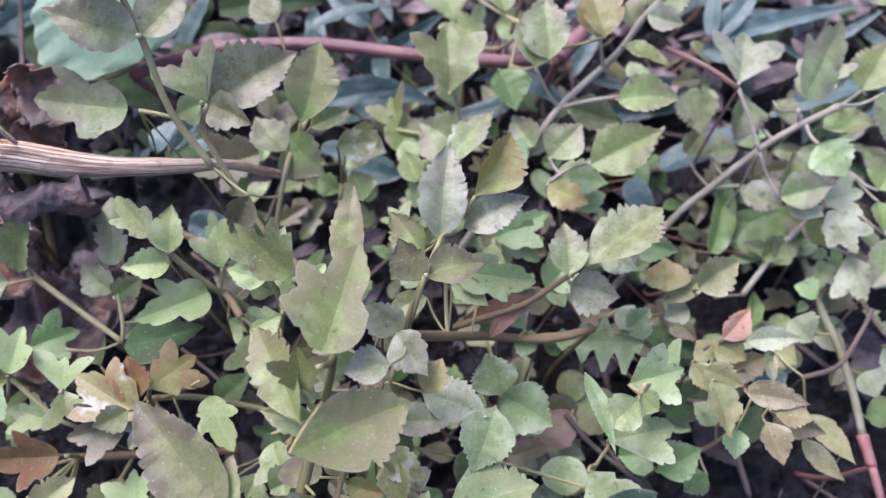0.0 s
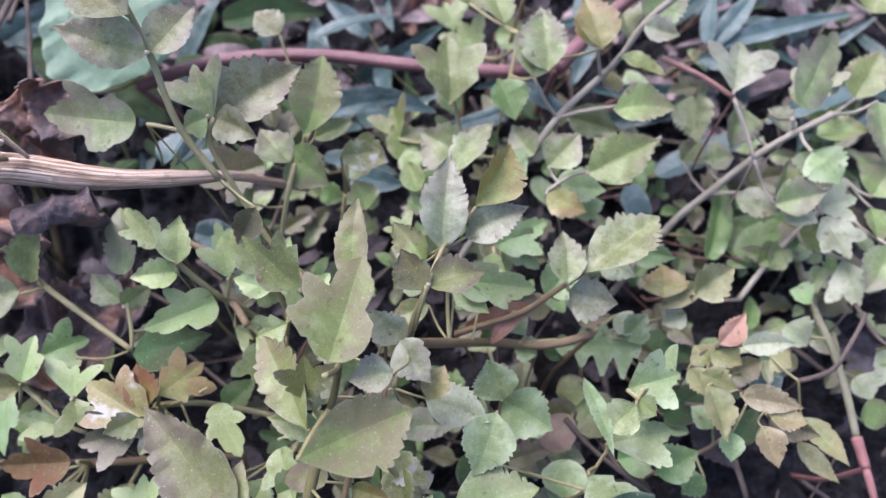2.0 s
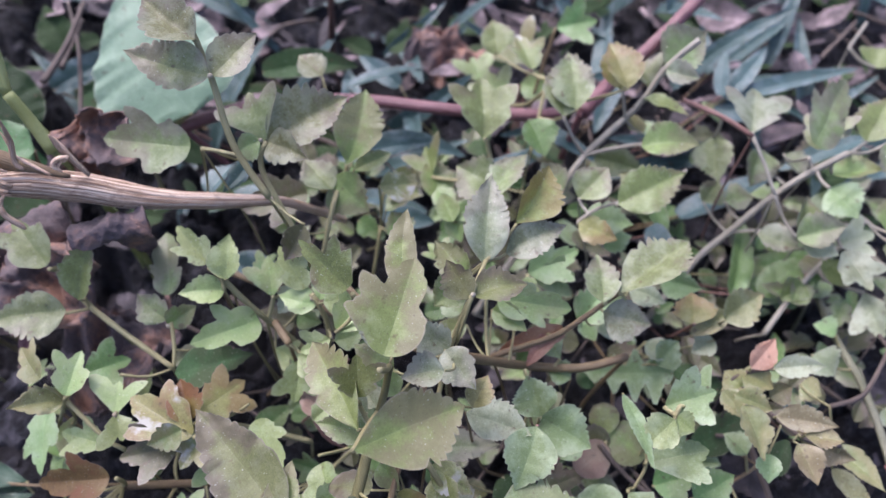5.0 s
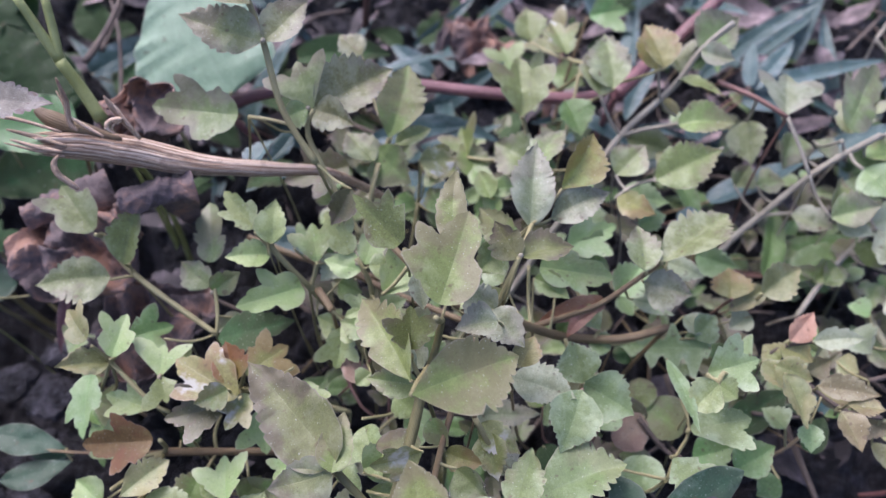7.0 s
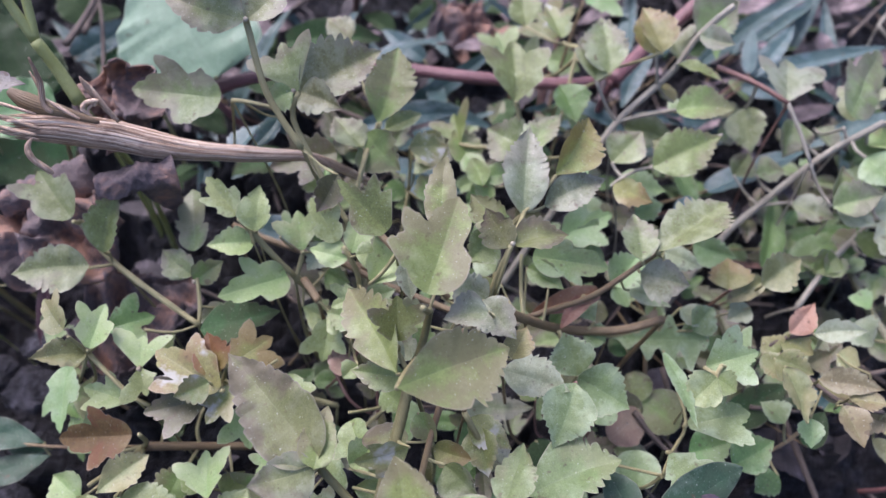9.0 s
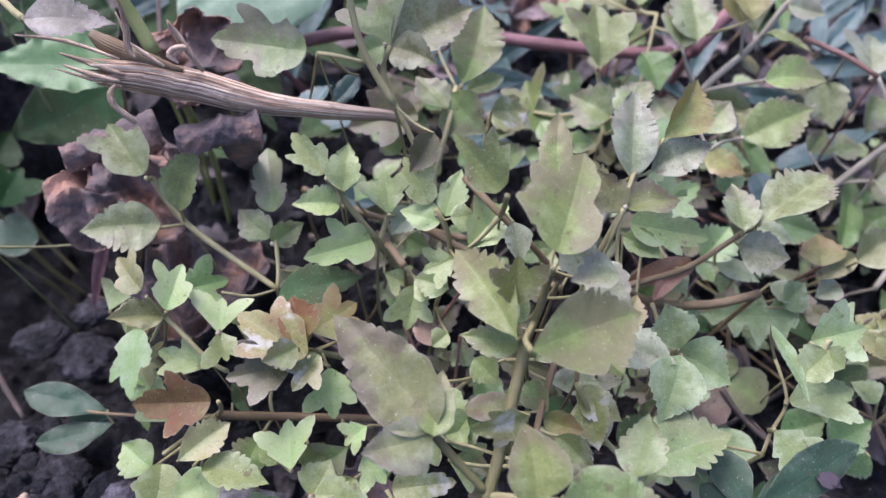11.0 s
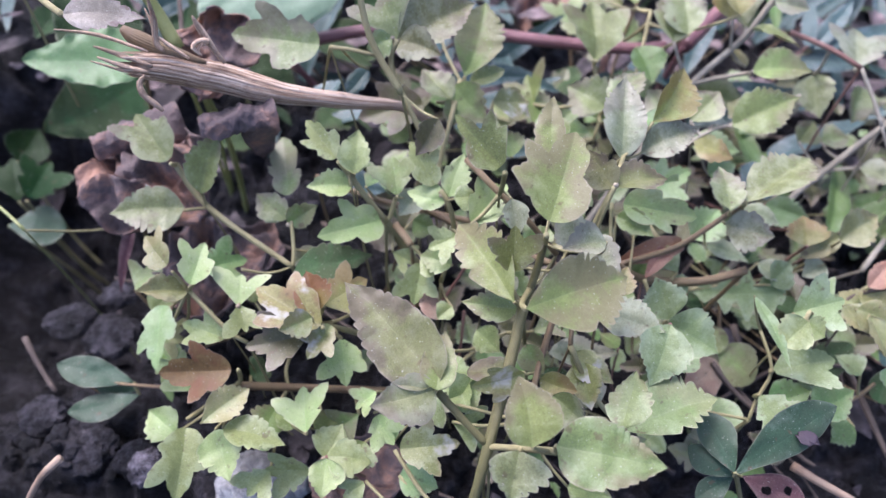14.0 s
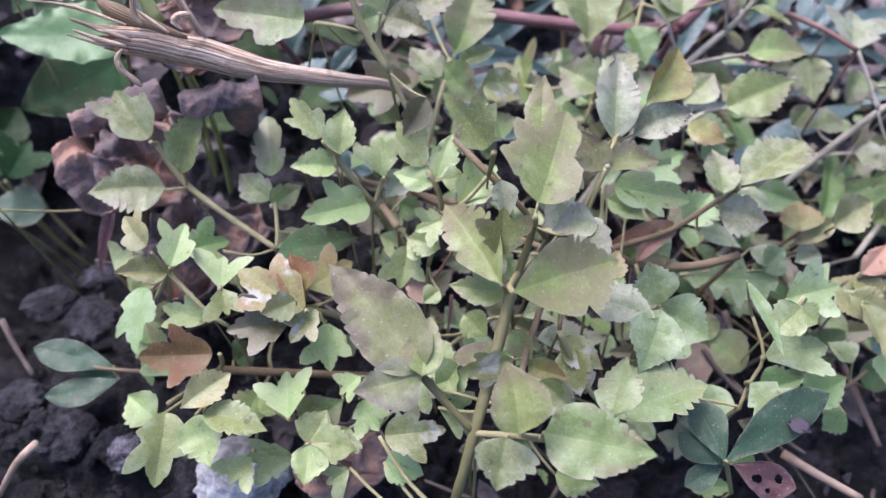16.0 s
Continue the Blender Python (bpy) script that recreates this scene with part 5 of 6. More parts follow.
leaf(m9, "ovate", "palegreen", (0.0633, 0.2265, 0.0337), (0.0754, 0.2300, 0.0363), 0.0115)
leaf(m9, "ovate", "olive", (0.0800, 0.2438, 0.0492), (0.0716, 0.2523, 0.0508), 0.0115)
leaf(m9, "ovate", "dusk", (0.1260, 0.2575, 0.0186), (0.1383, 0.2581, 0.0214), 0.0149)
leaf(m9, "ovate", "grey", (0.1583, 0.2818, 0.0211), (0.1660, 0.2692, 0.0189), 0.0139)
leaf(m9, "ovate", "dusk", (0.1162, 0.2587, 0.0177), (0.1249, 0.2681, 0.0223), 0.0131)
leaf(m9, "ovate", "olive", (0.1526, 0.2171, 0.0119), (0.1424, 0.2111, 0.0081), 0.0134)
leaf(m9, "ovate", "olive", (0.1611, 0.2129, 0.0178), (0.1693, 0.2215, 0.0222), 0.0146)
stem(m9, "vine", 0.0014, (0.0084, 0.2115, 0.0062), (0.0266, 0.2310, 0.0210), (0.0429, 0.2470, 0.0361), (0.0579, 0.2611, 0.0521), (0.0822, 0.2807, 0.0599), (0.0929, 0.2889, 0.0734), (0.1051, 0.2929, 0.0846))
stem(m9, "vine", 0.0015, (0.0839, 0.2116, -0.0193), (0.1091, 0.2337, 0.0035), (0.1242, 0.2421, 0.0162), (0.1464, 0.2519, 0.0362), (0.1671, 0.2553, 0.0533))
stem(m9, "vine", 0.0009, (0.0579, 0.2611, 0.0521), (0.0675, 0.2612, 0.0554), (0.0808, 0.2601, 0.0593))
stem(m9, "vine", 0.0007, (0.0502, 0.2255, 0.0550), (0.0594, 0.2299, 0.0580), (0.0730, 0.2320, 0.0600), (0.0935, 0.2402, 0.0660))
stem(m9, "vine", 0.0007, (0.1242, 0.2421, 0.0162), (0.1360, 0.2398, 0.0208), (0.1503, 0.2340, 0.0248))
stem(m9, "vine", 0.0007, (0.1522, 0.2333, 0.0256), (0.1674, 0.2320, 0.0346))
stem(m9, "redstem", 0.0011, (0.0995, 0.2775, 0.0660), (0.1145, 0.2682, 0.0645), (0.1254, 0.2591, 0.0622))
stem(m9, "vine", 0.0008, (0.1254, 0.2591, 0.0622), (0.1300, 0.2487, 0.0554), (0.1334, 0.2386, 0.0490))
stem(m9, "vine", 0.0012, (0.1344, 0.1989, 0.0000), (0.1504, 0.2155, 0.0100), (0.1680, 0.2291, 0.0200), (0.1784, 0.2366, 0.0300))
stem(m9, "vine", 0.0007, (0.1541, 0.2585, 0.0469), (0.1551, 0.2545, 0.0441))
stem(m9, "vine", 0.0009, (0.2042, 0.3414, 0.0300), (0.2187, 0.3583, 0.0300))

leaf(m10, "oak", "palegreen", (0.0825, 0.1697, 0.0302), (0.0444, 0.1752, 0.0260), 0.0200, 0)
leaf(m10, "crown", "palegreen", (0.0690, 0.1469, 0.0567), (0.0872, 0.1500, 0.0605), 0.0191)
leaf(m10, "ovate", "palegreen", (0.0538, 0.1484, 0.0661), (0.0611, 0.1237, 0.0625), 0.0066)
leaf(m10, "ovate", "bright", (0.0694, 0.1395, 0.0648), (0.0586, 0.1319, 0.0618), 0.0120)
leaf(m10, "ovate", "bright", (0.0717, 0.1427, 0.0575), (0.0773, 0.1373, 0.0574), 0.0103)
leaf(m10, "crown", "palegreen", (0.0623, 0.1313, 0.0440), (0.0840, 0.1346, 0.0480), 0.0231)
leaf(m10, "round", "palegreen", (0.0493, 0.1174, 0.0229), (0.0511, 0.1306, 0.0250), 0.0158)
leaf(m10, "lobed", "palegreen", (0.0542, 0.1209, 0.0491), (0.0633, 0.1072, 0.0484), 0.0173)
leaf(m10, "ovate", "green", (0.0820, 0.1237, 0.0256), (0.0972, 0.1306, 0.0292), 0.0142)
leaf(m10, "ovate", "green", (0.0701, 0.1306, 0.0186), (0.0856, 0.1338, 0.0214), 0.0144)
leaf(m10, "round", "pink", (0.0551, 0.1470, 0.0185), (0.0433, 0.1372, 0.0156), 0.0147)
leaf(m10, "round", "olive", (0.0575, 0.1537, 0.0121), (0.0710, 0.1433, 0.0119), 0.0175)
leaf(m10, "round", "olive", (0.0570, 0.1529, 0.0140), (0.0563, 0.1649, 0.0162), 0.0115)
leaf(m10, "round", "dark", (0.0544, 0.1703, 0.0195), (0.0486, 0.1775, 0.0205), 0.0092)
leaf(m10, "round", "dark", (0.0139, 0.1327, 0.0307), (0.0208, 0.1207, 0.0293), 0.0124)
leaf(m10, "round", "dark", (-0.0133, 0.1379, 0.0305), (-0.0044, 0.1316, 0.0295), 0.0103)
leaf(m10, "crown", "palegreen", (0.0878, 0.1522, 0.0496), (0.0817, 0.1609, 0.0504), 0.0128)
leaf(m10, "ovate", "palegreen", (0.0761, 0.1723, 0.0334), (0.0857, 0.1801, 0.0366), 0.0126)
leaf(m10, "ovate", "pale", (0.0731, 0.1813, 0.0353), (0.0805, 0.1739, 0.0347), 0.0116)
leaf(m10, "ovate", "pale", (0.1010, 0.1826, 0.0312), (0.0920, 0.1792, 0.0288), 0.0101)
leaf(m10, "ovate", "palegreen", (0.1066, 0.1403, 0.0198), (0.1004, 0.1494, 0.0202), 0.0125)
stem(m10, "petiole", 0.0009, (0.0389, 0.1760, 0.0231), (0.0519, 0.1756, 0.0259), (0.0624, 0.1753, 0.0286))
stem(m10, "petiole", 0.0006, (0.0548, 0.1179, 0.0350), (0.0583, 0.1246, 0.0382), (0.0637, 0.1328, 0.0428), (0.0613, 0.1456, 0.0472))
stem(m10, "petiole", 0.0008, (0.0717, 0.1427, 0.0576), (0.0737, 0.1458, 0.0597))
stem(m10, "stalk", 0.0009, (0.0467, 0.1428, 0.0000), (0.0577, 0.1527, 0.0100), (0.0623, 0.1722, 0.0150), (0.0627, 0.1798, 0.0200))
stem(m10, "stalk", 0.0007, (0.0852, 0.1270, 0.0100), (0.1064, 0.1351, 0.0100), (0.1168, 0.1415, 0.0100))
leaf(m10, "ovate", "green", (0.1030, 0.1240, 0.0111), (0.0940, 0.1187, 0.0089), 0.0125)

leaf(m11, "ovate", "cream", (0.1056, 0.1662, 0.0376), (0.1159, 0.1590, 0.0382), 0.0117)
leaf(m11, "ovate", "cream", (0.0975, 0.1537, 0.0467), (0.1088, 0.1468, 0.0477), 0.0116)
leaf(m11, "ovate", "cream", (0.0979, 0.1482, 0.0518), (0.1023, 0.1296, 0.0494), 0.0145)
leaf(m11, "ovate", "fading", (0.1093, 0.1446, 0.0487), (0.1281, 0.1388, 0.0520), 0.0090)
leaf(m11, "ovate", "fading", (0.1171, 0.1375, 0.0491), (0.1287, 0.1338, 0.0512), 0.0098)
leaf(m11, "ovate", "fading", (0.1118, 0.1335, 0.0532), (0.1154, 0.1199, 0.0519), 0.0095)
leaf(m11, "ovate", "palegreen", (0.1066, 0.1344, 0.0404), (0.1049, 0.1246, 0.0386), 0.0084)
leaf(m11, "ovate", "pale", (0.1154, 0.1642, 0.0435), (0.1330, 0.1630, 0.0473), 0.0083)
leaf(m11, "ovate", "pinkdead", (0.1081, 0.1661, 0.0412), (0.1185, 0.1758, 0.0456), 0.0092, 0)
leaf(m11, "ovate", "cream", (0.1051, 0.1611, 0.0348), (0.1004, 0.1680, 0.0353), 0.0098)
leaf(m11, "ovate", "cream", (0.0942, 0.1563, 0.0453), (0.1007, 0.1455, 0.0444), 0.0084)
leaf(m11, "ovate", "pale", (0.1423, 0.1795, 0.0201), (0.1495, 0.1705, 0.0199), 0.0136)
leaf(m11, "serrate", "cream", (0.1403, 0.1430, 0.0194), (0.1531, 0.1244, 0.0206), 0.0095)
leaf(m11, "serrate", "cream", (0.1368, 0.1342, 0.0194), (0.1480, 0.1187, 0.0206), 0.0075)
leaf(m11, "ovate", "fading", (0.1153, 0.1498, 0.0338), (0.1323, 0.1437, 0.0361), 0.0103)
leaf(m11, "ovate", "fading", (0.1243, 0.1417, 0.0289), (0.1407, 0.1334, 0.0311), 0.0105)
leaf(m11, "ovate", "pale", (0.1739, 0.1628, -0.0001), (0.1792, 0.1532, 0.0001), 0.0138)
leaf(m11, "round", "olive", (0.1731, 0.1448, -0.0014), (0.1834, 0.1504, 0.0014), 0.0129)
leaf(m11, "lobed", "pale", (0.1862, 0.1741, -0.0000), (0.1914, 0.1643, 0.0000), 0.0158)
leaf(m11, "ovate", "cream", (0.1341, 0.1674, 0.0197), (0.1410, 0.1620, 0.0203), 0.0106)
leaf(m11, "ovate", "palegreen", (0.1598, 0.1922, 0.0102), (0.1524, 0.1983, 0.0098), 0.0127)
leaf(m11, "ovate", "fading", (0.1172, 0.1589, 0.0288), (0.1258, 0.1621, 0.0312), 0.0091)
stem(m11, "twig", 0.0007, (0.1163, 0.1652, 0.0420), (0.1056, 0.1658, 0.0370), (0.0998, 0.1623, 0.0327))
stem(m11, "twig", 0.0009, (0.1050, 0.1610, 0.0350), (0.1142, 0.1493, 0.0350), (0.1237, 0.1402, 0.0350), (0.1349, 0.1377, 0.0350))
stem(m11, "weedstem", 0.0016, (0.1650, 0.2230, -0.0040), (0.1628, 0.1937, 0.0040), (0.1623, 0.1704, 0.0120), (0.1606, 0.1511, 0.0170), (0.1593, 0.1350, 0.0180))
stem(m11, "pinkjoint", 0.0020, (0.1593, 0.1350, 0.0180), (0.1595, 0.1297, 0.0180), (0.1600, 0.1239, 0.0175))
stem(m11, "pinkjoint", 0.0014, (0.1600, 0.1239, 0.0175), (0.1608, 0.1133, 0.0160), (0.1653, 0.1005, 0.0060))
stem(m11, "redstem", 0.0017, (0.1664, 0.2363, -0.0100), (0.1652, 0.2292, -0.0070), (0.1648, 0.2224, -0.0040), (0.1643, 0.2158, -0.0020))
stem(m11, "twig", 0.0009, (0.1380, 0.1542, 0.0300), (0.1513, 0.1578, 0.0300), (0.1629, 0.1703, 0.0300), (0.1695, 0.1789, 0.0300))
stem(m11, "twig", 0.0008, (0.1718, 0.1872, 0.0200), (0.1767, 0.1729, 0.0200), (0.1818, 0.1680, 0.0200))

leaf(m13, "oblong", "deepgreen", (0.0385, 0.0932, 0.0554), (0.0721, 0.1098, 0.0647), 0.0133)
leaf(m13, "oblong", "deepgreen", (0.0406, 0.0952, 0.0491), (0.0332, 0.1146, 0.0509), 0.0110)
leaf(m13, "oblong", "deepgreen", (0.0415, 0.0955, 0.0452), (0.0293, 0.1056, 0.0448), 0.0084)
leaf(m13, "oblong", "deepgreen", (0.0454, 0.0983, 0.0371), (0.0652, 0.1125, 0.0429), 0.0080)
eaten(leaf(m13, "oblong", "wine", (0.0448, 0.0958, 0.0439), (0.0617, 0.0877, 0.0461), 0.0109), (0.40, 0.12), (0.72, -0.05), (0.60, 0.30))
leaf(m13, "oblong", "deepgreen", (0.0427, 0.0963, 0.0413), (0.0306, 0.0905, 0.0387), 0.0077)
stem(m13, "petiole", 0.0008, (0.0444, 0.0980, 0.0400), (0.0515, 0.0936, 0.0200))

leaf(bg2, "big", "lush", (-0.1718, 0.2653, 0.0657), (-0.2177, 0.2588, 0.0741), 0.0250)
leaf(bg2, "big", "dark", (-0.1905, 0.2926, 0.0265), (-0.2312, 0.2641, 0.0246), 0.0344)
leaf(bg2, "ovate", "streak", (-0.1604, 0.2060, 0.1367), (-0.1380, 0.2102, 0.1333), 0.0132)
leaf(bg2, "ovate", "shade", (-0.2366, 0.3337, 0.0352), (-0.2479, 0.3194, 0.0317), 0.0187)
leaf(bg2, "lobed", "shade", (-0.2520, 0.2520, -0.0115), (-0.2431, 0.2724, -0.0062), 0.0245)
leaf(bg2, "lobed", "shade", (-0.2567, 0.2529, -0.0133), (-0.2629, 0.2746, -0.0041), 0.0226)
leaf(bg2, "oblong", "deepgreen", (-0.2612, 0.2424, -0.0191), (-0.2361, 0.2455, -0.0238), 0.0203)
# curled brown strip hanging from the dead leaf, added here as a blade
leaf(bg2, "blade", "wine", (-0.1757, 0.2060, 0.0300), (-0.1857, 0.1881, 0.0060), 0.0058, 12)
stem(bg2, "greenstalk", 0.0007, (-0.2277, 0.2073, 0.0500), (-0.2176, 0.1997, 0.0500), (-0.2076, 0.1914, 0.0480))
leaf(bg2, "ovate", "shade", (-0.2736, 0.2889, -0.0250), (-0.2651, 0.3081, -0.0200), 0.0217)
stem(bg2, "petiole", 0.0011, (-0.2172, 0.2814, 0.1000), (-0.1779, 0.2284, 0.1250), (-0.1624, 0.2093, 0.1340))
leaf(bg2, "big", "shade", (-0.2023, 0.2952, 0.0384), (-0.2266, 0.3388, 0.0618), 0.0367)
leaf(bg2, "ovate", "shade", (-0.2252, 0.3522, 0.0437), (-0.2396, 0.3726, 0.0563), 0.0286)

# gr
leaf(gr, "blade", "bluegreen", (0.1441, 0.3261, 0.0126), (0.2070, 0.3303, 0.0271), 0.0089)
leaf(gr, "blade", "bluegreen", (0.1424, 0.3255, 0.0135), (0.1668, 0.3509, 0.0265), 0.0101)
leaf(gr, "blade", "bluegreen", (0.1378, 0.3232, 0.0083), (0.1682, 0.3166, 0.0117), 0.0117)
leaf(gr, "blade", "bluegreen", (0.1406, 0.3258, 0.0154), (0.1455, 0.3507, 0.0246), 0.0076)
leaf(gr, "blade", "bluegreen", (0.1081, 0.2603, 0.0042), (0.1544, 0.2773, 0.0158), 0.0161)
leaf(gr, "blade", "green", (0.1229, 0.2163, 0.0054), (0.1334, 0.2525, 0.0147), 0.0113)
leaf(gr, "blade", "green", (0.1388, 0.2171, 0.0014), (0.1599, 0.2344, 0.0086), 0.0157)
leaf(gr, "blade", "green", (0.1267, 0.2294, 0.0002), (0.1739, 0.2330, 0.0097), 0.0132)
leaf(gr, "blade", "bluegreen", (0.2023, 0.2934, 0.0151), (0.1628, 0.2874, 0.0048), 0.0104)
leaf(gr, "blade", "bluegreen", (-0.0486, 0.3302, 0.0286), (-0.0106, 0.3456, 0.0315), 0.0094)
leaf(gr, "blade", "bluegreen", (-0.0515, 0.2842, 0.0302), (-0.0060, 0.2936, 0.0298), 0.0091)
leaf(gr, "blade", "bluegreen", (-0.0372, 0.2948, 0.0269), (0.0088, 0.2897, 0.0231), 0.0103)
leaf(gr, "blade", "bluegreen", (-0.0455, 0.3177, 0.0143), (-0.0499, 0.3502, 0.0258), 0.0101)
leaf(gr, "blade", "bluegreen", (-0.0322, 0.2590, 0.0214), (-0.0076, 0.2533, 0.0186), 0.0108)
leaf(gr, "blade", "bluegreen", (-0.0424, 0.2679, 0.0221), (-0.0101, 0.2597, 0.0179), 0.0090)
leaf(gr, "blade", "bluegreen", (-0.0931, 0.2270, 0.0318), (-0.0728, 0.2249, 0.0282), 0.0120)
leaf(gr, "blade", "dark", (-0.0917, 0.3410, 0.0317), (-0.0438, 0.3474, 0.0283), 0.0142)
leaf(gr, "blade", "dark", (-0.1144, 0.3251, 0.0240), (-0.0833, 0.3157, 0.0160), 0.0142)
leaf(gr, "blade", "bluegreen", (-0.0235, 0.3423, 0.0163), (-0.0451, 0.3589, 0.0237), 0.0098)
leaf(gr, "blade", "bluegreen", (0.0399, 0.2952, 0.0318), (0.0711, 0.2774, 0.0282), 0.0086)
leaf(gr, "blade", "bluegreen", (0.0449, 0.2900, 0.0214), (0.0083, 0.2820, 0.0186), 0.0087)
leaf(gr, "blade", "green", (0.0985, 0.2506, 0.0066), (0.0938, 0.2798, 0.0135), 0.0104)
leaf(gr, "blade", "bluegreen", (0.0926, 0.2510, 0.0117), (0.1005, 0.2325, 0.0084), 0.0111)
leaf(gr, "blade", "dark", (0.0924, 0.1841, -0.0006), (0.1138, 0.1728, 0.0005), 0.0122)
leaf(gr, "blade", "dark", (0.0946, 0.1511, -0.0023), (0.1206, 0.1625, 0.0023), 0.0144)
leaf(gr, "blade", "bluegreen", (0.1380, 0.1583, -0.0122), (0.1504, 0.1784, -0.0077), 0.0113)
leaf(gr, "blade", "bluegreen", (0.0885, 0.3333, 0.0252), (0.0731, 0.3057, 0.0149), 0.0099)
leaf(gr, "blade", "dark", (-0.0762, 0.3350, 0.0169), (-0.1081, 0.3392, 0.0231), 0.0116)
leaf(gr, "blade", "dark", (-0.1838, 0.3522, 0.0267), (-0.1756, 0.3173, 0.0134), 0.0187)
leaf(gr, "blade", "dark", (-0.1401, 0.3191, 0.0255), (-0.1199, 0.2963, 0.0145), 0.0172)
leaf(gr, "blade", "green", (0.1268, 0.3642, 0.0255), (0.1267, 0.3371, 0.0146), 0.0071)
leaf(gr, "blade", "bluegreen", (0.1595, 0.3697, -0.0084), (0.1952, 0.3914, 0.0084), 0.0107)
leaf(gr, "blade", "bluegreen", (0.1475, 0.3628, -0.0059), (0.1477, 0.3920, 0.0060), 0.0084)
leaf(gr, "blade", "dark", (0.1226, 0.1388, -0.0019), (0.1316, 0.1512, 0.0019), 0.0101)
leaf(gr, "blade", "bluegreen", (-0.1992, 0.3383, 0.0285), (-0.1649, 0.3636, 0.0315), 0.0129)
leaf(gr, "blade", "bluegreen", (-0.0824, 0.2674, 0.0299), (-0.1099, 0.2584, 0.0301), 0.0078)
leaf(gr, "blade", "green", (-0.1522, 0.1520, 0.0180), (-0.1654, 0.1597, 0.0220), 0.0068)

stem(m12, "stalk", 0.0006, (-0.1884, 0.1429, 0.0200), (-0.1573, 0.1393, 0.0200), (-0.1250, 0.1388, 0.0200))
leaf(m12, "oblong", "deepgreen", (-0.1653, 0.1417, 0.0185), (-0.1931, 0.1467, 0.0254), 0.0119)
leaf(m12, "oblong", "deepgreen", (-0.1631, 0.1377, 0.0163), (-0.1868, 0.1296, 0.0197), 0.0104)
leaf(m12, "oblong", "deepgreen", (-0.1663, 0.1420, 0.0106), (-0.1815, 0.1415, 0.0134), 0.0060)

stem(bg3, "redbig", 0.0029, (-0.1213, 0.2939, 0.0450), (-0.1037, 0.3012, 0.0450), (-0.0775, 0.3067, 0.0450), (-0.0400, 0.3056, 0.0450), (0.0022, 0.2971, 0.0450), (0.0383, 0.2917, 0.0450), (0.0540, 0.2928, 0.0450))
stem(bg3, "redbig", 0.0033, (0.0602, 0.2873, 0.0500), (0.0792, 0.3087, 0.0500), (0.0975, 0.3195, 0.0600), (0.1199, 0.3380, 0.0700))
stem(bg3, "darkstem", 0.0019, (-0.0606, 0.3604, 0.0100), (-0.0564, 0.3608, 0.0400), (-0.0538, 0.3660, 0.0600))

# tw
twig("twig", 0.0015, (-0.1824, 0.3109, 0.0600), (-0.1772, 0.3342, 0.0600), (-0.1755, 0.3640, 0.0600))
twig("twig", 0.0012, (-0.1829, 0.3301, 0.0500), (-0.1806, 0.3640, 0.0500))
twig("twig", 0.0011, (0.1949, 0.3448, 0.0200), (0.2215, 0.3706, 0.0200))
twig("twig", 0.0008, (-0.0404, 0.3044, 0.0400), (-0.0535, 0.2920, 0.0400))
twig("twig", 0.0010, (0.0526, 0.1464, 0.0200), (0.0630, 0.1357, 0.0120), (0.0847, 0.1190, 0.0050))
twig("twig", 0.0013, (0.1195, 0.1589, -0.0100), (0.1230, 0.1301, -0.0100), (0.1242, 0.1189, -0.0100))
twig("twig", 0.0009, (0.1036, 0.1548, 0.0000), (0.1235, 0.1522, 0.0000))
twig("twig", 0.0014, (-0.0988, 0.3738, 0.0200), (-0.0873, 0.3874, 0.0200), (-0.0685, 0.3912, 0.0200))
twig("twig", 0.0010, (-0.1657, 0.2947, 0.0500), (-0.1773, 0.3421, 0.0500), (-0.1911, 0.3782, 0.0500))
twig("straw", 0.0016, (0.0768, 0.1100, 0.0100), (0.0852, 0.1038, 0.0100), (0.1001, 0.0938, 0.0100))
twig("straw", 0.0013, (-0.1795, 0.1090, 0.0300), (-0.1870, 0.1040, 0.0250), (-0.1978, 0.0979, 0.0100))
twig("twig", 0.0014, (0.0725, 0.1728, 0.0000), (0.0731, 0.1598, 0.0000))
twig("twig", 0.0012, (-0.2199, 0.1677, 0.0060), (-0.2121, 0.1566, 0.0040), (-0.2032, 0.1459, 0.0020))
twig("twig", 0.0009, (0.0637, 0.1453, 0.0050), (0.0808, 0.1179, 0.0050), (0.0873, 0.1115, 0.0050))
twig("twig", 0.0007, (0.0396, 0.1411, 0.0100), (0.0514, 0.1252, 0.0100), (0.0579, 0.1165, 0.0100))


for plant in (bg, m3, m14, m1, m2, m15, m4, m5, m6, m7, m8, m9, m10, m11, m12, m13, bg2, bg3, gr):
    join_up(plant, "vine" if plant is m9 else "petiole")


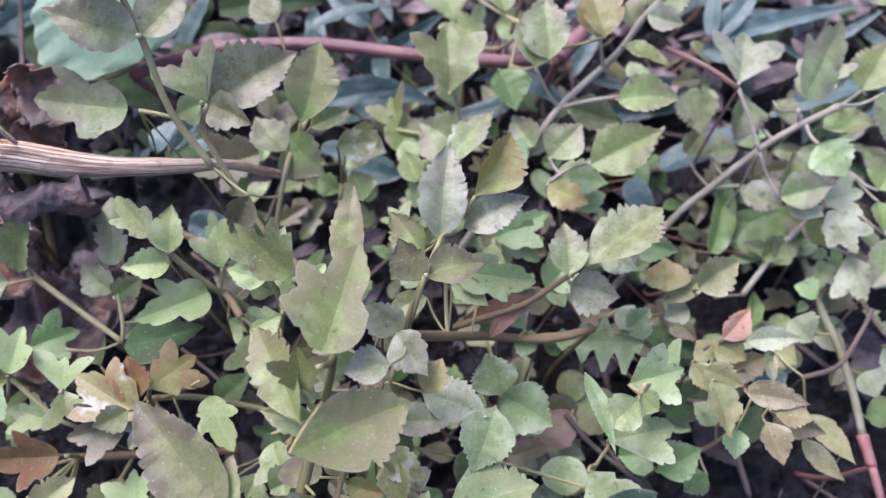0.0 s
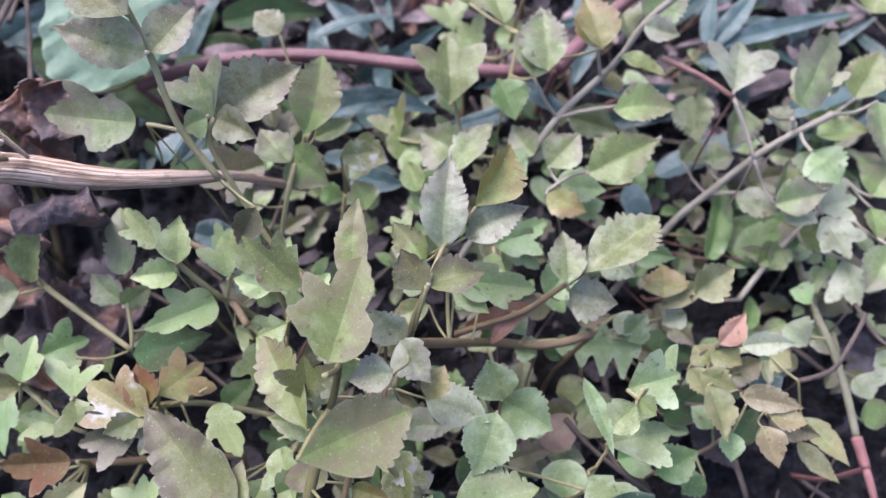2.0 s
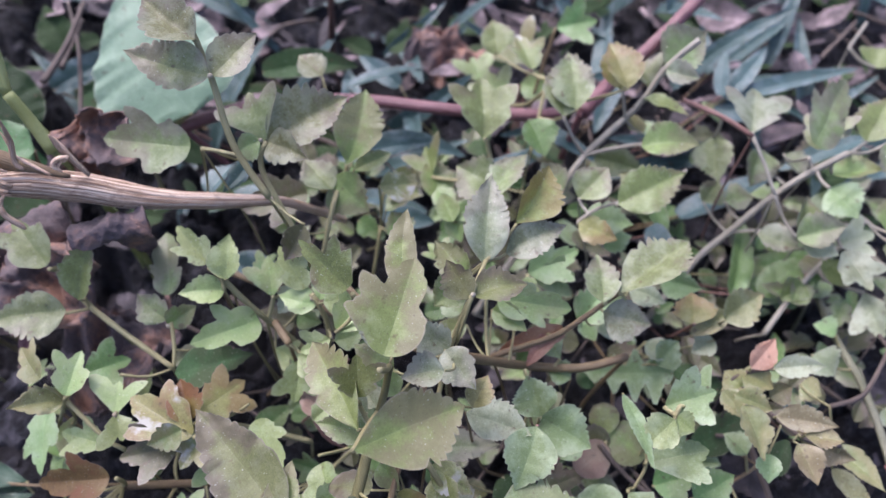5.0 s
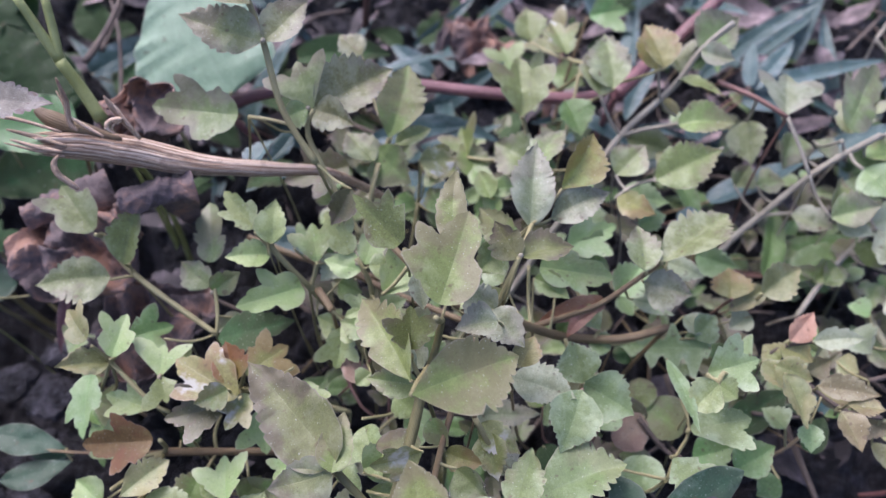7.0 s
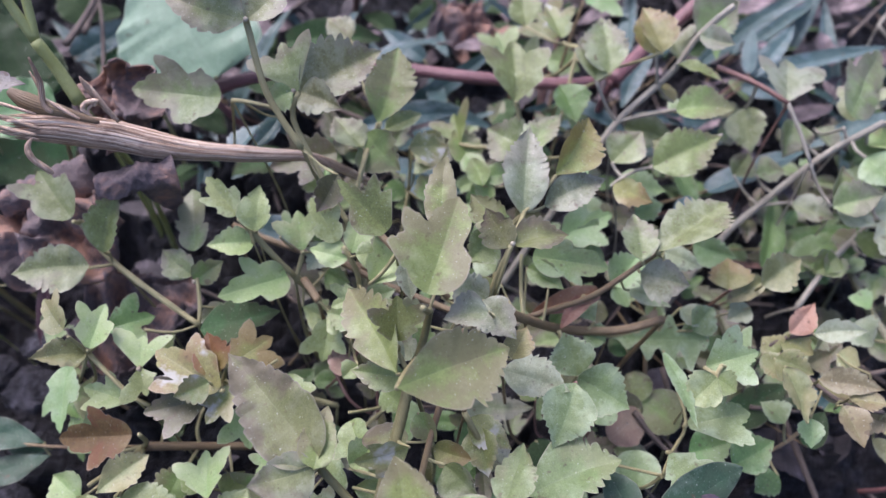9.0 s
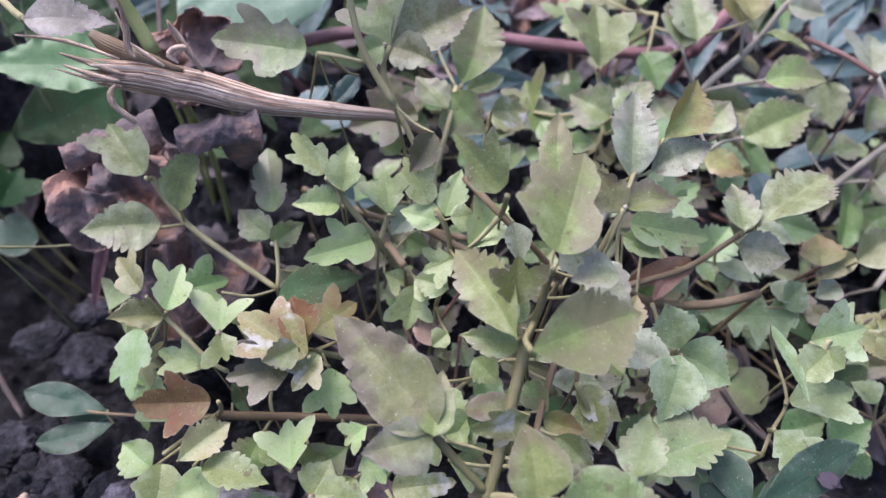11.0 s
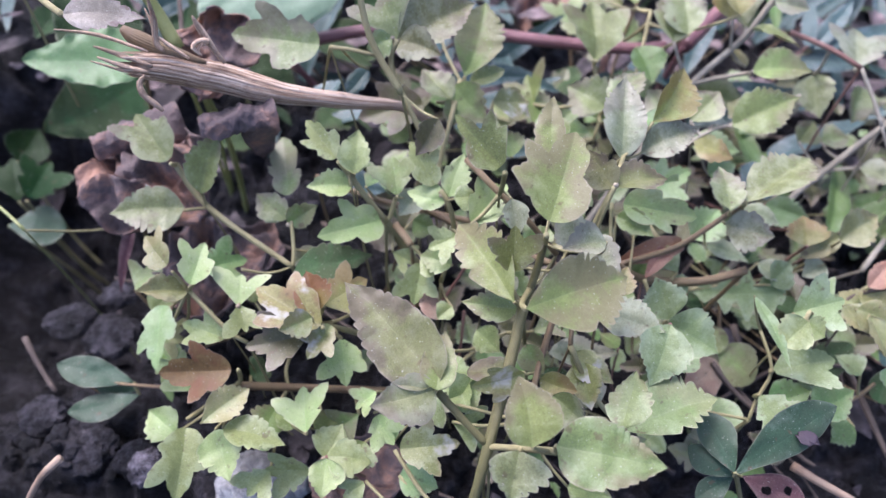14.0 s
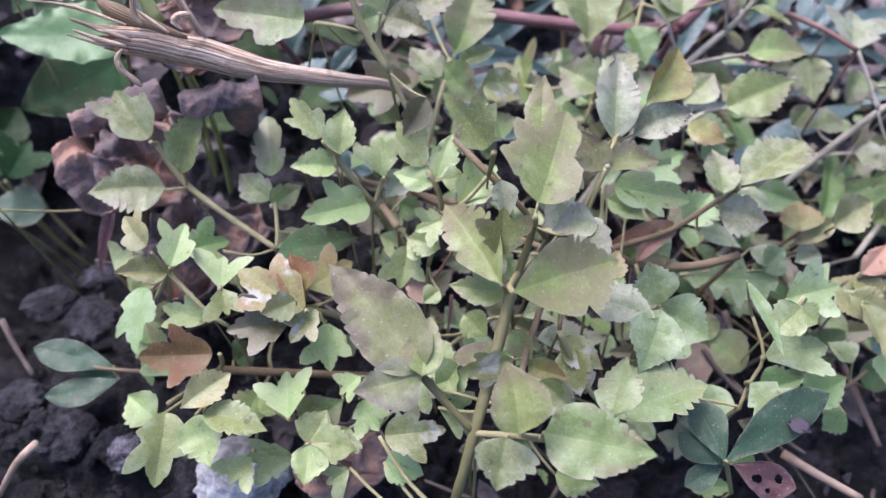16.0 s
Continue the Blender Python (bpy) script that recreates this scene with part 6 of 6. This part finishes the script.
# ---- the broken dry stalk ----
def dry_stalk():
    """A split, fibrous stalk, grooved along its length, its broken end torn into tongues."""
    body = ((-0.1461, 0.2123, 0.1105), (-0.1391, 0.2146, 0.1073), (-0.1310, 0.2161, 0.1035), (-0.1223, 0.2167, 0.1003), (-0.1135, 0.2169, 0.0962), (-0.1045, 0.2176, 0.0924), (-0.0932, 0.2187, 0.0890), (-0.0778, 0.2221, 0.0828), (-0.0640, 0.2255, 0.0771), (-0.0535, 0.2301, 0.0641), (-0.0444, 0.2405, 0.0410))
    girth = (0.0038, 0.0050, 0.0051, 0.0050, 0.0046, 0.0038, 0.0030, 0.0025, 0.0018, 0.0017, 0.0016)
    thing = new("dry_stalk")
    thing.empty_display_size = 0.01
    tagged(thing, "broken buff dry stalk with frayed fibres over dead leaf", "dead stalk")
    rng = random.Random(5)
    way = [Vector(p) for p in body]
    sides, steps = 84, 8
    verts, uvs, faces = [], [], []
    rows = 0
    for i in range(len(way) - 1):
        for k in range(steps):
            u = k / steps
            p0, p1, p2, p3 = way[max(0, i - 1)], way[i], way[i + 1], way[min(len(way) - 1, i + 2)]
            p = 0.5 * ((2 * p1) + (p2 - p0) * u + (2 * p0 - 5 * p1 + 4 * p2 - p3) * u * u + (3 * p1 - p0 - 3 * p2 + p3) * u ** 3)
            r = girth[i] * (1 - u) + girth[i + 1] * u
            d = (p2 - p1).normalized()
            x = d.cross(Vector((0, 0, 1))).normalized()
            y = x.cross(d)
            for s in range(sides):
                a = 2 * math.pi * s / sides
                groove = 0.055 * noise.noise(Vector((math.cos(a) * 9, math.sin(a) * 9, rows * 0.035))) + 0.05 * noise.noise(Vector((math.cos(a) * 3, math.sin(a) * 3, rows * 0.02 + 7)))
                split = -0.16 * max(0.0, 1 - abs((a - 2.15 + 0.004 * rows) * 9)) - 0.12 * max(0.0, 1 - abs((a - 1.1 - 0.002 * rows) * 11))
                tongue = max(0.0, 1 - rows / 9.0) * (0.004 + 0.012 * noise.noise(Vector((math.cos(a) * 2.4, math.sin(a) * 2.4, 3)))) + max(0.0, 1 - rows / 3.0) * 0.004 * noise.noise(Vector((math.cos(a) * 11, math.sin(a) * 11, 5)))
                knot = 1 + 0.10 * math.exp(-((rows - 52) / 2.2) ** 2)
                verts.append(p - d * tongue + (x * math.cos(a) + y * math.sin(a)) * r * knot * (1 + groove + split))
                uvs.append((s / sides, rows * 0.6))
            rows += 1
    for i in range(rows - 1):
        for s in range(sides):
            a, b = i * sides + s, i * sides + (s + 1) % sides
            faces.append((a, b, b + sides, a + sides))
    data = bpy.data.meshes.new("stalk")
    data.from_pydata([q[:] for q in verts], [], faces)
    layer = data.uv_layers.new(name="UVMap")
    for loop in data.loops:
        layer.data[loop.index].uv = uvs[loop.vertex_index]
    part("stalk", data, FIBRE, thing)
    # fine fibres that have lifted from the side
    for k in range(46):
        a = rng.uniform(0.2, math.pi + 0.6)
        first = rng.choice((0, 0, 1, 1, 2, 3))
        pts = []
        for i in range(first, first + rng.choice((2, 3, 3))):
            b = a + rng.uniform(-0.06, 0.06)
            pts.append(way[i] + Vector((0.05 * math.cos(b), -math.cos(b), math.sin(b))) * girth[i] * rng.uniform(0.96, 1.04))
        r = rng.uniform(0.00012, 0.0003)
        part("fibre", tube_mesh("fibre", pts, [r * 0.4] + [r] * (len(pts) - 2) + [r * 0.4], 5), PALE_FIBRE if k % 3 == 0 else FIBRE, thing)
    # brown outer bark left on the upper side
    part("bark", tube_mesh("bark", ((-0.1523, 0.2206, 0.1192), (-0.1483, 0.2190, 0.1163), (-0.1426, 0.2181, 0.1133), (-0.1350, 0.2174, 0.1104), (-0.1272, 0.2167, 0.1075)), (0.0012, 0.0030, 0.0030, 0.0020, 0.0006), 12), STEM["stalk"], thing, "strip of dark brown bark")
    for pts, r in (
        (((-0.1672, 0.2093, 0.1284), (-0.1570, 0.2141, 0.1220), (-0.1432, 0.2130, 0.1159)), 0.0007),
        (((-0.1583, 0.2104, 0.1207), (-0.1511, 0.2110, 0.1163), (-0.1418, 0.2091, 0.1132)), 0.001),
        (((-0.1576, 0.2083, 0.1181), (-0.1512, 0.2083, 0.1145), (-0.1434, 0.2078, 0.1120)), 0.0009),
        (((-0.1607, 0.2088, 0.1161), (-0.1520, 0.2086, 0.1123), (-0.1433, 0.2075, 0.1103)), 0.0006),
        (((-0.1408, 0.2221, 0.1311), (-0.1403, 0.2196, 0.1233), (-0.1408, 0.2159, 0.1172), (-0.1386, 0.2144, 0.1150)), 0.001),
        (((-0.1424, 0.2210, 0.1266), (-0.1411, 0.2189, 0.1216), (-0.1401, 0.2163, 0.1162)), 0.0006),
        (((-0.1411, 0.2174, 0.1194), (-0.1368, 0.2159, 0.1160), (-0.1314, 0.2145, 0.1115)), 0.0007),
        (((-0.1268, 0.2146, 0.1127), (-0.1292, 0.2153, 0.1150), (-0.1276, 0.2167, 0.1166), (-0.1246, 0.2178, 0.1161), (-0.1262, 0.2170, 0.1149)), 0.0009),
        (((-0.1253, 0.2180, 0.1150), (-0.1275, 0.2160, 0.1149), (-0.1279, 0.2151, 0.1131)), 0.0005),
        (((-0.1287, 0.2221, 0.1226), (-0.1275, 0.2212, 0.1184), (-0.1251, 0.2200, 0.1128), (-0.1214, 0.2177, 0.1064)), 0.0011),
        (((-0.1282, 0.2225, 0.1205), (-0.1260, 0.2208, 0.1169), (-0.1227, 0.2184, 0.1093)), 0.0008),
        (((-0.1444, 0.2067, 0.1116), (-0.1458, 0.2045, 0.1107), (-0.1452, 0.2018, 0.1083), (-0.1407, 0.1995, 0.1050), (-0.1396, 0.1990, 0.1034)), 0.0010),
        (((-0.1455, 0.2058, 0.1110), (-0.1453, 0.2024, 0.1093), (-0.1425, 0.1997, 0.1063)), 0.001),
    ):
        part("fibre", tube_mesh("fibre", pts, [r * 0.3] + [r] * (len(pts) - 2) + [r * 0.6], 7), FIBRE if r >= 0.001 else PALE_FIBRE, thing)


dry_stalk()


# ---- crumpled dead leaves ----
def crumpled(label, centre, size, turn, seed, curl=1.0, height=1.0):
    """A dry leaf crumpled into folds, its rim curled in."""
    n = 44
    verts, faces = [], []
    s = Vector((seed * 3.1, seed * 1.7, seed))
    for j in range(n + 1):
        for i in range(n + 1):
            u, v = i / n * 2 - 1, j / n * 2 - 1
            a = math.atan2(v, u)
            reach = max(abs(u), abs(v))
            r = reach * (1 + 0.22 * noise.noise(s + Vector((math.cos(a) * 2, math.sin(a) * 2, 0))))
            q = Vector((r * math.cos(a), r * math.sin(a) * 0.8, 0))
            big = noise.noise(s + q * 1.6)
            ridge = 1 - abs(noise.noise(s + q * 2.6 + Vector((4, 0, 0)))) * 3
            small = noise.noise(s + q * 7)
            z = 0.46 * big + 0.17 * ridge + 0.08 * small + 0.05 * noise.noise(s + q * 18)
            z += curl * 0.55 * max(0, r - 0.55) ** 1.3
            shrink = 1 - 0.42 * curl * max(0, r - 0.5) * (1 if curl > 0 else -1)
            w = Vector((noise.noise(s + q * 2.2), noise.noise(s + q * 2.2 + Vector((9, 9, 0))), 0)) * 0.24
            verts.append((q.x * shrink + w.x, q.y * shrink + w.y, z * height))
    for j in range(n):
        for i in range(n):
            a = j * (n + 1) + i
            faces.append((a, a + 1, a + n + 2, a + n + 1))
    data = bpy.data.meshes.new("dead_leaf")
    data.from_pydata(verts, [], faces)
    data.transform(Matrix.Translation(centre) @ pose(0, 0, 0, *turn) @ Matrix.Scale(size, 4))
    ob = part("dead_leaf", data, CRUMPLED)
    thick = ob.modifiers.new("thickness", "SOLIDIFY")
    thick.thickness = 0.0006
    tagged(ob, label, "dead leaf", "crumpled dead leaves")


def rolled(label, left, right, radius, drop, seed):
    """A dry leaf rolled along its upper edge, one end hanging down."""
    a, b = Vector(left), Vector(right)
    along = b - a
    x = along.normalized()
    up = (Vector((0, -0.35, 1)) - x * x.dot(Vector((0, -0.35, 1)))).normalized()
    out_way = x.cross(up)
    n, m = 46, 44
    s = Vector((seed, seed * 1.3, 0))
    verts, faces = [], []
    for i in range(n + 1):
        u = i / n
        hang = drop * min(1.0, max(0.0, (u - 0.50) * 4.5)) * (1 + 0.12 * noise.noise(s + Vector((u * 9, 0, 0))))
        girth = radius * (0.70 + 0.45 * u + 0.20 * noise.noise(s + Vector((u * 3, 5, 0))))
        for j in range(m + 1):
            w = j / m
            if w < 0.6:
                t = radians(320 - 320 * w / 0.6)
                p = out_way * math.cos(t) * girth * (0.55 + 0.45 * w / 0.6) + up * math.sin(t) * girth * (0.55 + 0.45 * w / 0.6)
            else:
                k = (w - 0.6) / 0.4
                p = out_way * girth * (1 - 0.7 * math.sin(k * 2.2) * (hang > 0)) - up * (hang + 0.0004) * k
            q = a + along * u + p
            crease = 0.0026 * noise.noise(s + q * 120) + 0.0020 * (0.5 - abs(noise.noise(s + q * 260))) + 0.0005 * noise.noise(s + q * 700)
            verts.append((q + (p.normalized() if p.length > 1e-6 else up) * crease)[:])
    for i in range(n):
        for j in range(m):
            k = i * (m + 1) + j
            faces.append((k, k + 1, k + m + 2, k + m + 1))
    data = bpy.data.meshes.new("dead_leaf")
    data.from_pydata(verts, [], faces)
    ob = part("dead_leaf", data, CRUMPLED)
    thick = ob.modifiers.new("thickness", "SOLIDIFY")
    thick.thickness = 0.0006
    tagged(ob, label, "dead leaf", "crumpled dead leaves")


rolled("rolled reddish brown dead leaf with a hanging flap", (-0.1316, 0.2026, 0.0914), (-0.1075, 0.2122, 0.0882), 0.0052, 0.026, 7)
crumpled("large dark brown crumpled dead leaf under dry stalk", (-0.157, 0.207, 0.060), 0.030, (20, -15, 20), 2, -0.5)
rolled("folded dark brown dead leaf with a drooping end", (-0.1814, 0.2174, 0.0652), (-0.1520, 0.2339, 0.0618), 0.0075, 0.030, 19)
crumpled("brown withered leaf rotting beside bare soil", (-0.138, 0.190, 0.026), 0.030, (5, 10, 60), 11, -0.4)
crumpled("grey-brown peaked dead leaf behind the dry stalk", (-0.137, 0.245, 0.084), 0.021, (55, -25, 10), 14, -0.5, 1.3)
crumpled("reddish brown dead leaf flat under young leaves", (-0.080, 0.111, 0.008), 0.020, (5, 5, 30), 17, 0.3, 0.5)
crumpled("pale violet withered leaf in the grass behind", (0.000, 0.365, 0.012), 0.024, (10, 0, 0), 21, 0.6)


# ---- a rotten spot on the dark oblong leaf ----
def rot_spot(plant, centre):
    bm = bmesh.new()
    bmesh.ops.create_icosphere(bm, subdivisions=3, radius=1)
    for v in bm.verts:
        k = 1 + 0.5 * noise.noise(v.co * 1.7) + 0.25 * noise.noise(v.co * 5)
        v.co = Vector((v.co.x * 1.3, v.co.y, v.co.z * 0.16 - v.co.y * 0.35)) * k * 0.0025
    bmesh.ops.translate(bm, verts=bm.verts, vec=centre)
    part("rot_spot", bm, STEM["rot"], plant.ob, "small dark rotten spot")


rot_spot(m13, (0.0607, 0.1017, 0.0612))


# ---- stones and clods ----
def lump(name, label, centre, size, seed, material, flat=0.7):
    bm = bmesh.new()
    bmesh.ops.create_icosphere(bm, subdivisions=5, radius=1)
    s = Vector((seed, seed * 2.3, 0))
    for v in bm.verts:
        k = 1 + 0.30 * noise.noise(s + v.co * 1.3) + 0.14 * noise.noise(s + v.co * 3.5) + 0.09 * noise.noise(s + v.co * 8) + 0.05 * noise.noise(s + v.co * 18) - 0.10 * noise.voronoi(s + v.co * 4)[0][0]
        v.co = Vector((v.co.x, v.co.y * 0.85, v.co.z * flat)) * k * size
    bmesh.ops.translate(bm, verts=bm.verts, vec=centre)
    tagged(part(name, bm, material), label, name, "stones on the soil")


lump("stone", "pale grey crusted stone half sunk in soil", (-0.1175, 0.1064, 0.0020), 0.0165, 3, STONE)
lump("stone", "small grey stone beside the larger one", (-0.160, 0.115, 0.000), 0.008, 5, CRUST)

lump("clod", "large damp grey-brown clod of soil", (-0.2089, 0.1816, -0.0055), 0.011, 21, CLOD, 0.38)
lump("clod", "large damp grey-brown clod of soil", (-0.1903, 0.1746, -0.0055), 0.012, 24, CLOD, 0.38)
lump("clod", "large damp grey-brown clod of soil", (-0.1884, 0.1242, -0.0055), 0.012, 27, CLOD, 0.38)
lump("clod", "large damp grey-brown clod of soil", (-0.1683, 0.1202, -0.0055), 0.009, 31, CLOD, 0.38)
lump("clod", "large damp grey-brown clod of soil", (-0.2088, 0.1383, -0.0055), 0.010, 34, CLOD, 0.38)
lump("clod", "large damp grey-brown clod of soil", (-0.1923, 0.1941, -0.0055), 0.008, 38, CLOD, 0.38)


def scatter_clods():
    rng = random.Random(9)
    ball = bmesh.new()
    bmesh.ops.create_icosphere(ball, subdivisions=2, radius=1)
    shape = [v.co.copy() for v in ball.verts]
    rings = [tuple(v.index for v in f.verts) for f in ball.faces]
    ball.free()
    verts, faces = [], []
    for _ in range(3600):
        x, y = rng.uniform(-0.27, 0.22), rng.uniform(0.06, 0.40)
        if x > -0.11 and rng.random() < 0.7:
            continue
        r = rng.uniform(0.0008, 0.0042) * rng.choice((0.4, 0.5, 0.7, 1))
        s = Vector((rng.uniform(0, 90), rng.uniform(0, 90), 0))
        at, mid = len(verts), Vector((x, y, ground_z(x, y) + r * 0.2))
        flat = Vector((rng.uniform(0.7, 1.4), rng.uniform(0.7, 1.3), rng.uniform(0.5, 0.9)))
        for v in shape:
            k = 1 + 0.6 * noise.noise(s + v * 1.4) + 0.35 * noise.noise(s + v * 4)
            verts.append((mid + v * flat * k * r)[:])
        faces += [tuple(at + i for i in f) for f in rings]
    data = bpy.data.meshes.new("soil_clods")
    data.from_pydata(verts, [], faces)
    tagged(part("soil_clods", data, SOIL), "loose dark clods of damp soil", "soil", kind="stuff")


scatter_clods()


# ---- litter and low undergrowth ----
def gather(name, label, category, material, makes):
    """One mesh of many loose pieces."""
    verts, faces, uvs = [], [], []
    for data, m in makes:
        at = len(verts)
        verts += [(m @ v.co)[:] for v in data.vertices]
        faces += [tuple(at + i for i in f.vertices) for f in data.polygons]
        flat = [None] * len(data.vertices)
        for loop in data.loops:
            flat[loop.vertex_index] = data.uv_layers[0].data[loop.index].uv[:]
        uvs += flat
        bpy.data.meshes.remove(data)
    data = bpy.data.meshes.new(name)
    data.from_pydata(verts, [], faces)
    layer = data.uv_layers.new(name="UVMap")
    for loop in data.loops:
        layer.data[loop.index].uv = uvs[loop.vertex_index]
    tagged(part(name, data, material), label, category, kind="stuff")


def strewn(seed, count, kinds, span, length, lift, lean, shy=None):
    rng = random.Random(seed)
    out = []
    while len(out) < count:
        x, y = rng.uniform(*span[0]), rng.uniform(*span[1])
        if shy and shy(x, y, rng):
            continue
        n = rng.uniform(*length)
        kind = rng.choice(kinds)
        wide = n * {"blade": 0.15, "oblong": 0.34}.get(kind, rng.uniform(0.5, 0.75))
        foot = Vector((x, y, ground_z(x, y) + rng.uniform(*lift)))
        a, b = rng.uniform(0, 2 * math.pi), radians(rng.uniform(*lean))
        tip = foot + Vector((math.cos(a) * math.cos(b), math.sin(a) * math.cos(b), math.sin(b))) * n
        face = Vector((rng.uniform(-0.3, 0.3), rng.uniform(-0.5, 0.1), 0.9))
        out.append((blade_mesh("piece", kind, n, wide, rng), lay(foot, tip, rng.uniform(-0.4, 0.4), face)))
    return out


corner = lambda x, y, rng: x > 0.10 and y < 0.155
hollow = lambda x, y, rng: x < -0.15 and y < 0.34
bare = lambda x, y, rng: x < -0.12 and y < 0.2
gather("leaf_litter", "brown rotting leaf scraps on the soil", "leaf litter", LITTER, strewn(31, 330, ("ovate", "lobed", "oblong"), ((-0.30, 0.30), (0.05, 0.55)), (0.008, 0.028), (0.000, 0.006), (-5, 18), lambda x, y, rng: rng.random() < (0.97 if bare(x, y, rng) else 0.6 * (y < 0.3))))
gather("far_litter", "brown and grey litter behind the plants", "leaf litter", FAR_LITTER, strewn(41, 420, ("ovate", "oblong", "blade"), ((-0.32, 0.40), (0.30, 0.62)), (0.010, 0.035), (0.004, 0.022), (-5, 30)))
gather("far_grass", "blue-green grass blades behind the plants", "grass", LEAF["bluegreen"], strewn(32, 230, ("blade",), ((-0.32, 0.36), (0.30, 0.70)), (0.03, 0.075), (0.000, 0.015), (5, 50)))
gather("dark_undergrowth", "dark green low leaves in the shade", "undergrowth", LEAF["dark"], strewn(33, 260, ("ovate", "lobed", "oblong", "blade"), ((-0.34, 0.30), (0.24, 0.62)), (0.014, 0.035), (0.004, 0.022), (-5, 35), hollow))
gather("low_leaves", "small dull green leaves low among stalks", "undergrowth", LEAF["dusk"], strewn(34, 130, ("ovate", "lobed", "small"), ((-0.08, 0.22), (0.12, 0.31)), (0.010, 0.020), (0.006, 0.032), (-5, 30), corner))
gather("low_olive_leaves", "small dark olive leaves low among stalks", "undergrowth", LEAF["darkolive"], strewn(37, 120, ("ovate", "lobed"), ((-0.07, 0.20), (0.12, 0.31)), (0.010, 0.022), (0.006, 0.036), (-5, 30), corner))
gather("low_green_leaves", "small fresh green leaves low among stalks", "undergrowth", LEAF["green"], strewn(38, 60, ("lobed", "small"), ((-0.08, 0.20), (0.10, 0.30)), (0.008, 0.018), (0.006, 0.032), (-5, 30), corner))
gather("low_pale_leaves", "small pale green leaves low among stalks", "undergrowth", LEAF["palegreen"], strewn(35, 45, ("lobed", "small", "round"), ((-0.06, 0.24), (0.11, 0.33)), (0.008, 0.017), (0.004, 0.028), (-5, 30), corner))
gather("straw_scraps", "broken straw and stalk scraps on soil", "straw", STEM["twig"], [(tube_mesh("piece", (p, p + d * 0.5 + Vector((0, 0, 0.001)), p + d), (r, r, r * 0.8), 6), Matrix.Identity(4)) for p, d, r in (lambda rng: [(Vector((x, y, ground_z(x, y) + rng.uniform(0.001, 0.008))), Vector((math.cos(a), math.sin(a), rng.uniform(-0.1, 0.25))) * rng.uniform(0.012, 0.05), rng.uniform(0.0004, 0.0012)) for x, y, a in ((rng.uniform(-0.14, 0.28), rng.uniform(0.07, 0.5), rng.uniform(0, 6.3)) for _ in range(150))])(random.Random(36))])
